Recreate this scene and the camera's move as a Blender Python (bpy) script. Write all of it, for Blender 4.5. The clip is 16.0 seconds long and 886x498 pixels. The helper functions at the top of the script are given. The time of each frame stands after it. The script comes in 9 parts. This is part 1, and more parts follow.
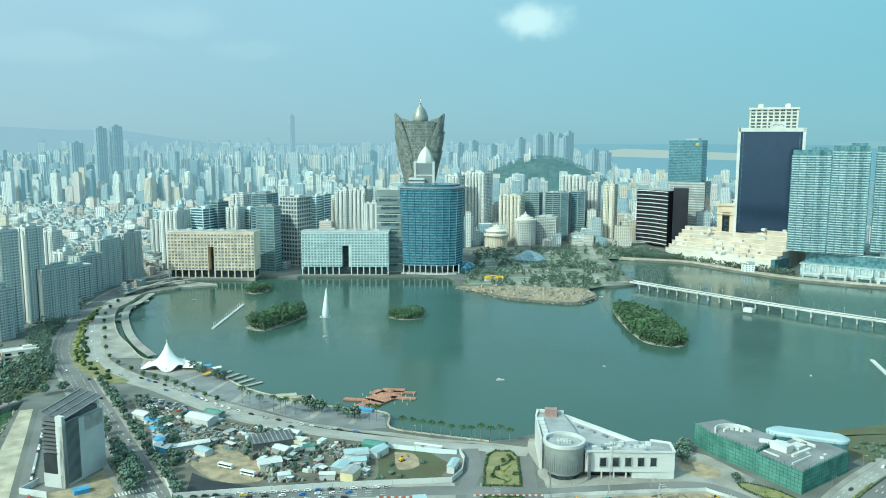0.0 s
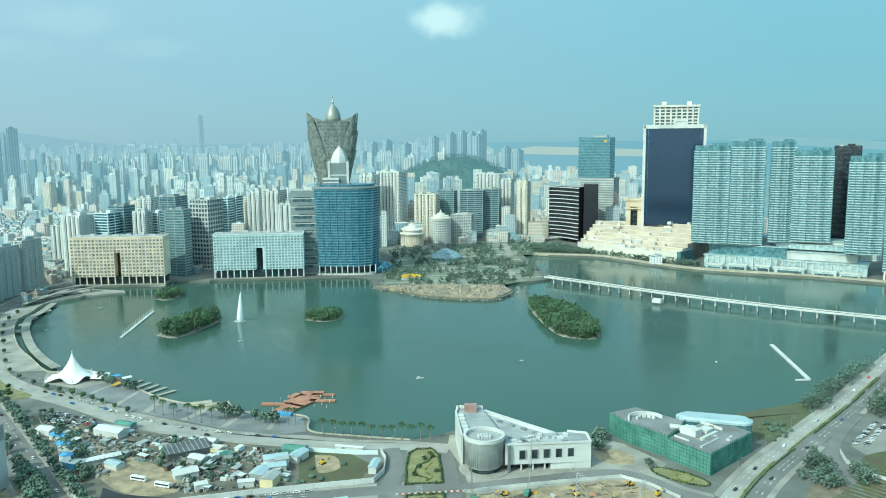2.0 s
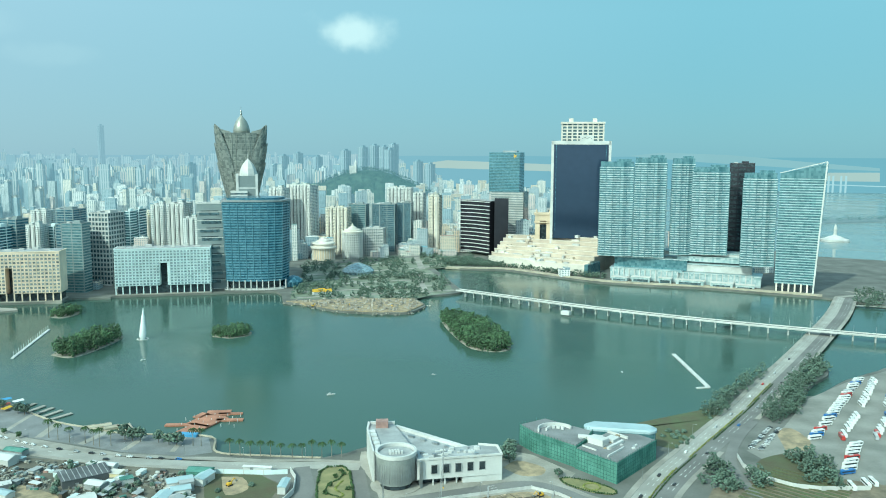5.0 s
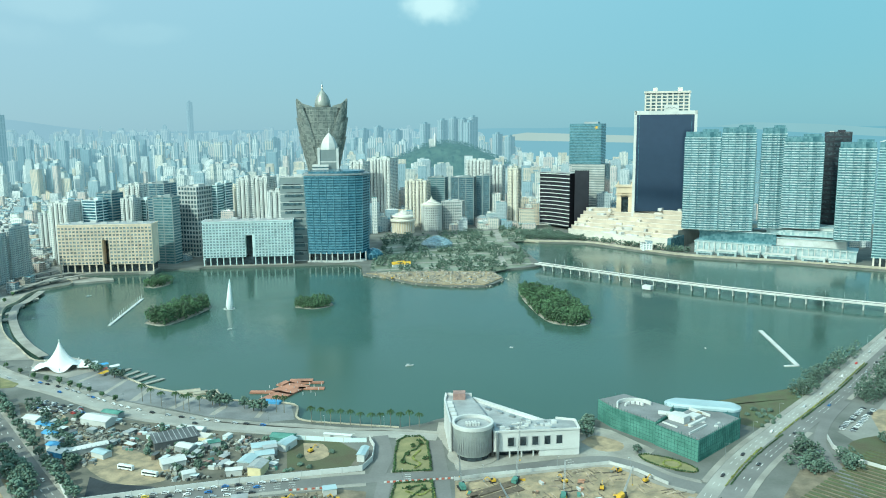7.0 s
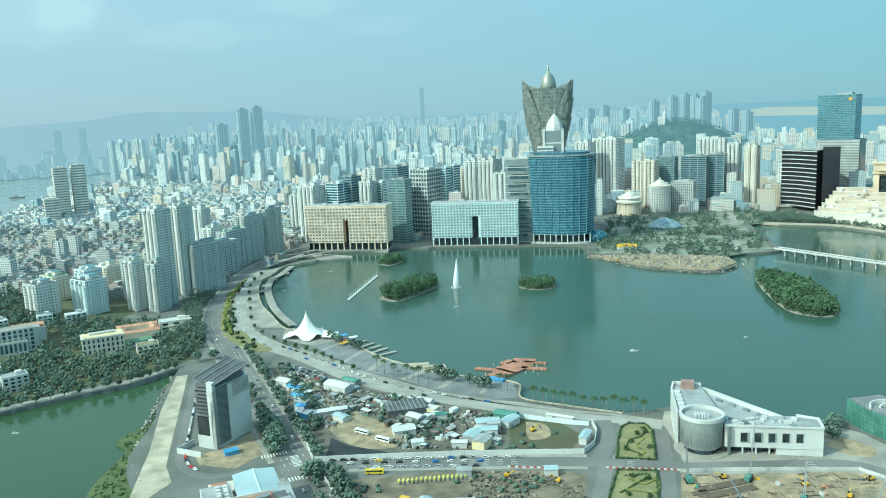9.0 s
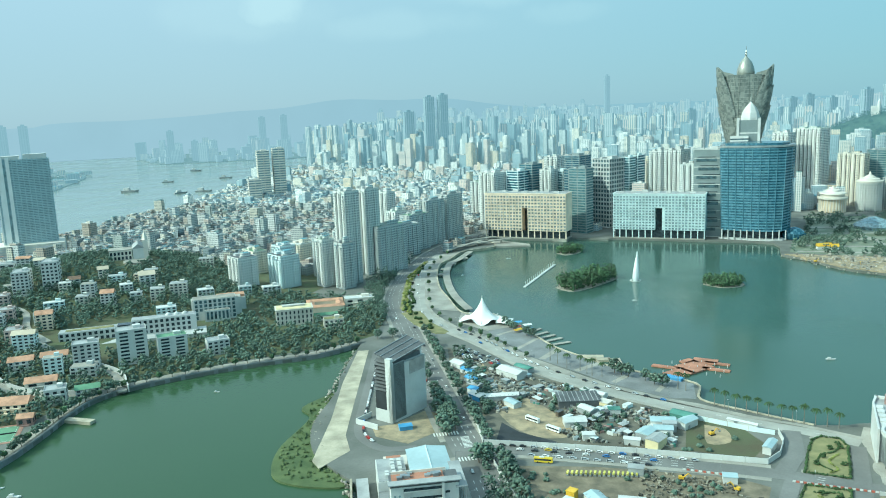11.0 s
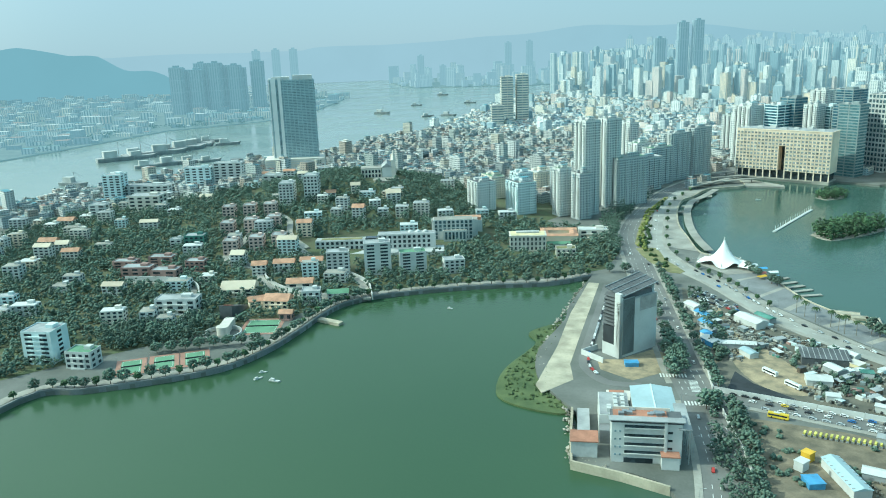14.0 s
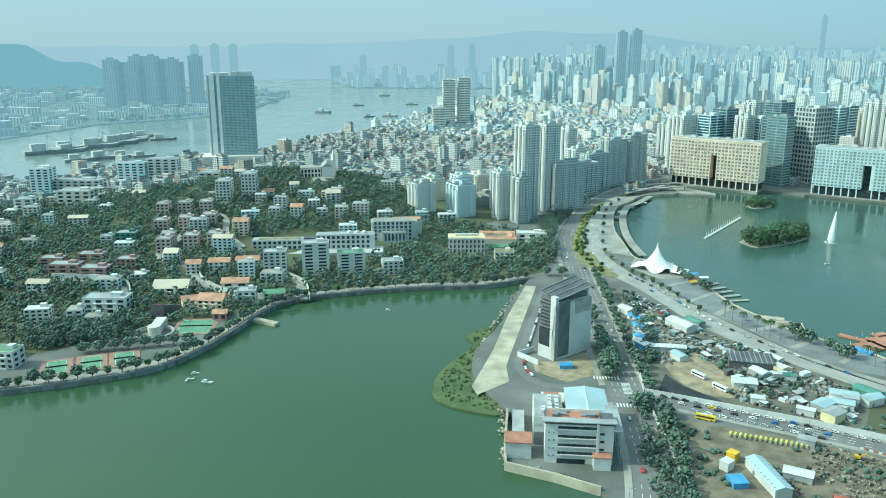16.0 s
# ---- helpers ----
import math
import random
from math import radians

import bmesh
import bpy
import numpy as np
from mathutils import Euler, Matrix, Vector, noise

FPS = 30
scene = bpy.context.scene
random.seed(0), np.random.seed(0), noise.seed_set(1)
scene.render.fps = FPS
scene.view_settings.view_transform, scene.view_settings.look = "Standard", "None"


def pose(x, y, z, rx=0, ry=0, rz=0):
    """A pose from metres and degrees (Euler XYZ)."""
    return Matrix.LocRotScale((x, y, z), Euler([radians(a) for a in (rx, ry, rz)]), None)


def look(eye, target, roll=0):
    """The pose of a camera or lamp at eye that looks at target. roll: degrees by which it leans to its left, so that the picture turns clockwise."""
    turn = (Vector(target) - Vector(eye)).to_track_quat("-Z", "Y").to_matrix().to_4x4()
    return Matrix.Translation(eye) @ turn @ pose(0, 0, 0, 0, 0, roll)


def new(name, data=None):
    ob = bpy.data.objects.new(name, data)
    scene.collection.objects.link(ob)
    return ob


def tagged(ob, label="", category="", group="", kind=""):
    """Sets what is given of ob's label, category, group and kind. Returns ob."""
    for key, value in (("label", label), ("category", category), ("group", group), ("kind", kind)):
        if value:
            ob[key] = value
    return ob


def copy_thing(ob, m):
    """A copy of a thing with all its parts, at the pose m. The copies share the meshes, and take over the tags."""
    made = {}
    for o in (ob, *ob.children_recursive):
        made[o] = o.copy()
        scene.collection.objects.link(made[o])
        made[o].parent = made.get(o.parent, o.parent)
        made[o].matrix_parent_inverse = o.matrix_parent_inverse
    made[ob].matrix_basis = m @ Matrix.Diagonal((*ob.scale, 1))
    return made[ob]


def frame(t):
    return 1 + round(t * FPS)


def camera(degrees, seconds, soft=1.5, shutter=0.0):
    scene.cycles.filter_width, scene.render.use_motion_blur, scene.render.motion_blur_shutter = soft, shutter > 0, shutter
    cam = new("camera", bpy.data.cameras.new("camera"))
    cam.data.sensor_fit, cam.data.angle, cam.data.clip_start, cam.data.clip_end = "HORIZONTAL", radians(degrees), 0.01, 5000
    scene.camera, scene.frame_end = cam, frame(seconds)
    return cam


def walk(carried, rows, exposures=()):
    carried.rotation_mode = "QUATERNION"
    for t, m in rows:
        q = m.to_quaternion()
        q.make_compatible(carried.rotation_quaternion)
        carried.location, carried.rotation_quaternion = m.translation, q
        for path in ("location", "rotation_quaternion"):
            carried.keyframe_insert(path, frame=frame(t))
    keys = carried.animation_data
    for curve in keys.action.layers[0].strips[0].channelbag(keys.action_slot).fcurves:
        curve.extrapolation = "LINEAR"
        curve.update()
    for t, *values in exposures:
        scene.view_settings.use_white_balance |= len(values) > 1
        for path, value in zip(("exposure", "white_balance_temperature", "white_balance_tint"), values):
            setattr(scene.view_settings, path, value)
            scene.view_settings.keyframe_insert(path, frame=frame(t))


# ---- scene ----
cam = camera(58.4, 16.0, soft=1.0)
EYE = 223.0
ROWS = [
    (0, -0.00, -0.00, -0.00, 0.00, -7.95, 0.12),
    (0.5, 0.16, -0.25, -0.15, -1.57, -8.05, 0.08),
    (1, 0.00, -0.31, -0.04, -3.16, -8.15, 0.14),
    (1.5, 0.01, -0.32, 0.10, -4.79, -8.12, 0.02),
    (2, 0.07, -0.47, 0.14, -6.09, -8.04, -0.42),
    (2.5, -0.10, -0.63, 0.35, -7.56, -7.98, -0.43),
    (3, 0.02, -0.75, 0.57, -9.05, -8.03, -0.30),
    (3.5, -0.01, -0.61, 0.80, -10.59, -7.91, -0.08),
    (4, 0.12, -0.51, 1.07, -12.12, -7.09, 0.13),
    (4.2, 0.29, -0.37, 1.07, -12.57, -6.73, 0.21),
    (6.5, 2.73, 1.71, 0.20, -9.84, -8.63, -0.30),
    (7, 2.99, 2.03, 0.13, -6.66, -9.01, -0.45),
    (7.5, 3.07, 2.17, 0.08, -2.52, -9.49, -1.06),
    (8, 2.87, 2.73, 0.27, 1.71, -10.06, -1.70),
    (8.5, 2.41, 2.93, 0.23, 5.56, -10.12, -1.97),
    (9, 2.31, 2.97, -0.06, 9.63, -9.94, -2.42),
    (11.3, 1.42, 3.81, -0.89, 24.71, -10.42, -2.54),
    (11.5, 1.22, 3.84, -0.79, 26.19, -10.60, -2.79),
    (12, 1.25, 3.85, -0.85, 29.80, -12.31, -2.76),
    (12.5, 1.26, 3.63, -0.84, 32.78, -13.79, -2.61),
    (13, 1.12, 3.47, -0.79, 35.48, -14.15, -2.20),
    (13.5, 0.90, 3.50, -0.77, 37.76, -14.46, -1.78),
    (14, 0.80, 3.54, -0.80, 40.00, -14.75, -1.93),
    (14.5, 0.71, 3.48, -0.89, 41.26, -15.24, -1.47),
    (15, 1.21, 3.63, -0.95, 40.11, -15.61, -0.70),
    (15.5, 1.42, 3.82, -0.94, 37.66, -15.85, -0.13),
    (16, 1.54, 3.96, -0.90, 35.51, -14.69, 0.09),
]
EXPOSURES = [(0.0, 0.28, 5500, -20), (4.2, 0.28, 5500, -20), (8.0, 0.32, 5500, -20), (12.0, 0.36, 5500, -20), (16.0, 0.36, 5500, -20)]
walk(cam, [(t, pose(x, y, EYE + z, 90 + pitch, 0, yaw) @ pose(0, 0, 0, 0, 0, roll)) for t, x, y, z, yaw, pitch, roll in ROWS], EXPOSURES)

# ---- sky and sun ----
SUN = Vector((-0.78, -0.62, 0.80)).normalized()
world = bpy.data.worlds.new("sky")
scene.world = world
world.use_nodes = True
wn, wl = world.node_tree.nodes, world.node_tree.links
wn.clear()
sky = wn.new("ShaderNodeTexSky")
sky.sky_type = "NISHITA"
sky.sun_disc = False
sky.sun_elevation = math.asin(SUN.z)
sky.sun_rotation = math.atan2(SUN.x, SUN.y)
sky.altitude = 200
sky.air_density, sky.dust_density, sky.ozone_density = 1.0, 0.35, 1.6


def wmath(op, a, b=0.0, c=None):
    n = wn.new("ShaderNodeMath")
    n.operation = op
    for i, v in enumerate((a, b) if c is None else (a, b, c)):
        if isinstance(v, (int, float)):
            n.inputs[i].default_value = v
        else:
            wl.new(v, n.inputs[i])
    return n.outputs[0]


wtc = wn.new("ShaderNodeTexCoord")


def cloud(azimuth, elevation, wide, high, amount, grain):
    """A small soft cloud in the sky, at a direction in degrees."""
    a, e = radians(azimuth), radians(elevation)
    mp = wn.new("ShaderNodeVectorMath")
    mp.operation = "SUBTRACT"
    mp.inputs[1].default_value = (math.sin(a) * math.cos(e), math.cos(a) * math.cos(e), math.sin(e))
    wl.new(wtc.outputs["Generated"], mp.inputs[0])
    sc = wn.new("ShaderNodeVectorMath")
    sc.operation = "MULTIPLY"
    sc.inputs[1].default_value = (1 / radians(wide), 1 / radians(wide), 1 / radians(high))
    wl.new(mp.outputs[0], sc.inputs[0])
    ln = wn.new("ShaderNodeVectorMath")
    ln.operation = "LENGTH"
    wl.new(sc.outputs[0], ln.inputs[0])
    nz = wn.new("ShaderNodeTexNoise")
    nz.inputs["Scale"].default_value = grain
    nz.inputs["Detail"].default_value = 5
    wl.new(wtc.outputs["Generated"], nz.inputs["Vector"])
    edge = wmath("ADD", ln.outputs["Value"], wmath("MULTIPLY", nz.outputs[0], 1.5))
    mr = wn.new("ShaderNodeMapRange")
    mr.interpolation_type = "SMOOTHSTEP"
    for i, v in ((1, 1.75), (2, 1.05), (3, 0.0), (4, amount)):
        mr.inputs[i].default_value = v
    wl.new(edge, mr.inputs[0])
    return mr.outputs[0]


cover = cloud(6.0, 8.1, 3.1, 1.8, 0.62, 20)
for args in ((-34, 7.2, 3.4, 1.9, 0.22, 20), (-19, 7.5, 5.0, 1.3, 0.09, 16), (-26, 5.6, 7.0, 1.2, 0.08, 14), (-13, 6.0, 3.5, 1.0, 0.06, 18), (-35, 6.5, 8.0, 2.0, 0.08, 12)):
    cover = wmath("MAXIMUM", cover, cloud(*args))
tone = wn.new("ShaderNodeMixRGB")
tone.inputs[2].default_value = (5.6, 5.8, 5.7, 1)
wl.new(cover, tone.inputs[0])
up = wn.new("ShaderNodeSeparateXYZ")
wl.new(wtc.outputs["Generated"], up.inputs[0])
low = wn.new("ShaderNodeMapRange")
low.interpolation_type = "SMOOTHSTEP"
for i, v in ((1, 0.16), (2, 1.0), (3, 0.95), (4, 0.55)):
    low.inputs[i].default_value = v
wl.new(up.outputs[2], low.inputs[0])
# paler and warmer towards the west, bluer over the eastern sea
side = wn.new("ShaderNodeMapRange")
for i, v in ((1, -0.62), (2, 0.5), (3, 0.0), (4, 1.0)):
    side.inputs[i].default_value = v
wl.new(up.outputs[0], side.inputs[0])
hue = wn.new("ShaderNodeMixRGB")
hue.inputs[1].default_value = (2.62, 3.06, 3.62, 1)
hue.inputs[2].default_value = (1.56, 2.60, 3.14, 1)
wl.new(side.outputs[0], hue.inputs[0])
grade = wn.new("ShaderNodeMapRange")
for i, v in ((1, -0.01), (2, 0.16), (3, 0.94), (4, 1.14)):
    grade.inputs[i].default_value = v
wl.new(up.outputs[2], grade.inputs[0])
veil = wn.new("ShaderNodeMixRGB")
shy = wn.new("ShaderNodeVectorMath")
shy.operation = "SCALE"
wl.new(hue.outputs[0], shy.inputs[0])
wl.new(grade.outputs[0], shy.inputs["Scale"])
wl.new(shy.outputs[0], veil.inputs[2])
wl.new(low.outputs[0], veil.inputs[0])
wl.new(sky.outputs[0], veil.inputs[1])
# the hazy sky brightens overhead and round the sun
near = wn.new("ShaderNodeVectorMath")
near.operation = "DOT_PRODUCT"
near.inputs[1].default_value = SUN
wl.new(wtc.outputs["Generated"], near.inputs[0])
halo = wn.new("ShaderNodeMapRange")
halo.interpolation_type = "SMOOTHSTEP"
for i, v in ((1, 0.3), (2, 1.0), (3, 0.0), (4, 1.0)):
    halo.inputs[i].default_value = v
wl.new(near.outputs["Value"], halo.inputs[0])
dome = wn.new("ShaderNodeMapRange")
dome.interpolation_type = "SMOOTHSTEP"
for i, v in ((1, 0.2), (2, 0.7), (3, 1.0), (4, 1.2)):
    dome.inputs[i].default_value = v
wl.new(up.outputs[2], dome.inputs[0])
bright = wn.new("ShaderNodeVectorMath")
bright.operation = "SCALE"
wl.new(veil.outputs[0], bright.inputs[0])
wl.new(dome.outputs[0], bright.inputs["Scale"])
glare = wn.new("ShaderNodeVectorMath")
glare.operation = "SCALE"
glare.inputs[0].default_value = (5.2, 4.6, 3.7)
wl.new(halo.outputs[0], glare.inputs["Scale"])
both = wn.new("ShaderNodeVectorMath")
wl.new(bright.outputs[0], both.inputs[0])
wl.new(glare.outputs[0], both.inputs[1])
wl.new(both.outputs[0], tone.inputs[1])
bg = wn.new("ShaderNodeBackground")
bg.inputs[1].default_value = 0.15
wl.new(tone.outputs[0], bg.inputs[0])
wout = wn.new("ShaderNodeOutputWorld")
wl.new(bg.outputs[0], wout.inputs[0])

sun = new("sun", bpy.data.lights.new("sun", "SUN"))
sun.data.energy, sun.data.angle, sun.data.color = 2.8, radians(0.6), (1.0, 0.93, 0.80)
sun.matrix_world = look((0, 0, 900), Vector((0, 0, 900)) - SUN)


# ---- materials ----
def nodes_of(name):
    m = bpy.data.materials.new(name)
    m.use_nodes = True
    return m, m.node_tree.nodes, m.node_tree.links, m.node_tree.nodes["Principled BSDF"]


def link_math(n, l, op, a, b=0.0):
    q = n.new("ShaderNodeMath")
    q.operation = op
    for i, v in enumerate((a, b)):
        if isinstance(v, (int, float)):
            q.inputs[i].default_value = v
        else:
            l.new(v, q.inputs[i])
    return q.outputs[0]


def mixed(n, l, factor, a, b, mode="MIX"):
    q = n.new("ShaderNodeMixRGB")
    q.blend_type = mode
    for i, v in enumerate((factor, a, b)):
        if isinstance(v, (int, float)):
            q.inputs[i].default_value = v
        elif isinstance(v, tuple):
            q.inputs[i].default_value = (*v, 1)
        else:
            l.new(v, q.inputs[i])
    return q.outputs[0]


def noise_of(n, l, scale, detail=4.0, where="Position"):
    q = n.new("ShaderNodeTexNoise")
    q.inputs["Scale"].default_value = scale
    q.inputs["Detail"].default_value = detail
    g = n.new("ShaderNodeNewGeometry")
    l.new(g.outputs["Position"], q.inputs["Vector"])
    return q.outputs[0]


def plain(name, colour, rough=0.7, vary=0.25, big=0.03, small=0.6, metal=0.0, bump=0.0, other=None, spread=0.0, island=0.0):
    """A surface with stains at two scales. other: a second colour for the large stains; spread: change from object to object; island: from piece to piece."""
    m, n, l, b = nodes_of(name)
    dark = tuple(c * (1 - vary) for c in colour)
    light = tuple(min(1.0, c * (1 + vary * 0.6)) for c in colour)
    a = noise_of(n, l, big, 5)
    ramp = n.new("ShaderNodeMapRange")
    ramp.inputs[1].default_value, ramp.inputs[2].default_value = 0.35, 0.68
    l.new(a, ramp.inputs[0])
    col = mixed(n, l, ramp.outputs[0], other or dark, light)
    fine = noise_of(n, l, small, 3)
    col = mixed(n, l, 0.5 * vary + 0.1, col, mixed(n, l, fine, (0.25, 0.25, 0.25), (0.95, 0.95, 0.95)), "OVERLAY")
    if spread or island:
        src = n.new("ShaderNodeObjectInfo").outputs["Random"] if spread else n.new("ShaderNodeNewGeometry").outputs["Random Per Island"]
        q = n.new("ShaderNodeHueSaturation")
        l.new(link_math(n, l, "ADD", link_math(n, l, "MULTIPLY", src, 2 * (spread or island)), 1 - (spread or island)), q.inputs["Value"])
        l.new(col, q.inputs["Color"])
        col = q.outputs[0]
    l.new(col, b.inputs["Base Color"])
    b.inputs["Roughness"].default_value = rough
    b.inputs["Metallic"].default_value = metal
    if bump:
        q = n.new("ShaderNodeBump")
        q.inputs["Distance"].default_value = bump
        q.inputs["Strength"].default_value = 0.6
        l.new(fine, q.inputs["Height"])
        l.new(q.outputs[0], b.inputs["Normal"])
    return m


def glassy(name, colour, rough=0.12, vary=0.3, metal=0.35, cell=0.0):
    """Curtain-wall glass: dark, glossy, with panes that differ a little."""
    m, n, l, b = nodes_of(name)
    src = n.new("ShaderNodeNewGeometry")
    if cell:
        v = n.new("ShaderNodeTexVoronoi")
        v.inputs["Scale"].default_value = cell
        l.new(src.outputs["Position"], v.inputs["Vector"])
        q = n.new("ShaderNodeSeparateColor")
        l.new(v.outputs["Color"], q.inputs[0])
        f = q.outputs[0]
    else:
        f = noise_of(n, l, 0.08, 4)
    col = mixed(n, l, f, tuple(c * (1 - vary) for c in colour), tuple(min(1, c * (1 + vary)) for c in colour))
    l.new(col, b.inputs["Base Color"])
    b.inputs["Roughness"].default_value = rough
    b.inputs["Metallic"].default_value = metal
    return m


def facade(name, walls, glass, roof, floor=3.2, bay=3.4, wide=0.55, high=0.5, rough=0.7):
    """Wall of a far house: floors and bays of windows at true size, a wall colour for each house, stained; flat roofs on top."""
    m, n, l, b = nodes_of(name)
    g = n.new("ShaderNodeNewGeometry")
    p, q = n.new("ShaderNodeSeparateXYZ"), n.new("ShaderNodeSeparateXYZ")
    l.new(g.outputs["Position"], p.inputs[0])
    l.new(g.outputs["True Normal"], q.inputs[0])
    rnd = g.outputs["Random Per Island"]
    u = link_math(n, l, "SUBTRACT", link_math(n, l, "MULTIPLY", p.outputs[1], q.outputs[0]), link_math(n, l, "MULTIPLY", p.outputs[0], q.outputs[1]))
    fu = link_math(n, l, "FRACT", link_math(n, l, "DIVIDE", u, link_math(n, l, "ADD", link_math(n, l, "MULTIPLY", rnd, bay * 0.5), bay * 0.75)))
    fv = link_math(n, l, "FRACT", link_math(n, l, "DIVIDE", link_math(n, l, "ADD", p.outputs[2], 0.6), floor))
    win = link_math(n, l, "MULTIPLY", link_math(n, l, "LESS_THAN", fu, wide), link_math(n, l, "LESS_THAN", fv, high))
    ramp = n.new("ShaderNodeValToRGB")
    ramp.color_ramp.interpolation = "CONSTANT"
    els = ramp.color_ramp.elements
    for i, c in enumerate(walls):
        e = els[i] if i < 2 else els.new(i / len(walls))
        e.position = i / len(walls)
        e.color = (*c, 1)
    shuffled = link_math(n, l, "FRACT", link_math(n, l, "MULTIPLY", rnd, 7.31))
    l.new(shuffled, ramp.inputs[0])
    stain = noise_of(n, l, 0.15, 5)
    wall = mixed(n, l, 0.35, ramp.outputs[0], mixed(n, l, stain, (0.2, 0.2, 0.2), (1, 1, 1)), "OVERLAY")
    some = noise_of(n, l, 0.9, 2)
    pane = mixed(n, l, some, tuple(c * 0.5 for c in glass), tuple(min(1, c * 1.7) for c in glass))
    side = mixed(n, l, win, wall, pane)
    tops = n.new("ShaderNodeValToRGB")
    tops.color_ramp.interpolation = "CONSTANT"
    for i, c in enumerate(roof):
        e = tops.color_ramp.elements[i] if i < 2 else tops.color_ramp.elements.new(i / len(roof))
        e.position = i / len(roof)
        e.color = (*c, 1)
    l.new(link_math(n, l, "FRACT", link_math(n, l, "MULTIPLY", rnd, 13.7)), tops.inputs[0])
    top = tops.outputs[0]
    top = mixed(n, l, 0.4, top, mixed(n, l, noise_of(n, l, 0.4, 4), (0.2, 0.2, 0.2), (1, 1, 1)), "OVERLAY")
    col = mixed(n, l, link_math(n, l, "GREATER_THAN", q.outputs[2], 0.5), side, top)
    l.new(col, b.inputs["Base Color"])
    b.inputs["Roughness"].default_value = rough
    return m


def water_mat():
    m, n, l, b = nodes_of("lake_water")
    g = n.new("ShaderNodeNewGeometry")
    p = n.new("ShaderNodeSeparateXYZ")
    l.new(g.outputs["Position"], p.inputs[0])
    west = n.new("ShaderNodeMapRange")
    west.interpolation_type = "SMOOTHSTEP"
    west.inputs[1].default_value, west.inputs[2].default_value = -195, -120
    l.new(link_math(n, l, "SUBTRACT", p.outputs[0], link_math(n, l, "MULTIPLY", p.outputs[1], 0.0)), west.inputs[0])
    big = noise_of(n, l, 0.004, 3)
    east = mixed(n, l, big, (0.054, 0.100, 0.080), (0.070, 0.120, 0.094))
    green = mixed(n, l, big, (0.040, 0.080, 0.040), (0.064, 0.110, 0.056))
    north = n.new("ShaderNodeMapRange")
    north.inputs[1].default_value, north.inputs[2].default_value = 640, 690
    l.new(p.outputs[1], north.inputs[0])
    f = link_math(n, l, "MAXIMUM", west.outputs[0], north.outputs[0])
    # Outer water's base colour is pale for silt, haze and reflected sky alike.
    silt_haze = n.new("ShaderNodeMapRange")
    silt_haze.interpolation_type = "SMOOTHSTEP"
    silt_haze.inputs[1].default_value, silt_haze.inputs[2].default_value = 900, 1250
    l.new(link_math(n, l, "ABSOLUTE", p.outputs[0]), silt_haze.inputs[0])
    l.new(mixed(n, l, silt_haze.outputs[0], mixed(n, l, f, green, east), (0.235, 0.285, 0.265)), b.inputs["Base Color"])
    wind = n.new("ShaderNodeMapRange")
    for i, v in ((1, 0.38), (2, 0.66), (3, 0.09), (4, 0.24)):
        wind.inputs[i].default_value = v
    l.new(noise_of(n, l, 0.007, 4), wind.inputs[0])
    l.new(wind.outputs[0], b.inputs["Roughness"])
    b.inputs["IOR"].default_value = 1.33
    q = n.new("ShaderNodeBump")
    q.inputs["Distance"].default_value = 0.5
    q.inputs["Strength"].default_value = 0.18
    l.new(noise_of(n, l, 0.35, 6), q.inputs["Height"])
    l.new(q.outputs[0], b.inputs["Normal"])
    return m


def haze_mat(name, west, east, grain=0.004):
    """Far distance as plain emission, with the haze put into the colour."""
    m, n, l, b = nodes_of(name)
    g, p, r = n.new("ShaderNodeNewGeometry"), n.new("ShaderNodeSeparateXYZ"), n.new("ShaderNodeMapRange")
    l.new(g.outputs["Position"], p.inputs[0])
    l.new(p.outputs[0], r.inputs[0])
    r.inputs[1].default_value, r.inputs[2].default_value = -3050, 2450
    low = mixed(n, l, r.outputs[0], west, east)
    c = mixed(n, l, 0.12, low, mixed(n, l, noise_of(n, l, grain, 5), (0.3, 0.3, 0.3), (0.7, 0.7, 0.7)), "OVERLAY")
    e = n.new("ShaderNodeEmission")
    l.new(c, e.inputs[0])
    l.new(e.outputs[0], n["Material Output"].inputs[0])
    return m


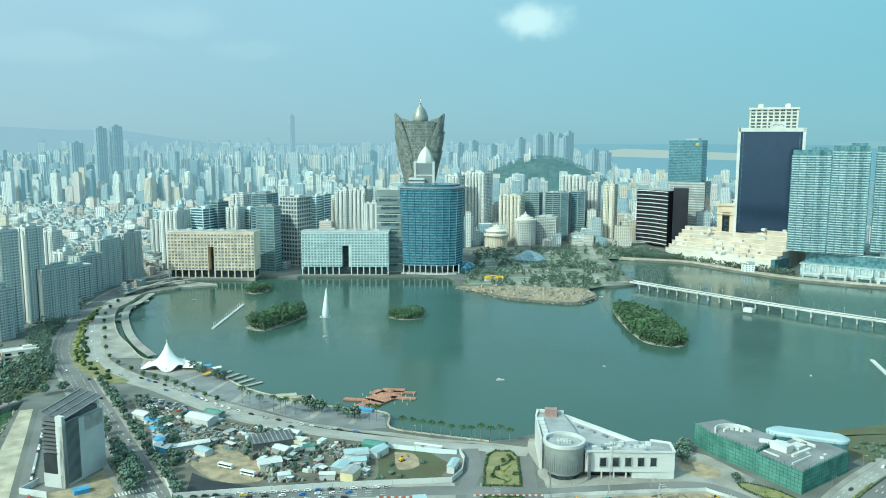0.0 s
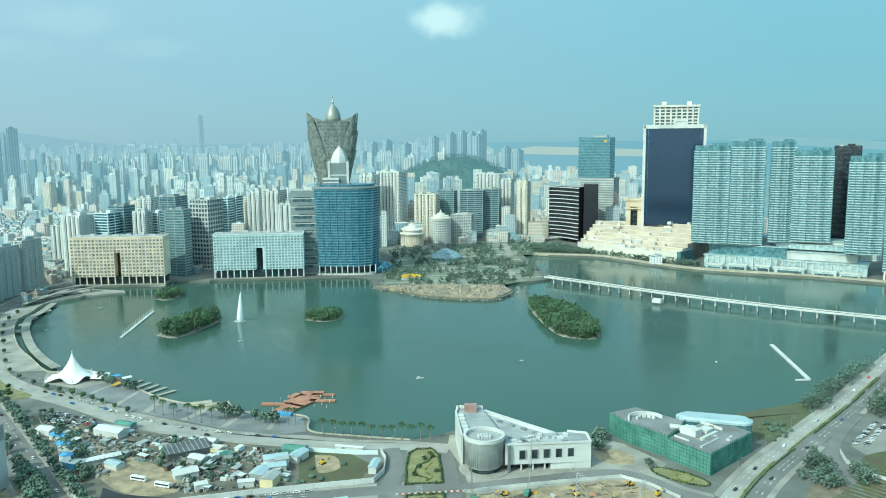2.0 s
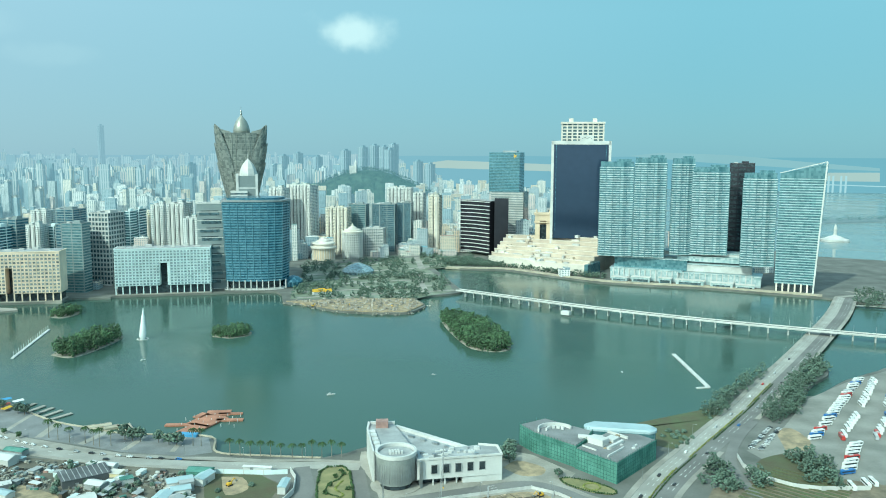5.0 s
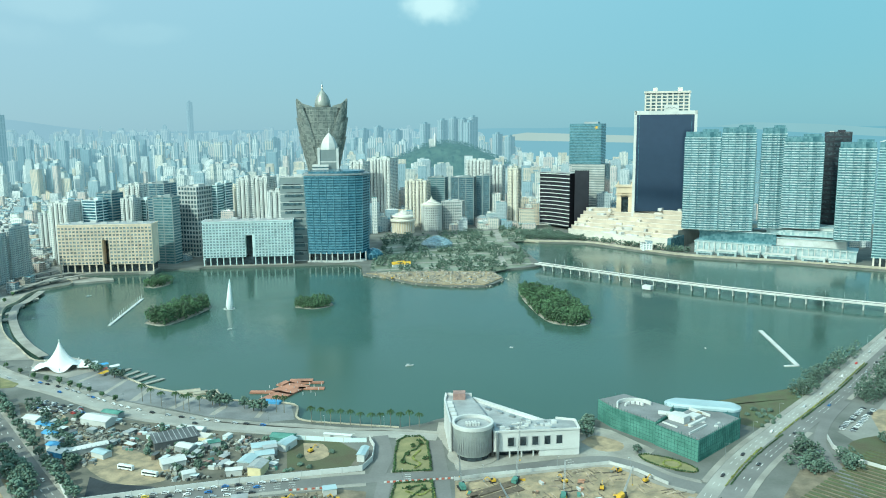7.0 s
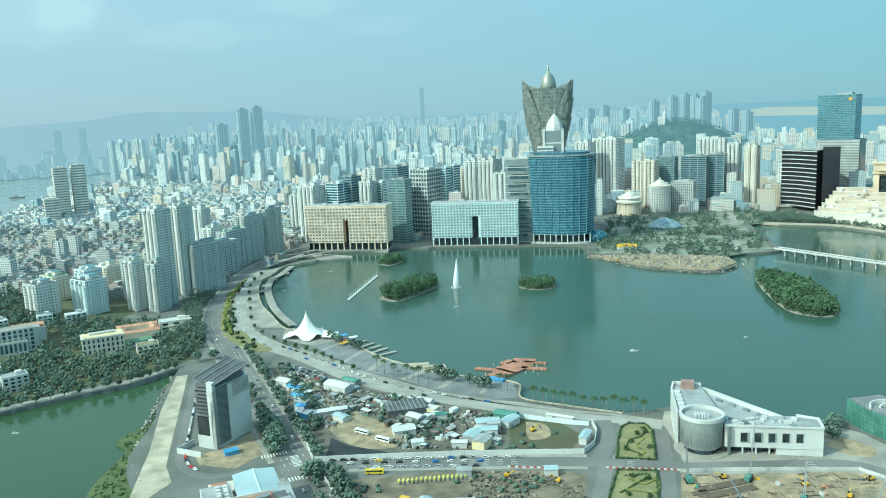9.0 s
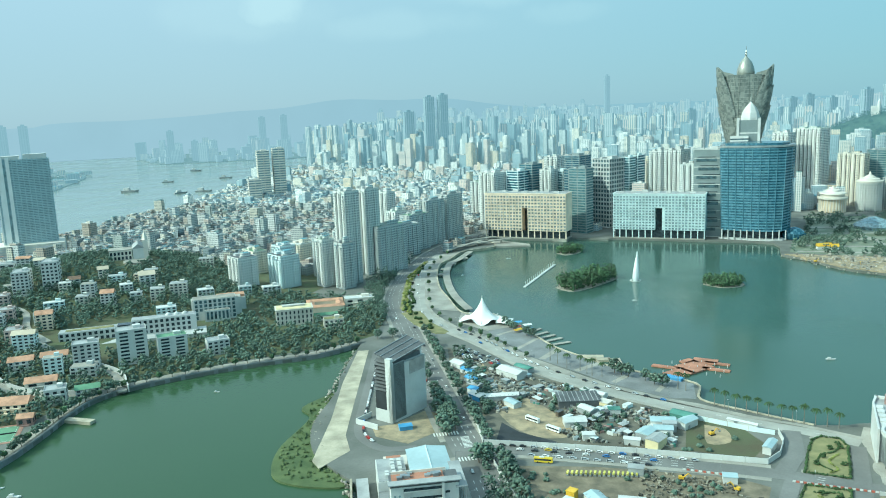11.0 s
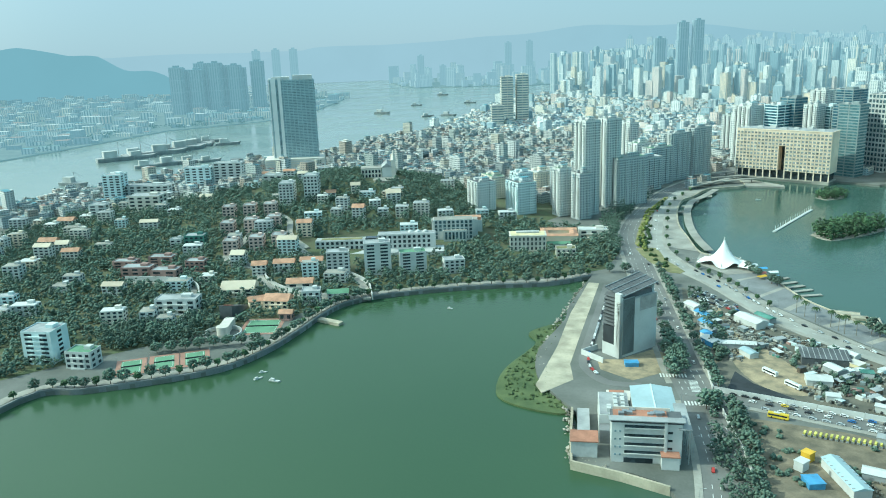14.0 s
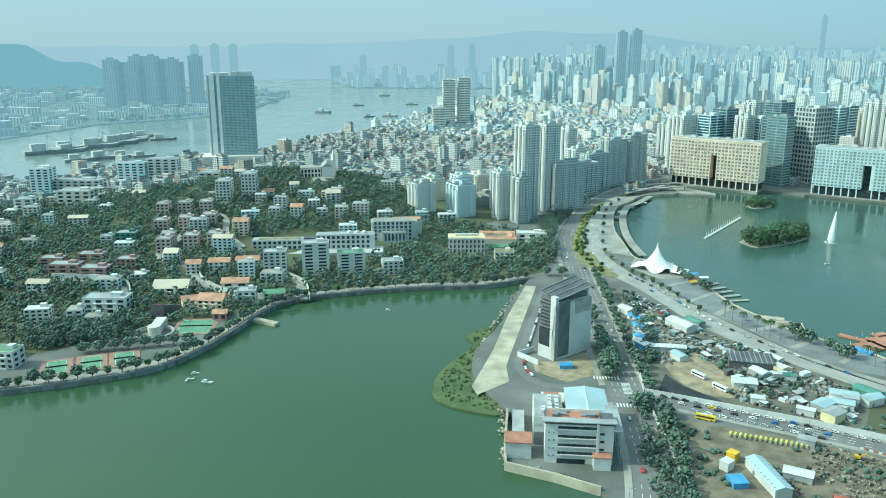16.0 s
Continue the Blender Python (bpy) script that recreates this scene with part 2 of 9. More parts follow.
def panels(name, light, dark, share, bay, floor, rough=0.35, metal=0.15, soft=0.25):
    """Cladding of a far tower: panes and pale panels that change from bay to bay and floor to floor."""
    m, n, l, b = nodes_of(name)
    g, p, q = n.new("ShaderNodeNewGeometry"), n.new("ShaderNodeSeparateXYZ"), n.new("ShaderNodeSeparateXYZ")
    l.new(g.outputs["Position"], p.inputs[0])
    l.new(g.outputs["True Normal"], q.inputs[0])
    u = link_math(n, l, "SUBTRACT", link_math(n, l, "MULTIPLY", p.outputs[1], q.outputs[0]), link_math(n, l, "MULTIPLY", p.outputs[0], q.outputs[1]))
    c = n.new("ShaderNodeCombineXYZ")
    l.new(link_math(n, l, "FLOOR", link_math(n, l, "DIVIDE", u, bay)), c.inputs[0])
    l.new(link_math(n, l, "FLOOR", link_math(n, l, "DIVIDE", p.outputs[2], floor)), c.inputs[1])
    w = n.new("ShaderNodeTexWhiteNoise")
    l.new(c.outputs[0], w.inputs["Vector"])
    r = n.new("ShaderNodeMapRange")
    r.inputs[1].default_value, r.inputs[2].default_value = share - soft, share + soft
    l.new(w.outputs["Value"], r.inputs[0])
    col = mixed(n, l, r.outputs[0], light, dark)
    l.new(mixed(n, l, 0.3, col, mixed(n, l, noise_of(n, l, 0.03, 4), (0.25, 0.25, 0.25), (0.8, 0.8, 0.8)), "OVERLAY"), b.inputs["Base Color"])
    b.inputs["Roughness"].default_value = rough
    b.inputs["Metallic"].default_value = metal
    return m


M = {}
M["water"] = water_mat()
M["ground"] = plain("city_ground", (0.165, 0.165, 0.15), 0.9, 0.25, 0.03, 0.6, other=(0.11, 0.115, 0.10))
M["asphalt"] = plain("asphalt", (0.19, 0.187, 0.176), 0.9, 0.22, 0.03, 0.8)
M["pave"] = plain("pale_paving", (0.335, 0.318, 0.278), 0.85, 0.25, 0.05, 0.8)
M["plaza"] = plain("grey_paving", (0.22, 0.225, 0.225), 0.85, 0.25, 0.05, 0.8)
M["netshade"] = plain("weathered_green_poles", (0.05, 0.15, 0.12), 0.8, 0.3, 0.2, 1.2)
M["quay"] = plain("quay_stone", (0.46, 0.41, 0.31), 0.9, 0.3, 0.08, 0.9)
M["dirt"] = plain("sandy_soil", (0.34, 0.265, 0.168), 0.95, 0.4, 0.14, 0.9, bump=0.3, other=(0.22, 0.185, 0.125))
M["yard"] = plain("dusty_yard", (0.15, 0.135, 0.105), 0.95, 0.35, 0.06, 0.9, other=(0.10, 0.095, 0.075))
M["grass"] = plain("rough_grass", (0.085, 0.105, 0.05), 0.95, 0.35, 0.08, 0.9, bump=0.3, other=(0.10, 0.095, 0.055))
M["lawn"] = plain("lawn", (0.25, 0.225, 0.11), 0.95, 0.3, 0.1, 0.9, other=(0.17, 0.17, 0.08))
M["reed"] = plain("green_reeds", (0.10, 0.125, 0.05), 0.95, 0.35, 0.08, 0.9, bump=0.4, other=(0.07, 0.10, 0.04))
# Leaf colour lifted and blued in place of haze over the hillside.
M["leaf"] = plain("dark_leaves", (0.118, 0.168, 0.126), 0.85, 0.3, 0.05, 0.7, island=0.28)
M["leaf2"] = plain("mangrove_leaves", (0.078, 0.135, 0.062), 0.75, 0.4, 0.05, 0.7, island=0.5)
M["hedge"] = plain("clipped_hedge", (0.040, 0.075, 0.022), 0.8, 0.3, 0.2, 1.2, island=0.3)
M["yellowleaf"] = plain("yellow_hedge", (0.20, 0.22, 0.055), 0.8, 0.3, 0.2, 1.2, island=0.25)
M["bark"] = plain("bark", (0.14, 0.11, 0.08), 0.9, 0.3, 0.3, 2)
M["white"] = plain("white_paint", (0.61, 0.61, 0.585), 0.6, 0.12, 0.06, 0.6)
M["concrete"] = plain("concrete", (0.54, 0.54, 0.52), 0.85, 0.25, 0.05, 0.6)
M["darkroof"] = plain("dark_roof", (0.12, 0.125, 0.13), 0.7, 0.3, 0.08, 0.8)
M["greyroof"] = plain("grey_roof", (0.36, 0.37, 0.37), 0.8, 0.25, 0.08, 0.8)
M["cream"] = plain("cream_stone", (0.69, 0.64, 0.56), 0.75, 0.15, 0.05, 0.5)
M["pink"] = plain("beige_plaster", (0.84, 0.69, 0.53), 0.75, 0.15, 0.06, 0.6)
M["palewall"] = plain("pale_blue_plaster", (0.66, 0.76, 0.76), 0.7, 0.12, 0.06, 0.6)
M["bluewin"] = glassy("window_glass", (0.10, 0.15, 0.17), 0.15, 0.5, 0.2, 0.3)
M["darkwin"] = glassy("dark_window_glass", (0.045, 0.06, 0.07), 0.15, 0.5, 0.2, 0.3)
# Pane colour lightened for haze on far facades; plain grey glass elsewhere.
M["greywin"] = glassy("haze_grey_window_glass", (0.26, 0.34, 0.37), 0.2, 0.3, 0.15, 0.3)
M["blueglass"] = panels("blue_curtain_glass", (0.12, 0.24, 0.31), (0.045, 0.12, 0.17), 0.4, 3.0, 4.2, 0.2, 0.3)
M["beigewin"] = glassy("curtained_window_glass", (0.25, 0.28, 0.28), 0.25, 0.6, 0.1, 0.35)
M["slab"] = plain("grey_green_cladding", (0.25, 0.29, 0.29), 0.45, 0.15, 0.05, 0.5)
M["blueband"] = panels("blue_spandrel", (0.22, 0.38, 0.46), (0.085, 0.21, 0.29), 0.42, 2.6, 4.2, 0.35, 0.2, soft=0.7)
M["tealglass"] = panels("teal_curtain_glass", (0.22, 0.36, 0.40), (0.075, 0.17, 0.20), 0.4, 3.4, 3.9, 0.2, 0.3, soft=0.7)
M["sailband"] = panels("pale_teal_spandrel", (0.52, 0.62, 0.63), (0.22, 0.36, 0.38), 0.5, 5.5, 4.0, soft=0.7)
M["oneband"] = panels("pale_balcony", (0.60, 0.66, 0.66), (0.20, 0.34, 0.37), 0.62, 3.4, 3.9, soft=0.7)
M["navy"] = glassy("navy_mirror_glass", (0.045, 0.07, 0.12), 0.07, 0.12, 0.45)
M["gold"] = panels("pale_gold_cladding", (0.29, 0.305, 0.275), (0.16, 0.18, 0.17), 0.5, 3.2, 4.6, 0.4, 0.3)
M["goldrib"] = plain("pale_gold_ribs", (0.35, 0.36, 0.32), 0.35, 0.2, 0.06, 0.6, metal=0.4)
M["bronze"] = glassy("bronze_glass", (0.05, 0.05, 0.062), 0.12, 0.2, 0.4)
M["steel"] = plain("weathered_steel", (0.40, 0.42, 0.43), 0.4, 0.2, 0.2, 1.0, metal=0.6)
M["paleroad"] = plain("pale_concrete_road", (0.36, 0.35, 0.315), 0.9, 0.2, 0.04, 0.8)
M["scrub"] = plain("brown_scrub", (0.080, 0.088, 0.046), 0.95, 0.35, 0.06, 0.9, bump=0.4, other=(0.095, 0.085, 0.05))
M["parkground"] = plain("park_ground", (0.23, 0.25, 0.20), 0.95, 0.3, 0.03, 0.6, other=(0.13, 0.155, 0.10))
M["trunk"] = plain("palm_trunk", (0.24, 0.22, 0.18), 0.9, 0.3, 0.3, 2)
M["drum"] = plain("grey_drum_metal", (0.36, 0.385, 0.37), 0.45, 0.15, 0.1, 0.8, metal=0.3)
M["tanstone"] = plain("tan_stone", (0.66, 0.53, 0.38), 0.8, 0.15, 0.05, 0.5)
M["tanroof"] = plain("tan_roof", (0.56, 0.48, 0.39), 0.85, 0.2, 0.04, 0.5)
M["coachyard"] = plain("dusty_asphalt", (0.25, 0.245, 0.22), 0.9, 0.3, 0.04, 0.7, other=(0.19, 0.19, 0.17))
M["brownsoil"] = plain("brown_soil", (0.20, 0.165, 0.115), 0.95, 0.4, 0.12, 0.9, bump=0.3, other=(0.13, 0.112, 0.08))
M["blueroofpale"] = plain("pale_blue_metal", (0.40, 0.50, 0.53), 0.5, 0.12, 0.05, 0.5)
M["rosewall"] = plain("rose_plaster", (0.60, 0.46, 0.41), 0.8, 0.2, 0.1, 0.7)
M["oldyellow"] = plain("faded_yellow_paint", (0.60, 0.55, 0.14), 0.6, 0.3, 0.2, 1)
M["net"] = plain("green_scaffold_net", (0.108, 0.228, 0.187), 0.8, 0.4, 0.1, 1.2, other=(0.062, 0.158, 0.128))
M["blueroof"] = plain("blue_sheet_metal", (0.12, 0.33, 0.58), 0.45, 0.2, 0.2, 1)
M["redroof"] = plain("red_sheet_metal", (0.42, 0.12, 0.08), 0.5, 0.25, 0.2, 1)
M["tile"] = plain("terracotta_tiles", (0.50, 0.28, 0.18), 0.8, 0.25, 0.2, 1)
M["brick"] = plain("red_brick", (0.36, 0.23, 0.20), 0.85, 0.25, 0.2, 1)
M["terracotta"] = plain("terracotta_deck", (0.42, 0.20, 0.13), 0.8, 0.25, 0.1, 0.8)
M["yellow"] = plain("yellow_plaster", (0.72, 0.61, 0.36), 0.75, 0.15, 0.1, 0.6)
M["machine"] = plain("yellow_machine_paint", (0.70, 0.42, 0.04), 0.5, 0.2, 0.2, 1)
M["tent"] = plain("white_membrane", (0.80, 0.80, 0.78), 0.6, 0.06, 0.06, 0.6)
M["court"] = plain("green_court", (0.16, 0.29, 0.18), 0.85, 0.15, 0.1, 0.6)
M["courtred"] = plain("red_court_surround", (0.36, 0.20, 0.15), 0.85, 0.15, 0.1, 0.6)
M["line"] = plain("road_line_paint", (0.72, 0.72, 0.68), 0.7, 0.2, 0.1, 1)
M["rubber"] = plain("tyre_rubber", (0.03, 0.03, 0.03), 0.8, 0.2)
M["fountain"] = plain("water_spray", (0.85, 0.88, 0.88), 0.5, 0.1)
M["rock"] = plain("grey_rock", (0.36, 0.33, 0.28), 0.95, 0.35, 0.2, 1.2, island=0.3)
M["sand"] = plain("pale_sand", (0.62, 0.52, 0.40), 0.95, 0.2, 0.01, 0.2)
M["netdark"] = plain("black_shade_cloth", (0.035, 0.04, 0.045), 0.9, 0.3, 0.1, 0.8)
ROOFS = [(0.20, 0.215, 0.215), (0.42, 0.43, 0.41), (0.72, 0.72, 0.70), (0.16, 0.26, 0.25), (0.30, 0.30, 0.285), (0.33, 0.21, 0.17), (0.52, 0.55, 0.54), (0.11, 0.12, 0.125), (0.78, 0.76, 0.72), (0.24, 0.25, 0.24), (0.14, 0.30, 0.36)]
WALLS = [(0.60, 0.60, 0.58), (0.68, 0.63, 0.54), (0.40, 0.43, 0.44), (0.78, 0.78, 0.76), (0.55, 0.47, 0.40), (0.36, 0.42, 0.45), (0.66, 0.55, 0.49), (0.74, 0.75, 0.74), (0.50, 0.54, 0.52), (0.76, 0.70, 0.60)]
M["town"] = facade("old_town_walls", [tuple(0.8 * v for v in c) for c in WALLS], (0.08, 0.105, 0.115), [tuple(0.74 * v for v in c) for c in ROOFS])
FARW = [(0.56, 0.60, 0.62), (0.76, 0.75, 0.72), (0.36, 0.43, 0.48), (0.80, 0.80, 0.78), (0.70, 0.58, 0.52), (0.26, 0.36, 0.42), (0.74, 0.66, 0.54), (0.62, 0.64, 0.64)]
# Little contrast between panes and walls, imitating haze over the far towers.
M["far"] = facade("haze_paled_tower_walls", FARW, (0.22, 0.30, 0.34), ROOFS, 40.0, 8.0, 0.42, 0.93)
M["flat_white"] = facade("white_flat_walls", [(0.64, 0.64, 0.61), (0.60, 0.59, 0.55)], (0.13, 0.17, 0.19), ROOFS, 3.2, 3.0, 0.5, 0.5)
M["flat_grey"] = facade("grey_flat_walls", [(0.50, 0.52, 0.51), (0.45, 0.47, 0.47)], (0.10, 0.14, 0.16), ROOFS, 3.2, 2.8, 0.55, 0.55)
M["flat_cream"] = facade("cream_flat_walls", [(0.70, 0.63, 0.50), (0.66, 0.58, 0.44)], (0.13, 0.15, 0.16), ROOFS, 3.2, 3.0, 0.5, 0.5)
M["flat_blue"] = facade("pale_blue_flat_walls", [(0.58, 0.66, 0.67), (0.50, 0.58, 0.60)], (0.12, 0.18, 0.21), ROOFS, 3.2, 3.0, 0.5, 0.5)
# Panes and walls kept pale: distance haze put into the base colours.
M["mid"] = facade("haze_paled_block_walls", [(0.66, 0.67, 0.66), (0.74, 0.69, 0.60), (0.48, 0.53, 0.55), (0.80, 0.80, 0.78), (0.68, 0.57, 0.51), (0.38, 0.47, 0.52), (0.79, 0.77, 0.72), (0.34, 0.43, 0.48), (0.72, 0.60, 0.46)], (0.16, 0.22, 0.25), ROOFS, 3.1, 4.2, 0.5, 0.5)


def haze_glow(src, name, colour, amount):
    """A far material's copy with flat emission mixed in, standing in for haze."""
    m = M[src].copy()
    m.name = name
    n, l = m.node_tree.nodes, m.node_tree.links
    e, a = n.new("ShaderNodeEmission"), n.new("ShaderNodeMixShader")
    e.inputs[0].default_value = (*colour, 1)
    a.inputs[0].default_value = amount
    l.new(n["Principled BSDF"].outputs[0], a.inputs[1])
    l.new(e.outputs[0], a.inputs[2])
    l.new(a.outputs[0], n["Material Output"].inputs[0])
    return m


# Flat haze emission mixed over walls, woods and land; no air is modelled.
M["near_far"] = haze_glow("mid", "northern_block_walls_haze", (0.26, 0.38, 0.43), 0.22)
M["far1"] = haze_glow("far", "distant_tower_walls_haze", (0.28, 0.39, 0.45), 0.45)
M["far2"] = haze_glow("far", "remote_tower_walls_haze", (0.315, 0.415, 0.485), 0.76)
M["hillwood"] = haze_glow("leaf", "hazy_hill_woods", (0.13, 0.25, 0.30), 0.5)
M["farland"] = haze_glow("ground", "distant_land_haze", (0.28, 0.43, 0.50), 0.5)
M["farwood"] = haze_glow("leaf", "distant_woods_haze", (0.16, 0.28, 0.33), 0.55)
# Horizon band and ridges: haze colours that are emitted, not lit.
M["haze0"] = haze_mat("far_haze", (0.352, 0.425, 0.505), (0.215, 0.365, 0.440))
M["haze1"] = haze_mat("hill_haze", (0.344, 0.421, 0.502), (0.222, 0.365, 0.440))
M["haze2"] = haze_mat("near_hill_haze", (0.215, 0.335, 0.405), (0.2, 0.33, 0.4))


# ---- mesh building ----
class G:
    """Gathers boxes, prisms, tubes and lofts into one mesh."""

    def __init__(self):
        self.v, self.f = [], []

    def add(self, vs, fs):
        k = len(self.v)
        self.v += [tuple(p) for p in vs]
        self.f += [tuple(k + i for i in q) for q in fs]
        return self

    def prism(self, pts, z0, z1, bottom=False):
        n = len(pts)
        vs = [(x, y, z0) for x, y in pts] + [(x, y, z1) for x, y in pts]
        fs = [(i, (i + 1) % n, n + (i + 1) % n, n + i) for i in range(n)] + [tuple(range(n, 2 * n))]
        if bottom:
            fs.append(tuple(range(n - 1, -1, -1)))
        return self.add(vs, fs)

    def box(self, cx, cy, z0, z1, w, d, ang=0.0):
        c, s = math.cos(radians(ang)), math.sin(radians(ang))
        pts = [(cx + c * a - s * b, cy + s * a + c * b) for a, b in ((-w / 2, -d / 2), (w / 2, -d / 2), (w / 2, d / 2), (-w / 2, d / 2))]
        return self.prism(pts, z0, z1, True)

    def loft(self, rings, cap=True):
        n = len(rings[0])
        vs = [p for r in rings for p in r]
        fs = [(k * n + i, k * n + (i + 1) % n, (k + 1) * n + (i + 1) % n, (k + 1) * n + i) for k in range(len(rings) - 1) for i in range(n)]
        if cap:
            fs += [tuple(range((len(rings) - 1) * n, len(rings) * n)), tuple(range(n - 1, -1, -1))]
        return self.add(vs, fs)

    def turn(self, cx, cy, prof, n=16, sx=1.0, sy=1.0):
        """A turned form from (radius, height) pairs."""
        return self.loft([[(cx + sx * max(r, 0.01) * math.cos(2 * math.pi * i / n), cy + sy * max(r, 0.01) * math.sin(2 * math.pi * i / n), z) for i in range(n)] for r, z in prof])

    def cyl(self, cx, cy, r, z0, z1, n=12, r2=None):
        return self.turn(cx, cy, [(r, z0), (r if r2 is None else r2, z1)], n)

    def bar(self, p, q, w, h=None):
        """A straight bar from p to q."""
        p, q = Vector(p), Vector(q)
        d = (q - p).normalized()
        s = d.cross(Vector((0, 0, 1)))
        s = s.normalized() * w / 2 if s.length > 1e-4 else Vector((w / 2, 0, 0))
        u = s.cross(d).normalized() * (h or w) / 2
        vs = [a + i * s + j * u for a in (p, q) for i, j in ((-1, -1), (1, -1), (1, 1), (-1, 1))]
        return self.add(vs, [(0, 1, 2, 3), (7, 6, 5, 4), (0, 4, 5, 1), (1, 5, 6, 2), (2, 6, 7, 3), (3, 7, 4, 0)])

    def gable(self, cx, cy, z0, z1, zr, w, d, ang=0.0, eave=0.4):
        """A pitched roof; the ridge runs along w."""
        c, s = math.cos(radians(ang)), math.sin(radians(ang))
        a, b = w / 2 + eave, d / 2 + eave
        vs = [(cx + c * x - s * y, cy + s * x + c * y, z) for x, y, z in ((-a, -b, z1), (a, -b, z1), (a, b, z1), (-a, b, z1), (-a, 0, zr), (a, 0, zr))]
        self.add(vs, [(0, 1, 5, 4), (2, 3, 4, 5), (1, 2, 5), (3, 0, 4), (3, 2, 1, 0)])
        return self

    def strip(self, pts, width, z0, z1):
        """A slab that follows a line."""
        ps = [Vector(p) for p in pts]
        left, right = [], []
        for i, p in enumerate(ps):
            d = (ps[min(i + 1, len(ps) - 1)] - ps[max(i - 1, 0)]).normalized()
            s = Vector((-d.y, d.x)) * width / 2
            left.append(p + s)
            right.append(p - s)
        vs = [(q.x, q.y, z) for i in range(len(ps)) for q, z in ((left[i], z0), (left[i], z1), (right[i], z1), (right[i], z0))]
        fs = []
        for i in range(len(ps) - 1):
            k = 4 * i
            fs += [(k + a, k + 4 + a, k + 4 + (a + 1) % 4, k + (a + 1) % 4) for a in range(4)]
        fs += [(0, 1, 2, 3), (len(vs) - 1, len(vs) - 2, len(vs) - 3, len(vs) - 4)]
        return self.add(vs, fs)

    def mesh(self, name, mat, smooth=False):
        me = bpy.data.meshes.new(name)
        me.from_pydata(self.v, [], self.f)
        me.materials.append(mat)
        me.update()
        if smooth:
            me.polygons.foreach_set("use_smooth", [True] * len(me.polygons))
        return me


def curve(pts, steps=8):
    """A smooth line through plan points."""
    ps = [Vector(p) for p in pts]
    ps = [2 * ps[0] - ps[1]] + ps + [2 * ps[-1] - ps[-2]]
    out = []
    for i in range(1, len(ps) - 2):
        a, b, c, d = ps[i - 1:i + 3]
        for k in range(steps):
            t = k / steps
            out.append(0.5 * (2 * b + (c - a) * t + (2 * a - 5 * b + 4 * c - d) * t * t + (3 * b - a - 3 * c + d) * t ** 3))
    out.append(ps[-2])
    return [tuple(p) for p in out]


def thing(name, label, category, m=None, group="", kind=""):
    ob = new(name)
    ob.empty_display_size = 1
    if m is not None:
        ob.matrix_basis = m
    return tagged(ob, label, category, group, kind)


def part(name, g, mat, parent, label="", smooth=False, m=None):
    ob = new(name, g if isinstance(g, bpy.types.Mesh) else g.mesh(name, mat, smooth))
    ob.parent = parent
    if m is not None:
        ob.matrix_basis = m
    return tagged(ob, label)


def solid(name, g, mat, label, category, kind="", group="", smooth=False, m=None):
    ob = new(name, g.mesh(name, mat, smooth))
    if m is not None:
        ob.matrix_basis = m
    return tagged(ob, label, category, group, kind)


def inside(x, y, poly):
    hit, j = False, len(poly) - 1
    for i in range(len(poly)):
        (xi, yi), (xj, yj) = poly[i], poly[j]
        if (yi > y) != (yj > y) and x < (xj - xi) * (y - yi) / (yj - yi) + xi:
            hit = not hit
        j = i
    return hit


def near_line(x, y, pts):
    best = 1e9
    for (x0, y0), (x1, y1) in zip(pts, pts[1:]):
        dx, dy = x1 - x0, y1 - y0
        t = max(0, min(1, ((x - x0) * dx + (y - y0) * dy) / (dx * dx + dy * dy)))
        best = min(best, math.hypot(x - x0 - t * dx, y - y0 - t * dy))
    return best


HILLS = [(-800, 790, 36, 150, 130), (-700, 560, 10, 120, 90), (-620, 720, 8, 90, 90), (318, 2580, 158, 260, 140), (-900, 640, 14, 150, 130)]


def gz(x, y):
    """Height of the ground."""
    return 3 + sum(h * math.exp(-((x - a) / r) ** 2 - ((y - b) / s) ** 2) for a, b, h, r, s in HILLS)


# ---- water and land ----
solid("water", G().prism([(4990 * math.cos(a / 24 * math.pi), 4990 * math.sin(a / 24 * math.pi)) for a in range(48)], -6, 0), M["water"],
      "calm green lake and sea water under hazy sun", "water", "structure")
LAKE_W = [(-470, 60), (-523, 190), (-503, 223), (-478, 259), (-457, 300), (-457, 340), (-469, 383), (-482, 419), (-488, 451), (-478, 484), (-448, 526), (-412, 564), (-373, 599), (-352, 640)]
SPIT = [(-344, 614), (-324, 551), (-312, 527), (-302, 490), (-292, 455), (-270, 420), (-240, 398), (-220, 386), (-203, 356), (-191, 335), (-148, 344), (-120, 300), (-100, 120)]
LAKE_S = [(34, 556), (-7, 569), (-40, 583), (-46, 616), (-91, 631), (-113, 637), (-143, 657), (-173, 678), (-202, 710), (-222, 733), (-250, 752), (-275, 767), (-301, 774), (-337, 827), (-370, 879), (-404, 953), (-424, 1014), (-423, 1047), (-425, 1110), (-392, 1160), (-440, 1232)]
LAKE_N = [(-295, 1232), (-288, 1256), (-233, 1252), (-225, 1262), (-88, 1262), (-75, 1262), (10, 1255), (20, 1168), (48, 1145), (87, 1090), (136, 1064), (184, 1055), (219, 1101), (218, 1162), (291, 1190), (300, 1246), (305, 1468)]
NAPE = [(358, 1436), (432, 1403), (490, 1318), (547, 1240), (618, 1192), (690, 1153), (773, 1084), (826, 1040), (880, 960), (930, 900), (1200, 980), (1260, 1350), (1130, 1470), (1060, 1800), (1080, 2300), (800, 2700), (620, 3100), (560, 3900), (900, 4880)]
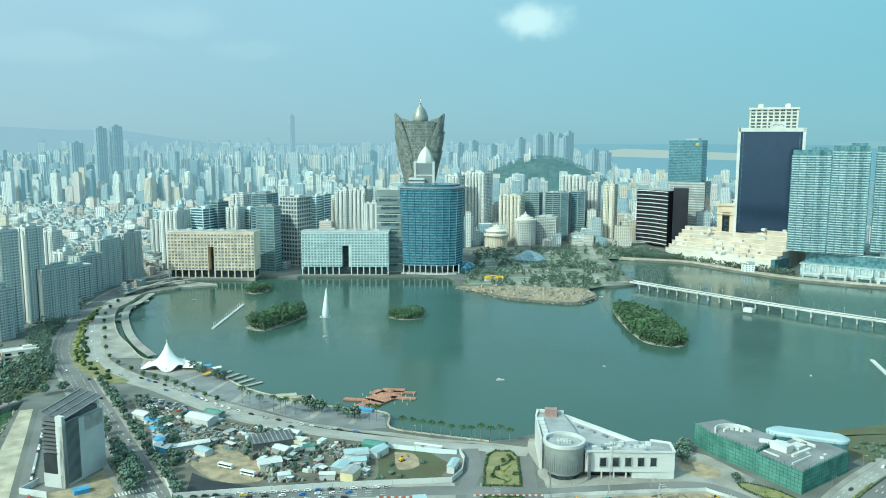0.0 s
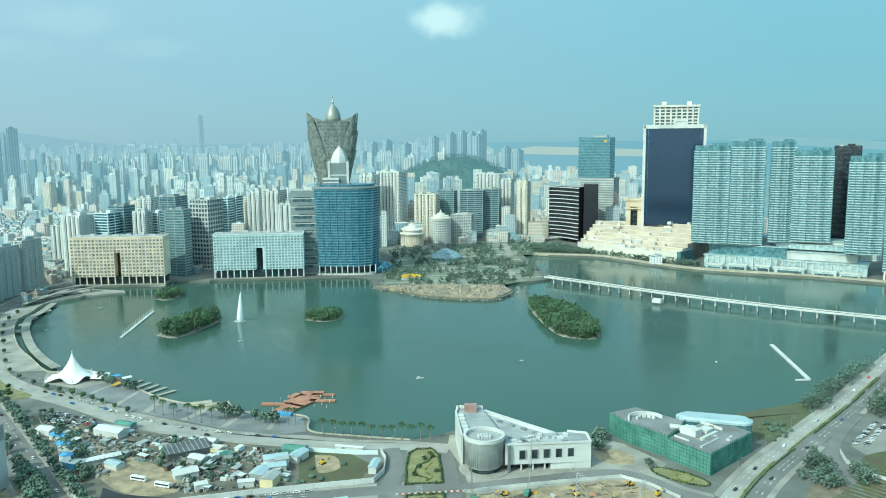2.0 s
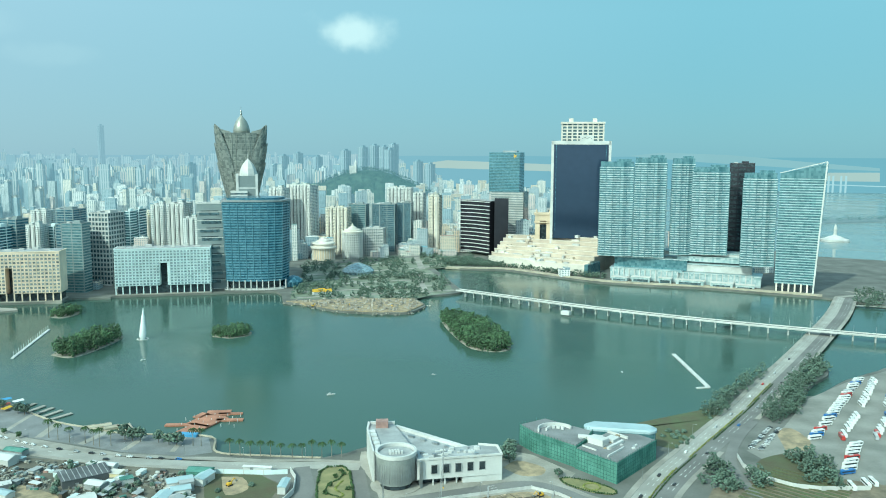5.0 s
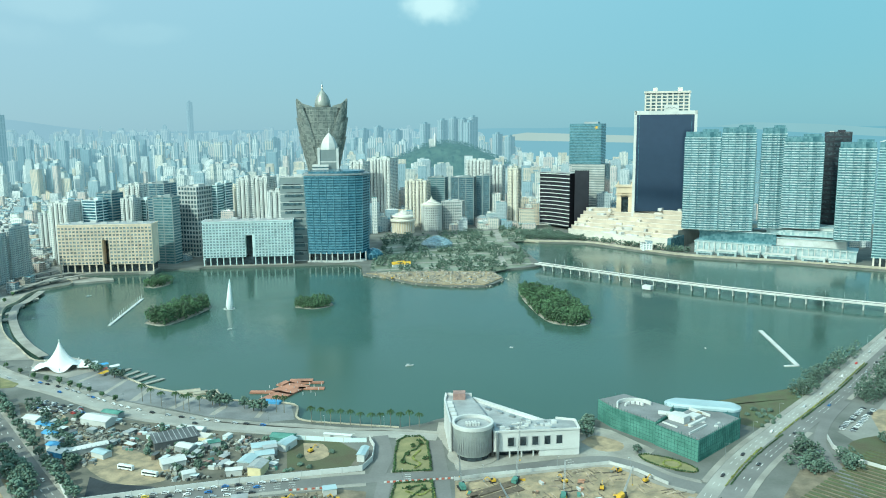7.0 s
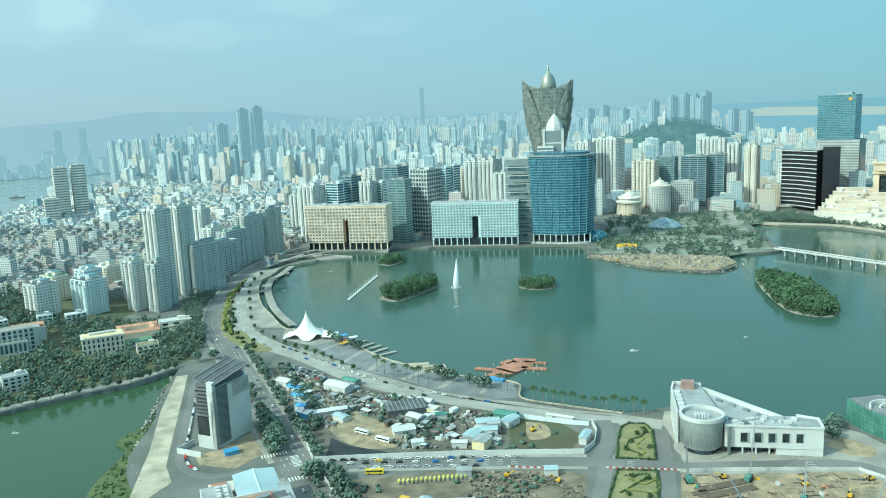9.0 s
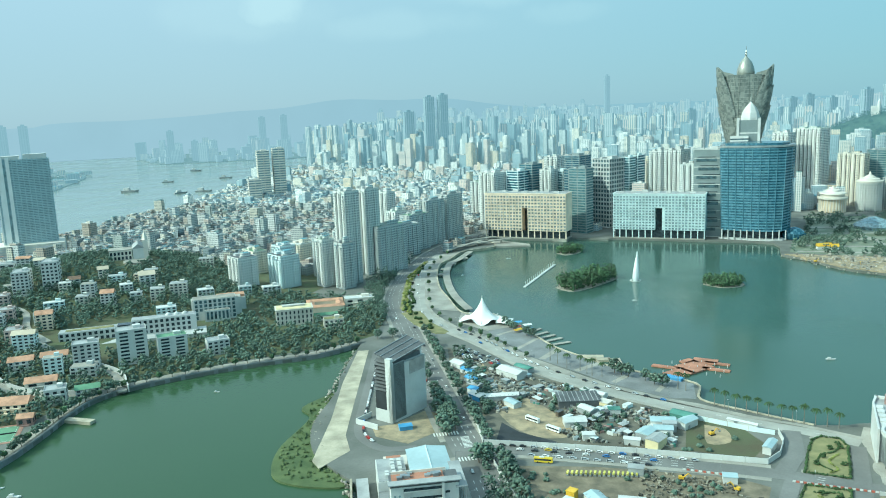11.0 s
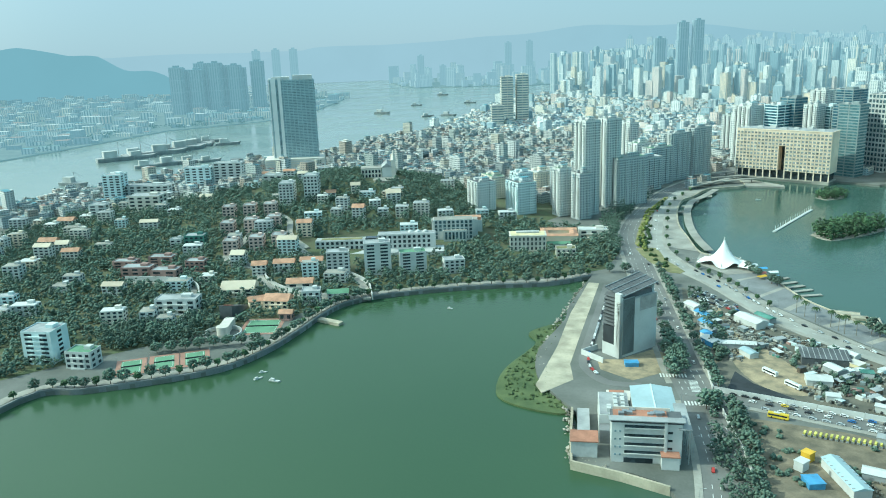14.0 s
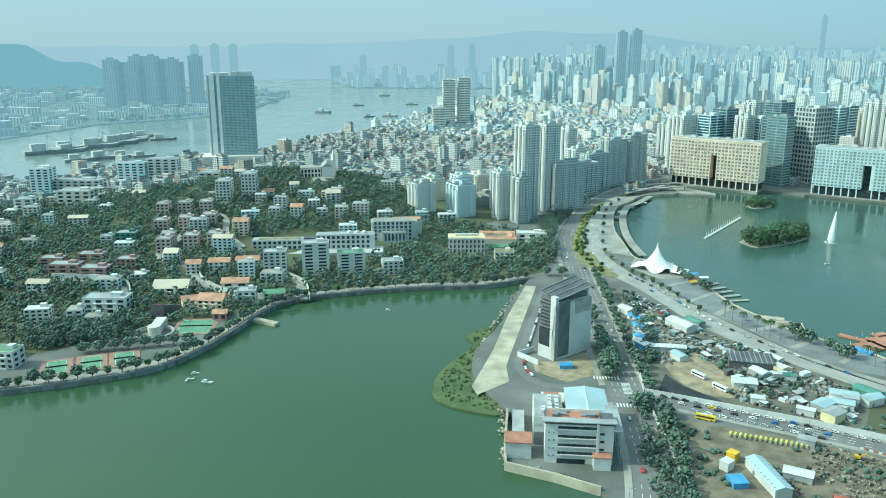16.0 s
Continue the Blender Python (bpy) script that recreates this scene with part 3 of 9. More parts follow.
HARBOUR = [(-2000, 4500), (-1880, 3600), (-1796, 2924), (-1557, 2138), (-1349, 1661), (-1272, 1416), (-1255, 1247), (-1209, 1072), (-1268, 947), (-1250, 644), (-1253, 542), (-1162, 407), (-900, 0)]
SOUTH_E = [(330, 120), (560, 330), (900, 520), (1000, 640), (760, 690), (640, 684), (604, 672), (576, 661), (545, 648), (516, 630), (486, 612), (476, 614), (492, 632), (514, 650), (542, 668), (560, 692), (574, 722), (566, 748), (548, 742), (483, 690), (404, 628), (368, 598), (282, 574), (181, 551), (164, 549), (140, 540), (118, 548), (94, 567), (70, 571), (54, 562)]
LAND = curve(LAKE_W, 4) + curve(SPIT, 3) + curve(SOUTH_E, 2) + curve(LAKE_S, 4) + curve(LAKE_N, 3) + NAPE + HARBOUR
solid("ground", G().prism(LAND[::-1] if sum((b[0] - a[0]) * (b[1] + a[1]) for a, b in zip(LAND, LAND[1:] + LAND[:1])) > 0 else LAND, -6, 3), M["ground"], "grey city ground of the peninsula with quay edges", "ground", "structure")
WEST = [(-2300, 120), (-1801, 648), (-1886, 885), (-2023, 1228), (-1967, 1522), (-2114, 1862), (-2391, 2254), (-2640, 2505), (-2850, 2560), (-3050, 2400), (-3900, 1800), (-4300, 900), (-4200, 100)]
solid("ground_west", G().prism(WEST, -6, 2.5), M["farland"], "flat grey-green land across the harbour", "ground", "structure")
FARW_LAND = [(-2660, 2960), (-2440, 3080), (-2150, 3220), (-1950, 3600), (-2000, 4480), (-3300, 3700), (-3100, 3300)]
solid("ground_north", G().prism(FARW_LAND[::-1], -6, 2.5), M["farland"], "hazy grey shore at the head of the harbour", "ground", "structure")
for a, b, h, r, s in HILLS:
    g, n = G(), 26
    for j in range(n + 1):
        for i in range(n + 1):
            x, y = a + (i / n - 0.5) * 4.4 * r, b + (j / n - 0.5) * 4.4 * s
            z = gz(x, y) + 1.2 * noise.noise((x * 0.02, y * 0.02, 0)) - 0.35
            g.v.append((x, y, z if z > 3.4 and inside(x + 9, y - 9, LAND) and inside(x, y, LAND) else -8))
    g.f = [(j * (n + 1) + i, j * (n + 1) + i + 1, (j + 1) * (n + 1) + i + 1, (j + 1) * (n + 1) + i) for j in range(n) for i in range(n)]
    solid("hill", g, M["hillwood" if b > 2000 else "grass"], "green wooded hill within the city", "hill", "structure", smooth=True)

# far hills and the hazy line of the horizon
g = G()
for k in range(-60, 61):
    a = radians(k * 1.5)
    g.v += [(4940 * math.sin(a), 4940 * math.cos(a), -5), (4940 * math.sin(a), 4940 * math.cos(a), 190 + 8 * noise.noise((k * 0.3, 0, 0)))]
g.f = [(2 * i, 2 * i + 2, 2 * i + 3, 2 * i + 1) for i in range(120)]
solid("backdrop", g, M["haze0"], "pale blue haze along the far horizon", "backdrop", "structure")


def ridge(name, mat, dist, a0, a1, high, seed, label):
    g, n = G(), 90
    for k in range(n + 1):
        t = k / n
        a = radians(a0 + (a1 - a0) * t)
        env = min(1, t * 5, (1 - t) * 5)
        h = high * env ** 0.7 * (0.66 + 0.45 * noise.noise((t * 3.1, seed, 0)) + 0.12 * noise.noise((t * 11, seed, 3)))
        g.v += [(dist * math.sin(a), dist * math.cos(a), -4), (dist * math.sin(a), dist * math.cos(a), max(5, h))]
    g.f = [(2 * i, 2 * i + 2, 2 * i + 3, 2 * i + 1) for i in range(n)]
    solid(name, g, mat, label, "hill", "structure")


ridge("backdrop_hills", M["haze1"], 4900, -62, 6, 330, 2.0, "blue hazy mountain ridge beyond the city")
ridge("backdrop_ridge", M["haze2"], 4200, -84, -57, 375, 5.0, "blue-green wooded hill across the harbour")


# ---- the roads ----
MAIN = curve([(-70, 230), (-112, 345), (-151, 420), (-198, 490), (-268, 600), (-338, 710), (-400, 816), (-440, 940), (-464, 1065), (-466, 1180), (-455, 1300)])
SHORE = curve([(-452, 1080), (-436, 980), (-392, 870), (-345, 770), (-292, 712), (-253, 683), (-225, 660), (-187, 627), (-146, 601), (-101, 580), (-60, 566), (-12, 551), (24, 545), (60, 534)])
CROSS = curve([(-182, 452), (-152, 458), (-70, 468), (8, 474), (62, 471), (92, 474), (125, 478), (162, 481), (180, 470), (194, 448), (214, 430)])
LINK = [(14, 474), (22, 505), (20, 542)]
SITE = [(58, 528), (56, 470), (52, 420), (40, 300)]
GATE_ROAD = [(4, 330), (8, 380), (13, 421), (20, 470)]
SLIP = curve([(388, 562), (356, 532), (334, 507), (317, 480), (306, 440), (296, 400)])
CAUSE = curve([(150, 342), (244, 452), (316, 517), (394, 584), (456, 641), (557, 733), (646, 816), (758, 923), (858, 1030)])
ROADS = [(MAIN, 24), (SHORE, 12.5), (CROSS, 13), (LINK, 11), (SITE, 9), (CAUSE, 24), (GATE_ROAD, 9), (SLIP, 8)]
for k, (line, wide) in enumerate(ROADS):
    solid("road", G().strip(line, wide, 2.9, 3.06 + 0.03 * k), M["paleroad" if k == 1 else "asphalt"], ("pale concrete shore road" if k == 1 else "grey asphalt city road") + " with lane markings", "road", "structure")


def beside(line, off):
    """A line that runs beside another one."""
    out = []
    for i, (x, y) in enumerate(line):
        d = (Vector(line[min(i + 1, len(line) - 1)]) - Vector(line[max(i - 1, 0)])).normalized()
        out.append((x - d.y * off, y + d.x * off))
    return out


def finely(line, step=5.0):
    out = []
    for (x0, y0), (x1, y1) in zip(line, line[1:]):
        n = max(1, int(math.hypot(x1 - x0, y1 - y0) / step))
        out += [(x0 + (x1 - x0) * k / n, y0 + (y1 - y0) * k / n) for k in range(n)]
    return out + [line[-1]]


for j, (line, wide) in enumerate(((MAIN, 24), (SHORE, 12.5), (CROSS, 13), (CAUSE, 24))):
    for side in (-1, 1):
        runs = [[]]
        for p in finely(beside(line, side * (wide / 2 + 2))):
            if any(near_line(*p, other) < w / 2 + 2.2 for other, w in ROADS if other is not line):
                runs.append([])
            else:
                runs[-1].append(p)
        for run in runs:
            if len(run) > 2:
                solid("pavement", G().strip(run, 4, 2.8, 3.25), M["pave"], "pale pavement with a raised kerb beside the road", "pavement", "structure")


def dashes(line, offset, on, off, width):
    g = G()
    run = 0.0
    for (x0, y0), (x1, y1) in zip(line, line[1:]):
        d = Vector((x1 - x0, y1 - y0))
        if d.length < 0.01:
            continue
        u = d.normalized()
        s = -run % (on + off)
        while s + on < d.length:
            a = Vector((x0, y0)) + u * s + Vector((-u.y, u.x)) * offset
            b = a + u * on
            g.bar((a.x, a.y, 3.24), (b.x, b.y, 3.24), width, 0.02)
            s += on + off
        run += d.length
    return g


for line, offs in ((MAIN, (-7.5, -3.6, 3.6, 7.5)), (SHORE, (0.0,)), (CROSS, (-3.2, 0.0, 3.2)), (CAUSE, (-8.4, -5, 5, 8.4))):
    for o in offs:
        g = dashes(line, o, 4, 5, 0.35)
        if g.v:
            solid("lane_marking", g, M["line"], "dashed white lane line painted on asphalt", "road marking", "structure")

solid("road", G().strip(beside(CAUSE, 6.4), 10.6, 3.0, 3.222), M["paleroad"], "pale concrete carriageway of the causeway", "road", "structure")
solid("causeway_deck", G().strip([q for q in finely(CAUSE, 12) if q[1] > 715], 27, 1.2, 2.88), M["concrete"], "grey concrete deck of the causeway over water", "bridge", "structure")

# ---- facade forms ----


def banded(name, label, category, ring, z0, z1, floor, glass, band, band_high=1.1, proud=0.5, taper=None, piers=0, pier_mat=None, group="", m=None):
    """A tower of glass with a proud band at each floor; ring: plan points; taper(z) scales the plan about its middle."""
    t = thing(name, label, category, m, group)
    cx, cy = sum(p[0] for p in ring) / len(ring), sum(p[1] for p in ring) / len(ring)

    def at(z, grow=0.0):
        k = taper((z - z0) / (z1 - z0)) if taper else 1.0
        out = []
        for x, y in ring:
            d = math.hypot(x - cx, y - cy)
            out.append((cx + (x - cx) * (k + grow / d), cy + (y - cy) * (k + grow / d), z))
        return out
    n = max(1, int(round((z1 - z0) / floor)))
    step = (z1 - z0) / n
    part("glazing", G().loft([at(z0 + step * k) for k in range(n + 1)]), glass, t)
    for k in range(n + 1):
        z = z0 + k * step
        part("floor_band", G().loft([at(z - band_high / 2, proud), at(z + band_high / 2, proud)]), band, t)
    if piers:
        for i in range(0, len(ring), piers):
            a, b = at(z0, proud * 0.8)[i], at(z1, proud * 0.8)[i]
            part("mullion", G().bar(a, b, 0.8), pier_mat or band, t)
    return t


def block(name, label, cx, cy, ang, w, d, z0, h, wall, win, floor=3.2, bay=4.0, band=1.3, proud=0.35, piers=True, hut=True, roof=None, category="building", group="", sides=(1, 1), pier_wide=1.2, core_up=0.0):
    """A block of flats or offices: window glass behind floor bands and piers that stand proud of it, roof slab, parapet and lift house."""
    t = thing(name, label, category, pose(cx, cy, z0, 0, 0, ang), group)
    n = max(1, int(round(h / floor)))
    step = h / n
    part("window_wall", G().box(0, 0, 0, h - 0.3, w - 2 * proud, d - 2 * proud), win, t)
    me = G().box(0, 0, 0, band, w, d).mesh("floor_band", wall)
    for k in range(n):
        part("floor_band", me, wall, t, m=pose(0, 0, k * step))
    if piers:
        px, py = G().box(0, 0, 0, h, pier_wide, 2 * proud).mesh("pier", wall), G().box(0, 0, 0, h, 2 * proud, pier_wide).mesh("pier", wall)
        nx, ny = max(1, int(round(w / bay))), max(1, int(round(d / bay)))
        for i in range(nx + 1):
            x = -w / 2 + pier_wide / 2 + (w - pier_wide) * i / nx
            for s in (-1, 1)[:1 + sides[0]]:
                part("pier", px, wall, t, m=pose(x, s * (d / 2 - proud + 0.02), 0))
        for i in range(1, ny):
            y = -d / 2 + d * i / ny
            for s in (-1, 1):
                part("pier", py, wall, t, m=pose(s * (w / 2 - proud + 0.02), y, 0))
    part("roof", G().box(0, 0, h - 0.3, h + 0.25, w - 0.4, d - 0.4), roof or M["greyroof"], t)
    g = G()
    for s in (-1, 1):
        g.box(0, s * (d / 2 - 0.15), h, h + 1.1, w, 0.3)
        g.box(s * (w / 2 - 0.15), 0, h, h + 1.1, 0.3, d - 0.6)
    part("parapet", g, wall, t)
    if hut:
        part("lift_house", G().box(w * 0.12, d * 0.1, h + 0.2, h + 4.2, w * 0.28, d * 0.4), wall, t)
        part("water_tank", G().box(-w * 0.25, -d * 0.05, h + 0.2, h + 2.4, w * 0.14, d * 0.3), M["concrete"], t)
    return t


def arcade(name, label, x0, y0, x1, y1, deep, zc, top, wall, win, nx, ny, gate):
    """A long waterfront slab on a colonnade, with rows of windows and a tall gate through it."""
    length = math.hypot(x1 - x0, y1 - y0)
    t = thing(name, label, "building", pose(x0, y0, 0, 0, 0, math.degrees(math.atan2(y1 - y0, x1 - x0))))
    part("plinth", G().box(length / 2, deep / 2, -2, 4.5, length, deep), M["pave"], t)
    part("inner_hall", G().box(length / 2, deep / 2 + 1.5, 4.5, zc, length - 6, deep - 6), M["darkwin"], t)
    col = G().box(0, 0, 4.5, zc, 1.6, 1.6).mesh("column", wall)
    for i in range(nx + 1):
        if not gate[0] < i < gate[1]:
            part("column", col, wall, t, m=pose(0.8 + (length - 1.6) * i / nx, 0.9, 0))
    ga, gb = length * gate[0] / nx, length * gate[1] / nx
    gtop = zc + (top - zc) * 0.62
    part("wall", G().box(ga / 2, deep / 2, zc, top, ga, deep), wall, t)
    part("wall", G().box((gb + length) / 2, deep / 2, zc, top, length - gb, deep), wall, t)
    part("wall", G().box((ga + gb) / 2, deep / 2, gtop, top, gb - ga, deep), wall, t)
    part("gate_recess", G().box((ga + gb) / 2, deep * 0.7, 4.5, gtop, gb - ga, deep * 0.4), M["darkwin"], t)
    fh = (top - zc - 2) / ny
    bw = length / (2 * nx)
    pane = G().box(0, 0, 0, fh * 0.52, bw * 0.62, 0.5).mesh("window", win)
    head = G().box(0, 0, 0, 0.45, bw * 0.9, 1.0).mesh("window_hood", wall)
    for j in range(ny):
        z = zc + 1.4 + j * fh
        for i in range(2 * nx):
            x = bw * (i + 0.5)
            if ga - bw * 0.4 < x < gb + bw * 0.4 and z < gtop:
                continue
            part("window", pane, win, t, m=pose(x, -0.12, z))
        part("ledge", G().box(ga / 2 if z < gtop else length / 2, -0.3, z - 0.65, z - 0.2, (ga if z < gtop else length), 1.0), wall, t)
        if z < gtop:
            part("ledge", G().box((gb + length) / 2, -0.3, z - 0.65, z - 0.2, length - gb, 1.0), wall, t)
    for s in range(1, nx):
        x = length * s / nx
        if s in (gate[0], gate[1]) or not gate[0] < s < gate[1]:
            part("pilaster", G().box(x, -0.25, zc, top - 1, 1.0, 0.9), wall, t)
    part("cornice", G().box(length / 2, deep / 2, top, top + 1.2, length + 1.6, deep + 1.6), wall, t)
    part("roof", G().box(length / 2, deep / 2, top + 1.2, top + 1.5, length - 2, deep - 2), M["greyroof"], t)
    for k in range(7):
        part("roof_plant", G().box(length * (0.08 + 0.13 * k), deep * (0.4 + 0.12 * (k % 3)), top + 1.5, top + 3 + (k * 7 % 3), 7 + k % 4, 6), M["concrete"], t)
    return t


# ---- waterfront landmarks ----
arcade("waterfront_block", "long beige waterfront block on columns with rows of windows", -434, 1237, -296, 1231, 34, 16, 76, M["pink"], M["beigewin"], 13, 11, (6, 7))
arcade("waterfront_block", "long pale blue waterfront block on columns with rows of windows", -228, 1264, -88, 1265, 34, 17, 73, M["palewall"], M["greywin"], 14, 12, (6.5, 7.6))

# blue curved tower
ring = [(-67, 1282)] + [(-67 + 11 * k, 1282 - 11.5 * math.sin(min(1, k / 8 * 1.02) * math.pi * 0.62) + 0.15 * max(0, k - 4) ** 2.6) for k in range(1, 9)] + [(29, 1294), (33, 1304), (28, 1322), (8, 1334), (-20, 1338), (-50, 1334), (-66, 1322)]
tb = banded("curved_glass_tower", "blue glass office tower with a curved plan over columns", "tower", ring, 18, 141, 4.2, M["blueglass"], M["blueband"], 1.9, 0.6, lambda k: 0.965 + 0.02 * k + 0.06 * k * k, 1)
part("roof_rim", G().loft([[(x * 1.08 + 1.5, 1304 + (y - 1304) * 1.08, z) for x, y in ring] for z in (143, 145.5)]), M["steel"], tb)
part("crown", G().loft([[(x * 0.9 - 2, 1304 + (y - 1304) * 0.9, z) for x, y in ring] for z in (141, 149)]), M["blueglass"], tb)
part("plinth", G().loft([[(x * 1.03, 1304 + (y - 1304) * 1.03, z) for x, y in ring] for z in (0, 5)]), M["concrete"], tb)
part("lobby", G().loft([[(x * 0.85 - 3, 1306 + (y - 1304) * 0.8, z) for x, y in ring] for z in (5, 18)]), M["darkwin"], tb)
cm = G().cyl(0, 0, 0.9, 4, 19, 8).mesh("column", M["white"])
for k in range(11):
    part("column", cm, M["white"], tb, m=pose(-64 + 9 * k, 1277.5 - 6 * math.sin(k / 10 * math.pi), 0))
part("pavilion", G().turn(38, 1300, [(17, 4), (17, 12), (15, 15), (9, 19), (2, 21)], 20), M["blueglass"], tb)

# office slab behind it
tg = block("office_tower", "grey-green office slab with white floor bands", -86, 1312, 0, 46, 30, 3, 136, M["white"], M["slab"], 13.5, 60, 1.3, 0.4, False)
for k in range(9):
    part("window_strip", G().box(-4 + 3 * (k % 2), -14.8, 10 + 13.5 * k, 14.5 + 13.5 * k, 30, 0.8), M["bluewin"], tg)
    part("window_strip", G().box(4 - 4 * (k % 3), -14.8, 16.4 + 13.5 * k, 17.4 + 13.5 * k, 26, 0.8), M["darkwin"], tg)

# lotus-shaped casino tower
tl = thing("lotus_tower", "pale gold flaring lotus-shaped hotel tower with a dome", "tower", pose(-41, 1400, 0))
PROFILE = [(0, 30), (60, 26), (110, 23), (140, 25), (165, 30), (190, 35), (215, 39), (240, 41), (252, 41.5)]


def lotus_half(z):
    for (a, p), (b, q) in zip(PROFILE, PROFILE[1:]):
        if z <= b:
            return p + (q - p) * (z - a) / (b - a)
    return PROFILE[-1][1]


rings = []
for k in range(43):
    z = 252 * k / 42
    w = lotus_half(z)
    rings.append([(w * math.copysign(abs(math.cos(a)) ** 0.7, math.cos(a)), 19 * (0.7 + 0.3 * w / 40) * math.copysign(abs(math.sin(a)) ** 0.8, math.sin(a)), z) for a in (2 * math.pi * i / 24 for i in range(24))])
part("body", G().loft(rings), M["gold"], tl)
for k in range(20, 42):
    z = 252 * k / 42
    w = lotus_half(z) + 0.25
    part("floor_rib", G().loft([[(w * math.copysign(abs(math.cos(a)) ** 0.7, math.cos(a)), (19 * (0.7 + 0.3 * w / 40) + 0.3) * math.copysign(abs(math.sin(a)) ** 0.8, math.sin(a)), zz) for a in (2 * math.pi * i / 24 for i in range(24))] for zz in (z - 0.5, z + 0.5)]), M["goldrib"], tl)


def petal(side, low, high, lean):
    """A feathered leaf that lies on the flank and stands off it at the tip."""
    g, n = G(), 12
    for k in range(n + 1):
        t = k / n
        z = low + (high - low) * t
        w = lotus_half(min(z, 252))
        out = w + 0.6 + lean * t * t
        inn = w * (0.35 + 0.45 * t ** 1.5)
        yf = -19 * (0.7 + 0.3 * w / 40) - 0.4
        g.v += [(side * inn, yf - 0.4, z - 6 * t), (side * (inn + out) / 2, yf - 1.4, z), (side * out, yf * 0.55, z + 3 * t), (side * out * 0.96, -yf * 0.3, z)]
    for k in range(n):
        for i in range(3):
            q = (4 * k + i, 4 * k + i + 1, 4 * k + 5 + i, 4 * k + 4 + i)
            g.f.append(q if side > 0 else q[::-1])
    part("petal", g, M["gold"], tl, smooth=True)
    for k in range(1, n, 2):
        a, b = Vector(g.v[4 * k]), Vector(g.v[4 * k + 2])
        part("petal_vein", G().bar(a + Vector((0, -0.4, -2)), (a + b) / 2 + Vector((0, -1.6, 0.5)), 0.6).bar((a + b) / 2 + Vector((0, -1.6, 0.5)), b + Vector((0, -0.6, 2)), 0.6), M["goldrib"], tl)


for k in range(5):
    for side in (-1, 1):
        g = G()
        prev = None
        for j in range(15):
            z = 112 + 138 * j / 14
            w = lotus_half(z)
            u = 0.14 + 0.17 * k + 0.10 * math.sin(j / 14 * 3.1)
            q = Vector((side * w * min(0.93, u), -(19 * (0.7 + 0.3 * w / 40)) * (1 - min(0.93, u) ** 2.6) ** 0.45 - 0.5, z))
            if prev is not None:
                g.bar(prev, q, 0.55)
            prev = q
        part("vertical_rib", g, M["goldrib"], tl)
for side in (-1, 1):
    for low, high, lean in ((120, 200, 3.5), (150, 232, 3), (185, 262, 1.5)):
        petal(side, low, high, lean)
g = G()
for side in (-1, 1):
    for y in (-17, 15):
        vs = [(side * 41, y, 250), (side * 16, y, 250), (side * 18, y, 254), (side * 33, y, 258), (side * 42.5, y, 267)]
        vs += [(x, y + 2.5, z) for x, _, z in vs]
        g.add(vs, [(0, 1, 2, 3, 4), (9, 8, 7, 6, 5)] + [(i, (i + 1) % 5, 5 + (i + 1) % 5, 5 + i) for i in range(5)])
part("crown_leaf", g, M["goldrib"], tl)
part("dome", G().turn(1, 0, [(13.5, 250), (13.8, 256), (12.6, 263), (9.5, 271), (5, 277), (2.2, 280), (1.4, 282)], 20), M["goldrib"], tl, "pale gold dome", True)
part("spire", G().turn(1, 0, [(1.2, 281), (1.8, 284), (0.9, 286), (1.3, 288), (0.4, 290), (0.15, 297)], 8), M["goldrib"], tl)
part("podium", G().turn(0, -4, [(46, 3), (52, 25), (46, 48), (30, 62)], 24), M["goldrib"], tl)

# bank tower with a faceted dome
tk = thing("bank_tower", "stepped glass bank tower with a white faceted dome", "tower", pose(-32, 1364, 0))
part("shaft", G().box(0, 0, 3, 181, 32, 32), M["slab"], tk)
for k in range(4):
    part("corner_pier", G().box((-1, 1, 1, -1)[k] * 15.5, (-1, -1, 1, 1)[k] * 15.5, 3, 184, 4, 4), M["white"], tk)
for k in range(8):
    part("floor_band", G().box(0, 0, 20 + 20 * k, 22 + 20 * k, 33, 33), M["white"], tk)
part("step_block", G().box(-13, -12, 3, 156, 26, 18), M["bluewin"], tk)
for k in range(26):
    part("step_band", G().box(-13, -12, 8 + 5.8 * k, 11.4 + 5.8 * k, 27, 19), M["white"], tk)
part("dome", G().turn(2, 0, [(14.5, 181), (14.5, 184), (12.5, 192), (8.5, 200), (3.5, 206), (0.6, 209), (0.3, 217)], 8), M["white"], tk, "white faceted dome")

# old round hotel with its domed hall
th = thing("round_hotel", "old round white hotel with ribbed walls and crown roof", "hotel", pose(170, 1630, 3))
part("drum", G().cyl(0, 0, 20, 0, 52, 28), M["darkwin"], th)
for k in range(10):
    part("floor_band", G().cyl(0, 0, 20.6, 4 + 5 * k, 6.8 + 5 * k, 28), M["white"], th)
for k in range(28):
    a = k / 28 * 2 * math.pi
    part("rib", G().box(20.4 * math.cos(a), 20.4 * math.sin(a), 0, 54, 2.2, 2.2, math.degrees(a)), M["white"], th)
part("crown_roof", G().turn(0, 0, [(22, 52), (22.4, 55), (17, 56), (16.5, 59), (10, 60), (8, 63), (3, 65), (0.3, 72)], 28), M["cream"], th)
tw = thing("domed_hall", "round tan casino hall with stacked round tiers", "building", pose(109, 1610, 3))
part("wall", G().cyl(0, 0, 22, 0, 24, 28), M["tanstone"], tw)
part("dome", G().turn(0, 0, [(26, 24), (26, 27), (20, 28), (20, 32), (23, 33), (22, 35), (13, 37), (12, 40), (4, 42), (0.4, 48)], 28), M["cream"], tw)
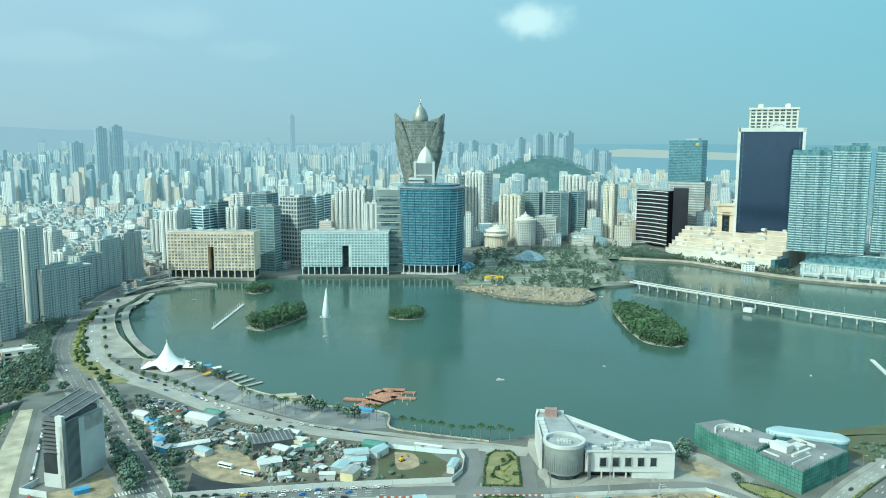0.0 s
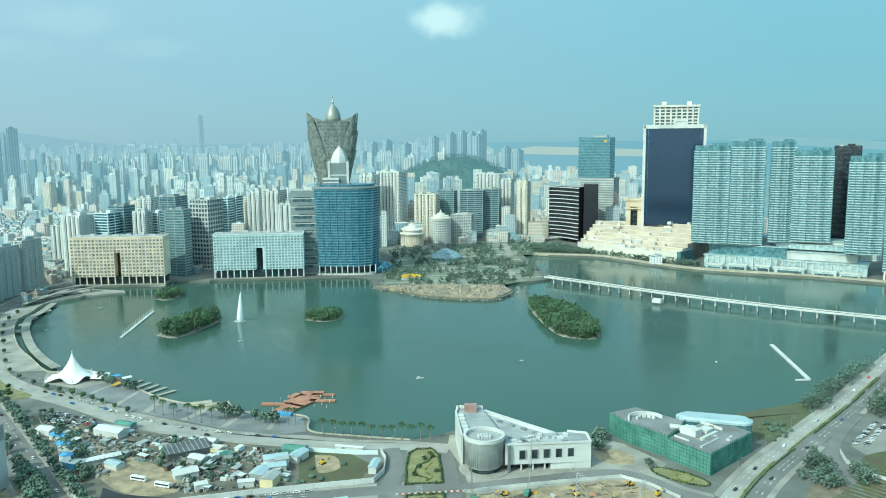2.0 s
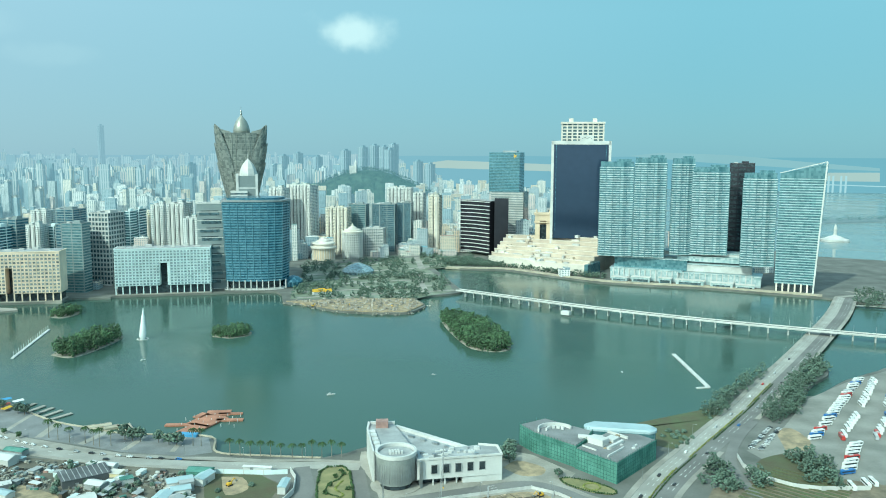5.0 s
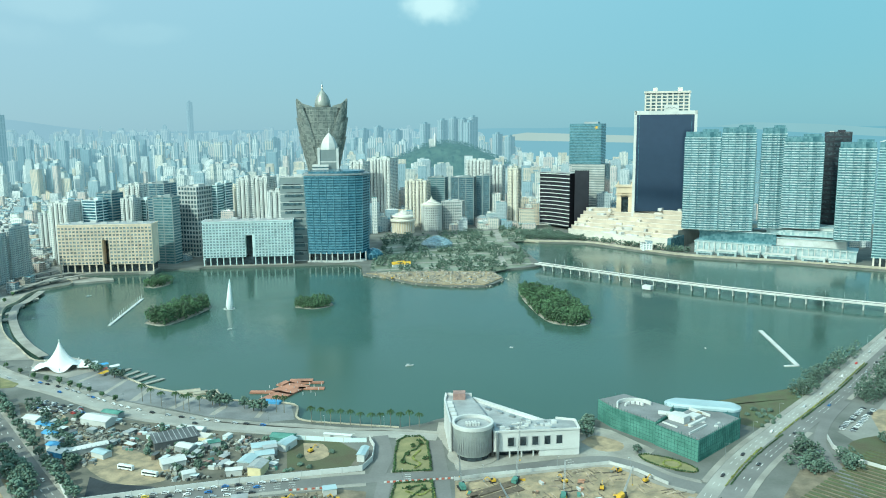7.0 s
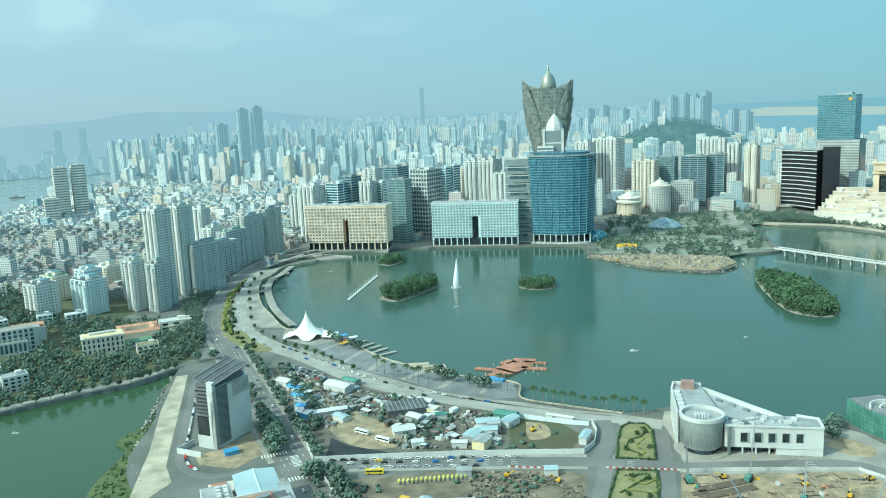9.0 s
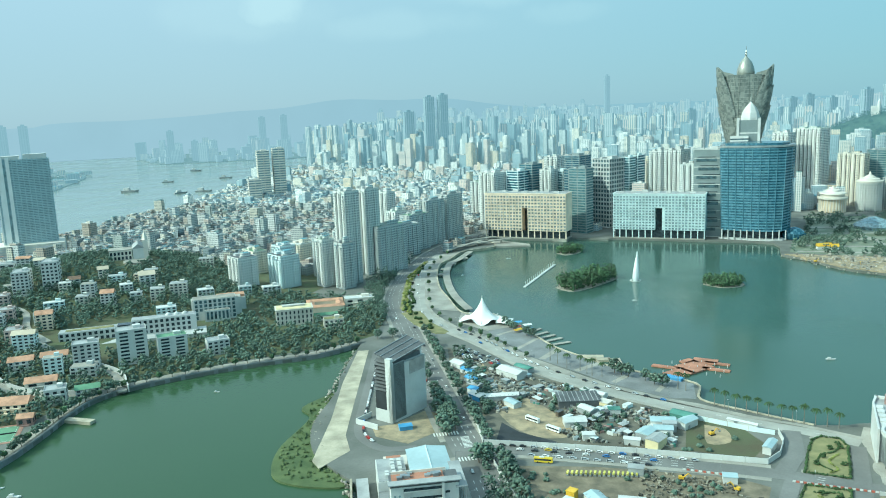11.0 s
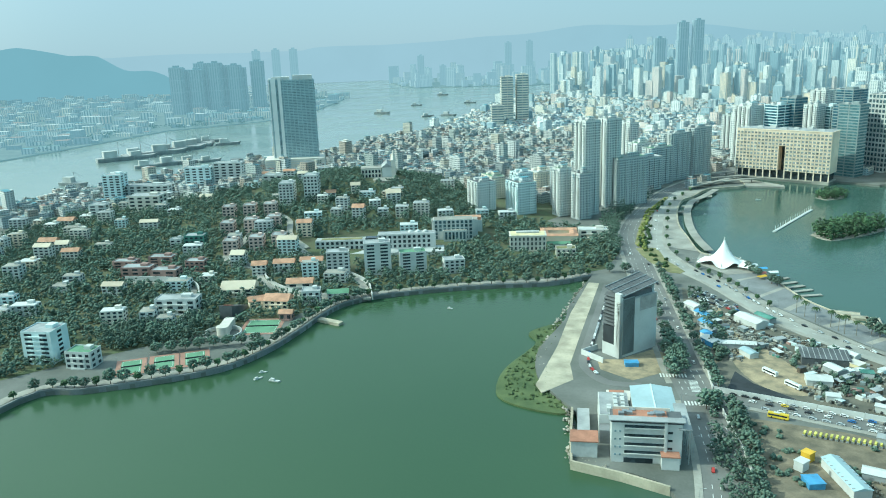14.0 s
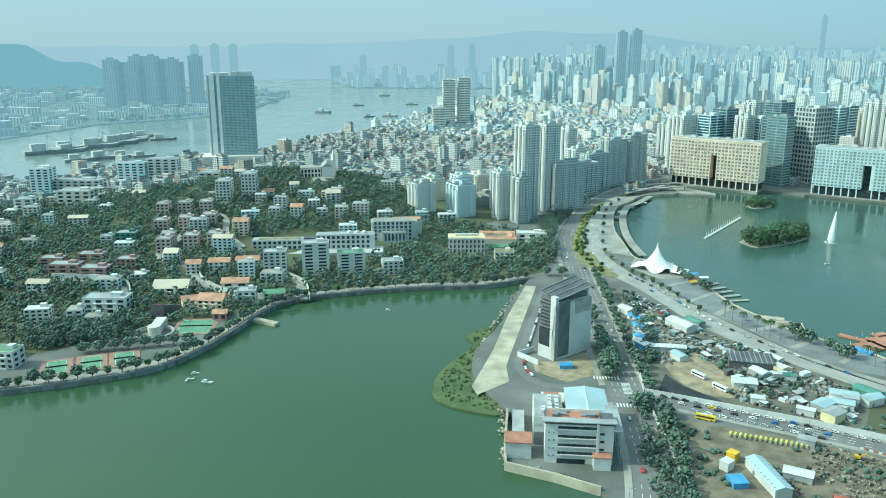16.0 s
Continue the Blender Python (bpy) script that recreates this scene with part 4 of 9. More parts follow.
for k in range(28):
    a = k / 28 * 2 * math.pi
    part("pilaster", G().box(22.3 * math.cos(a), 22.3 * math.sin(a), 0, 24, 1.6, 1.6, math.degrees(a)), M["cream"], tw)
block("hotel_wing", "grey hotel wing beside the round hotel", 218, 1652, -20, 44, 30, 3, 58, M["concrete"], M["bluewin"])

# dark curved hotel
arc = [(404 + 46 * t, 1650 - 66 * t + 12 * math.sin(t * math.pi)) for t in (k / 11 for k in range(12))]
tcv = thing("curved_hotel", "dark bronze curved hotel with white floor lines", "hotel")
part("glazing", G().prism(arc + [(x + 24, y + 22) for x, y in arc[::-1]], 10, 119), M["bronze"], tcv)
for k in range(14):
    part("floor_band", G().strip([(x - 0.6, y - 0.6) for x, y in arc], 1.8, 11 + 8.1 * k, 12.5 + 8.1 * k), M["white"], tcv)
part("roof", G().prism([(x + 2, y + 1) for x, y in arc] + [(x + 23, y + 21) for x, y in arc[::-1]], 119, 120), M["greyroof"], tcv)
tw2 = thing("hotel_block", "flat dark bronze end block of the curved hotel", "hotel", pose(476, 1586, 0, 0, 0, -16))
part("glazing", G().box(0, 0, 3, 126, 29, 26), M["bronze"], tw2)
for k in range(13):
    part("floor_band", G().box(-9, -9, 16 + 8.2 * k, 17.6 + 8.2 * k, 8, 6), M["white"], tw2)
    part("floor_band", G().box(10.5, -9, 16 + 8.2 * k, 17.6 + 8.2 * k, 4.4, 6), M["white"], tw2)

# dark mirror-glass tower in a white frame, and the cream tower behind
te = thing("mirror_tower", "tall navy mirror-glass slab tower in a white frame", "tower", pose(592, 1444, 0, 0, 0, -22.5))
part("mirror_glass", G().box(0, 0, 55, 236, 104, 22), M["navy"], te)
for s in (-1, 1):
    part("frame_side", G().box(s * 54, 0, 40, 243, 5, 24), M["white"], te)
    part("frame_edge", G().box(s * 47, -11.2, 70, 236, 0.8, 0.8), M["blueglass"], te)
part("frame_top", G().box(0, 0, 236, 243, 112, 24), M["white"], te)
part("sign_board", G().box(10, -10, 243, 253, 26, 3), M["white"], te)
g = G()
for k in range(7):
    g.bar((1 + 2.8 * k, -11.7, 247.5 + (k % 3)), (3 + 2.8 * k, -11.7, 247 + (k * 2 % 3)), 0.8)
part("sign_writing", g, M["darkroof"], te)
tc = thing("cream_hotel_tower", "cream hotel tower with a balustraded crown", "hotel", pose(640, 1556, 0, 0, 0, -22))
part("window_wall", G().box(0, 0, 3, 280, 84, 30), M["bluewin"], tc)
for i in range(9):
    part("pier", G().box(-42 + 10.5 * i, -15.2, 3, 280, 3.2, 1.6), M["cream"], tc)
for k in range(9):
    part("floor_band", G().box(0, 0, 228 + 6.5 * k, 230.4 + 6.5 * k, 85, 31), M["cream"], tc)
part("cornice", G().box(0, 0, 279, 283, 90, 36), M["cream"], tc)
for s in (-1, 1):
    part("turret", G().box(s * 24, -8, 283, 290, 9, 9), M["cream"], tc)

# cream podium, arch and lower roofs
tp = thing("casino_podium", "cream casino podium of broad flat roof terraces", "building")
P_FRONT, P_BACK = [(420, 1482), (470, 1404), (548, 1306)], [(470, 1512), (548, 1490), (650, 1402)]


def podium_at(u, v):
    """A plan point on the podium: u from front to back, v along it."""
    i, f = (0, 2 * v) if v < 0.5 else (1, 2 * v - 1)
    a, b = [Vector(q[i]).lerp(Vector(q[i + 1]), f) for q in (P_FRONT, P_BACK)]
    return a.lerp(b, u)


for k in range(7):
    z1 = 20 + 6.2 * k
    ring = [tuple(podium_at(k / 7, v)) for v in (0, 0.25, 0.5, 0.75, 1)] + [tuple(podium_at(1, v)) for v in (1, 0.5, 0)]
    part("terrace", G().prism(ring, 3, z1), M["tanroof" if k else "cream"], tp)
    part("parapet", G().strip(ring[:5], 0.9, z1, z1 + 1.3), M["cream"], tp)
pr2 = random.Random(77)
for k in range(44):
    u, v = pr2.uniform(0.02, 0.95), pr2.uniform(0.04, 0.95)
    q, z = podium_at(u, v), 20 + 6.2 * int(u * 7)
    part("roof_house" if k % 4 == 0 else "roof_plant", G().box(q.x, q.y, z, z + pr2.uniform(1.5, 5), pr2.uniform(5, 22), pr2.uniform(3, 7), -45 + pr2.choice((0, 90))), M[("cream", "tanroof", "white", "concrete")[k % 4]], tp)
part("glass_front", G().prism([(545, 1302), (551, 1300), (590, 1336), (585, 1342)], 3, 24), M["tealglass"], tp)
tr = thing("arch_building", "cream triumphal arch building with a deep niche", "building", pose(530, 1478, 0, 0, 0, -22))
g = G()
for s in (-1, 1):
    g.box(s * 11, 0, 3, 88, 9, 22)
g.box(0, 4, 3, 88, 14, 12)
g.box(0, 0, 88, 100, 32, 24)
part("arch", g, M["tanstone"], tr)
part("cornice", G().box(0, 0, 100, 103, 36, 28), M["tanstone"], tr)
part("cornice", G().box(0, 0, 84, 86, 35, 27), M["tanstone"], tr)
part("niche_glass", G().box(0, -3, 40, 80, 13, 2), M["darkwin"], tr)
for s in (-1, 1):
    part("finial", G().turn(s * 13, -9, [(2.4, 103), (1.5, 107), (0.3, 112)], 8), M["tanstone"], tr)

# teal hotel on a grey base
tt = thing("teal_hotel", "teal glass hotel slab on a grey striped base", "hotel", pose(519, 1692, 0, 0, 0, -30))
part("base", G().box(8, 0, 3, 134, 72, 52), M["slab"], tt)
for k in range(24):
    part("base_stripe", G().box(7.8, -0.2, 10 + 5.2 * k, 12.4 + 5.2 * k, 72, 52.4), M["concrete"], tt)
# Dark sheet over the right end of the base, its shade put into colour.
part("base_shade_end", G().box(44.2, 0.5, 3, 133, 1.2, 50), M["bronze"], tt)
part("glazing", G().box(0, 0, 134, 220, 68, 50), M["tealglass"], tt)
for k in range(26):
    part("floor_band", G().box(0, 0, 136 + 3.3 * k, 136.9 + 3.3 * k, 68.8, 50.8), M["blueband"], tt)
part("roof_plant", G().box(8, 4, 220, 224, 30, 20), M["steel"], tt)
part("star_sign", G().add([(24 + (5 if k % 2 else 2) * math.cos(k * math.pi / 5), -25.6, 212 + (5 if k % 2 else 2) * math.sin(k * math.pi / 5)) for k in range(10)], [tuple(range(9, -1, -1))]).box(24, -25.4, 211, 213, 1, 0.3), M["machine"], tt)

# residential towers by the water
def balcony_tower(label, cx, cy, ang, w, d, z0, z1, step=0):
    ringt = []
    n = 10
    for k in range(n + 1):
        x = -w / 2 + w * k / n
        ringt.append((x, -d / 2 - 3.5 * math.sin(k / n * math.pi) - (1.6 if k % 3 == 1 else 0)))
    ringt += [(w / 2, d / 2), (-w / 2, d / 2)]
    t = banded("residential_tower", label, "tower", ringt, z0, z1 - 10, 3.9, M["tealglass"], M["oneband"], 1.5, 0.9, None, 2, M["tealglass"], "lakeside towers", pose(cx, cy, 0, 0, 0, ang))
    part("crown_glass", G().prism([(x * 0.98, y * 0.98) for x, y in ringt], z1 - 10, z1), M["tealglass"], t)
    part("crown_step", G().box(w * 0.2, 2, z1, z1 + 4, w * 0.45, d * 0.6), M["tealglass"], t)
    return t


TW = "pale teal residential tower with balconies on every floor"
balcony_tower(TW, 594, 1284, -27, 56, 30, 44, 206)
balcony_tower(TW, 644, 1258, -27, 52, 32, 44, 213)
balcony_tower(TW, 692, 1234, -27, 36, 32, 50, 212)
balcony_tower(TW, 730, 1210, -30, 58, 30, 52, 198)
balcony_tower(TW, 780, 1146, -33, 50, 30, 40, 190)
block("dark_tower", "dark glass office tower between the residential towers", 812, 1248, -30, 40, 34, 3, 200, M["bronze"], M["darkwin"], 8, 12, 2.6)
block("cream_slab", "narrow cream tower seen between the residential towers", 690, 1300, -30, 14, 14, 3, 176, M["cream"], M["bluewin"], 7.2, 7, 3)
ts = thing("sail_tower", "glass hotel tower shaped like a sail with a raked top", "tower", pose(818, 1096, 0, 0, 0, -37) @ Matrix.Diagonal((1.05, 1.05, 1.0, 1)))


def sail_ring(z):
    k = (z - 16) / 180
    return [(-29 + 0.5 * k, -14), (24 + 8 * k, -14), (26 + 9 * k, 4), (-27, 16)]


rr = [[(x, y, z) for x, y in sail_ring(z)] for z in range(16, 181, 4)]
topr = [(-28.5, -14, 190), (32.5, -14, 206), (35.5, 4, 206), (-27, 16, 190)]
part("glazing", G().loft(rr + [topr]), M["tealglass"], ts)
for z in range(18, 184, 4):
    q = [(x * 1.01, y * 1.03, 0) for x, y in sail_ring(z)]
    part("floor_band", G().loft([[(x, y, z - 0.8) for x, y, _ in q], [(x, y, z + 0.5) for x, y, _ in q]]), M["sailband"], ts)
part("sail_edge", G().bar((24.5, -14.5, 4), (33.5, -14.5, 209), 2.2).bar((33.5, -14.5, 209), (-29, -14.5, 191), 1.2), M["white"], ts)
for k in range(7):
    part("column", G().box(-26 + 8.5 * k, -13, 3, 17, 2.4, 2.4), M["cream"], ts)
part("lobby", G().box(-2, 0, 3, 16, 46, 22), M["darkwin"], ts)
tq = thing("tower_podium", "layered pale podium with terraces under the towers", "building", pose(704, 1242, 0, 0, 0, -36))
for k, (cx, cy, w, d, z0, z1, mt) in enumerate(((-58, -22, 120, 44, 3, 22, "oneband"), (62, -24, 130, 40, 3, 20, "oneband"), (-52, -10, 122, 48, 22, 40, "tealglass"), (56, -8, 112, 46, 22, 34, "concrete"), (50, -2, 116, 44, 38, 46, "oneband"), (30, 4, 150, 34, 46, 52, "concrete"))):
    part("terrace", G().box(cx, cy, z0, z1, w, d), M[mt], tq)
    part("terrace_edge", G().box(cx, cy, z1, z1 + 1.4, w + 3, d + 3), M["oneband"], tq)
for k in range(26):
    part("column", G().box(-112 + 9 * k, -46, 3, 22, 1.6, 1.6), M["white"], tq)
for k, (cx, w, z1) in enumerate(((-98, 26, 9), (-62, 30, 11), (-22, 20, 12), (18, 44, 11), (68, 34, 10), (104, 28, 9))):
    tx = thing("waterfront_pavilion", "low white waterfront pavilion on the promenade", "building", pose(704, 1242, 0, 0, 0, -36), "pavilions")
    part("wall", G().box(cx, -58, 3, z1, w, 12), M["oneband"], tx)
    part("glass_front", G().box(cx, -64.2, 4, z1 - 3, w * 0.8, 0.5), M["bluewin"], tx)
    part("roof", G().box(cx, -58, z1, z1 + 1, w + 2, 14), M["white"], tx)
solid("promenade", G().strip(curve([(330, 1458), (372, 1440), (442, 1412), (500, 1326), (556, 1252), (626, 1204), (700, 1164), (784, 1094), (834, 1052)]), 16, 1, 4.2), M["quay"], "tan stone quay promenade along the water", "promenade", "structure")

wood_east = [(812, 985), (850, 930), (900, 905), (1000, 960), (1150, 1010), (1150, 1120), (960, 1090), (850, 1060)]


# ---- the city behind ----
rnd = random.Random(11)
LAND_P = LAND
AVENUES = [[(-455, 1300), (-420, 1420), (-300, 1560), (-200, 1900)], [(-300, 1400), (120, 1420), (330, 1500), (380, 1760), (420, 2300)], [(-1000, 1150), (-600, 1330), (-420, 1420)], [(305, 1480), (620, 1330), (900, 1120)], [(-700, 980), (-640, 1400), (-520, 2000)]]
KEEP_OUT = [(-262, 1290, 40, 30), (-365, 1255, 90, 30), (-158, 1280, 82, 26), (-20, 1305, 60, 42), (-86, 1312, 28, 22), (-41, 1410, 58, 46), (170, 1630, 30, 30), (111, 1587, 36, 36), (218, 1650, 34, 30), (440, 1615, 60, 60), (220, 1490, 200, 110), (340, 1560, 90, 60), (590, 1440, 120, 100), (520, 1690, 60, 40), (670, 1220, 150, 110), (776, 1044, 60, 60), (160, 1250, 170, 190), (510, 1410, 90, 90), (-1115, 935, 60, 70), (-800, 800, 100, 80), (640, 1556, 60, 40), (420, 1455, 130, 75), (330, 1420, 40, 90), (425, 1500, 60, 60)]
taken = []


def free(x, y, pad=8, edge=10):
    if not inside(x, y, LAND_P):
        return False
    for a, b, w, d in KEEP_OUT:
        if abs(x - a) < w + pad and abs(y - b) < d + pad:
            return False
    for line in AVENUES:
        if near_line(x, y, line) < 10 + pad * 0.5:
            return False
    for line, wide in ROADS:
        if near_line(x, y, line) < wide / 2 + pad:
            return False
    for a, b, w, d in taken:
        if abs(x - a) < w + pad * 0.6 and abs(y - b) < d + pad * 0.6:
            return False
    return all(inside(x + i * edge, y + j * edge, LAND_P) for i, j in ((1, 0), (-1, 0), (0, 1), (0, -1)))


def plus(cx, cy, w, d, ang, cut):
    """A plan with notched corners."""
    c, s = math.cos(radians(ang)), math.sin(radians(ang))
    a, b, e, f = w / 2, d / 2, w / 2 * (1 - cut), d / 2 * (1 - cut)
    pts = [(-e, -b), (e, -b), (e, -f), (a, -f), (a, f), (e, f), (e, b), (-e, b), (-e, f), (-a, f), (-a, -f), (-e, -f)]
    return [(cx + c * x - s * y, cy + s * x + c * y) for x, y in pts]


def low_house(g, x, y, w, d, h, ang, z):
    """A small house, often with a step, and sheds, huts and tanks crowded on its roof."""
    c, s = math.cos(radians(ang)), math.sin(radians(ang))
    g.box(x, y, z - 2, z + h, w, d, ang)
    if rnd.random() < 0.4:
        k = rnd.choice((-1, 1)) * w * 0.25
        g.box(x + c * k, y + s * k, z + h * 0.6, z + h * rnd.uniform(1.15, 1.5), w * 0.5, d * 0.94, ang)
    for _ in range(rnd.randint(1, 4)):
        a, b = rnd.uniform(-0.36, 0.36) * w, rnd.uniform(-0.36, 0.36) * d
        g.box(x + c * a - s * b, y + s * a + c * b, z + h - 0.5, z + h + rnd.uniform(0.8, 3.2), w * rnd.uniform(0.14, 0.5), d * rnd.uniform(0.14, 0.5), ang)


def high_house(g, x, y, w, d, h, ang, z):
    """A tower: slab, notched or twin plan, on a podium or not, with a plain, stepped or hutted top."""
    c, s = math.cos(radians(ang)), math.sin(radians(ang))
    r = rnd.random()
    if r < 0.35:
        g.prism(plus(x, y, w, d, ang, rnd.uniform(0.12, 0.28)), z - 2, z + h)
    elif r < 0.7:
        k = rnd.uniform(0.5, 0.72)
        g.box(x, y, z - 2, z + h, w * 1.12, d * k, ang)
        if rnd.random() < 0.5:
            g.box(x - s * d * 0.2, y + c * d * 0.2, z - 2, z + h * rnd.uniform(0.86, 1.08), w * 0.5, d * 0.6, ang)
    else:
        for k in (-1, 1):
            g.box(x + k * c * w * 0.26, y + k * s * w * 0.26, z - 2, z + h * (1 if k > 0 else rnd.uniform(0.85, 1.0)), w * 0.5, d * rnd.uniform(0.7, 0.95), ang)
    if rnd.random() < 0.45:
        g.box(x, y, z - 2, z + rnd.uniform(6, 14), w * 1.3, d * 1.25, ang)
    q = rnd.random()
    if q < 0.5:
        g.box(x + c * w * 0.1, y + s * w * 0.1, z + h - 1, z + h + rnd.uniform(2, 4), w * rnd.uniform(0.3, 0.6), d * rnd.uniform(0.25, 0.4), ang)
    elif q < 0.62:
        g.box(x, y, z + h - 1, z + h * 1.07, w * 0.6, d * 0.5, ang)
        g.box(x, y, z + h * 1.06, z + h * 1.1, w * 0.3, d * 0.25, ang)


def lean(x, y):
    return 25 * noise.noise((x * 0.0021, y * 0.0021, 4)) - 8


def district(name, label, x0, x1, y0, y1, cell, make, mat, test=None, kind="stuff"):
    g = G()
    y = y0
    while y < y1:
        x = x0
        while x < x1:
            px, py = x + rnd.uniform(-0.22, 0.22) * cell, y + rnd.uniform(-0.22, 0.22) * cell
            if free(px, py, cell * 0.3, cell * 0.5) and (test is None or test(px, py)):
                make(g, px, py, cell)
            x += cell
        y += cell
    if g.v:
        solid(name, g, mat, label, "houses", kind)


def town(g, x, y, cell):
    if rnd.random() < 0.022:
        high_house(g, x, y, cell * rnd.uniform(1.1, 1.6), cell * rnd.uniform(1.0, 1.3), rnd.uniform(22, 44), lean(x, y), gz(x, y))
    elif rnd.random() < 0.97:
        k = rnd.uniform(0.7, 1.06)
        low_house(g, x, y, cell * k, cell * rnd.uniform(0.7, 1.06), rnd.choice((6, 8, 9, 11, 12, 14, 16)) * rnd.uniform(0.9, 1.1), lean(x, y) + rnd.choice((0, 0, 90)), gz(x, y))


def centre(g, x, y, cell):
    r = rnd.random()
    size = rnd.uniform(0.8, 1.25), rnd.uniform(0.75, 1.1)
    if r < 0.09:
        high_house(g, x, y, cell * size[0], cell * size[1], rnd.uniform(46, 80), lean(x, y), 3)
    elif r < 0.32:
        high_house(g, x, y, cell * size[0], cell * size[1], rnd.uniform(22, 42), lean(x, y), 3)
    elif r < 0.96:
        low_house(g, x, y, cell * rnd.uniform(0.7, 1.0), cell * rnd.uniform(0.7, 1.0), rnd.uniform(9, 24), lean(x, y), 3)


def north(g, x, y, cell):
    """Low blocks, with high ones standing in knots."""
    r = rnd.random() - 0.55 * noise.noise((x * 0.006, y * 0.006, 7))
    if r < 0.2:
        high_house(g, x, y, cell * rnd.uniform(0.7, 1.1), cell * rnd.uniform(0.6, 0.9), rnd.uniform(55, 128), lean(x, y) + rnd.uniform(-12, 12), 3)
    elif r < 1.1:
        low_house(g, x, y, cell * rnd.uniform(0.6, 1.0), cell * rnd.uniform(0.6, 1.0), rnd.uniform(9, 32), lean(x, y), 3)


def remote(g, x, y, cell):
    r = rnd.random() - 0.6 * noise.noise((x * 0.004, y * 0.004, 9))
    if r < 0.42:
        high_house(g, x, y, cell * rnd.uniform(0.5, 0.95), cell * rnd.uniform(0.45, 0.7), rnd.choice((70, 86, 100, 118, 136, 155)) * rnd.uniform(0.9, 1.12), lean(x, y) + rnd.uniform(-15, 15), 3)
    else:
        low_house(g, x, y, cell * rnd.uniform(0.5, 0.9), cell * rnd.uniform(0.5, 0.9), rnd.uniform(12, 36), lean(x, y), 3)


def skyline(g, x, y, cell):
    if rnd.random() - 0.6 * noise.noise((x * 0.003, y * 0.003, 3)) < 0.62:
        high_house(g, x, y, cell * rnd.uniform(0.4, 0.85), cell * rnd.uniform(0.35, 0.6), rnd.choice((90, 110, 130, 150, 168, 184)) * rnd.uniform(0.9, 1.12), lean(x, y) + rnd.uniform(-15, 15), 3)


# single blocks that stand out: x, y, turn, width, depth, height, wall, glass
AVENUE_FLATS = [
    (-492, 876, -24, 24, 22, 118, "white", "bluewin"),
    (-513, 852, -24, 16, 18, 60, "white", "bluewin"),
    (-484, 850, -24, 18, 18, 57, "concrete", "bluewin"),
    (-492, 935, -24, 18, 24, 115, "white", "bluewin"),
    (-474, 954, -24, 18, 50, 64, "concrete", "bluewin"),
    (-500, 1000, -26, 24, 30, 42, "yellow", "bluewin"),
    (-502, 1056, -22, 20, 54, 48, "concrete", "bluewin"),
    (-506, 1112, -20, 20, 46, 56, "concrete", "bluewin"),
    (-500, 1162, -18, 22, 44, 72, "concrete", "darkwin"),
    (-488, 1212, -16, 24, 42, 76, "concrete", "darkwin"),
]
HILL_FLATS = [
    (-545, 1130, -24, 22, 26, 58, "white", "bluewin"),
    (-560, 1060, -24, 24, 24, 44, "concrete", "bluewin"),
    (-560, 985, -24, 26, 22, 48, "concrete", "bluewin"),
    (-610, 950, -24, 30, 26, 34, "cream", "bluewin"),
    (-600, 1200, -20, 30, 20, 80, "white", "bluewin"),
    (-560, 830, -28, 34, 26, 40, "palewall", "bluewin"),
    (-600, 800, -28, 30, 26, 36, "white", "bluewin"),
    (-585, 868, -28, 24, 22, 44, "palewall", "bluewin"),
    (-545, 900, -28, 20, 20, 52, "concrete", "darkwin"),
    (-640, 880, -28, 34, 20, 30, "cream", "bluewin"),
]
LAKE_FLATS = [
    (-450, 1330, -25, 36, 34, 100, "white", "bluewin"),
    (-407, 1340, -25, 28, 32, 102, "palewall", "blueglass"),
    (-390, 1360, -25, 31, 28, 112, "slab", "blueglass"),
    (-354, 1347, -20, 24, 22, 103, "white", "bluewin"),
    (-337, 1369, -20, 22, 26, 99, "palewall", "tealglass"),
    (-304, 1350, -22, 38, 30, 103, "slab", "blueglass"),
    (-258, 1390, -25, 37, 48, 118, "concrete", "darkwin"),
    (-227, 1411, -20, 15, 24, 118, "palewall", "tealglass"),
    (-215, 1434, -20, 14, 26, 120, "palewall", "blueglass"),
    (-179, 1429, -20, 24, 26, 127, "white", "bluewin"),
]
REAR_FLATS = [
    (-148, 1428, -20, 32, 36, 129, "white", "bluewin"),
    (-117, 1314, -8, 26, 20, 113, "white", "bluewin"),
    (-366, 1596, -20, 51, 44, 110, "slab", "blueglass"),
    (-290, 1312, -18, 34, 24, 108, "slab", "tealglass"),
    (-206, 1475, -20, 19, 24, 111, "cream", "bluewin"),
    (-374, 1462, -20, 29, 24, 117, "white", "bluewin"),
    (-448, 1350, -12, 26, 30, 90, "concrete", "bluewin"),
    (-480, 1400, -12, 30, 26, 78, "palewall", "blueglass"),
    (-520, 1450, -14, 26, 26, 72, "white", "bluewin"),
    (76, 1777, -36, 61, 34, 145, "white", "bluewin"),
    (148, 1705, -25, 49, 26, 99, "cream", "bluewin"),
]
EAST_FLATS = [
    (195, 1730, -25, 39, 26, 104, "slab", "tealglass"),
    (251, 1725, -22, 52, 30, 104, "slab", "blueglass"),
    (297, 1728, -22, 32, 30, 106, "slab", "blueglass"),
    (337, 1770, -25, 24, 26, 125, "white", "bluewin"),
    (356, 1686, -25, 23, 30, 124, "cream", "bluewin"),
    (300, 1817, -20, 58, 26, 135, "white", "bluewin"),
    (25, 1733, -34, 34, 28, 140, "white", "bluewin"),
    (560, 1800, -14, 60, 34, 92, "concrete", "blueglass"),
    (640, 1700, -18, 40, 30, 90, "white", "darkwin"),
]
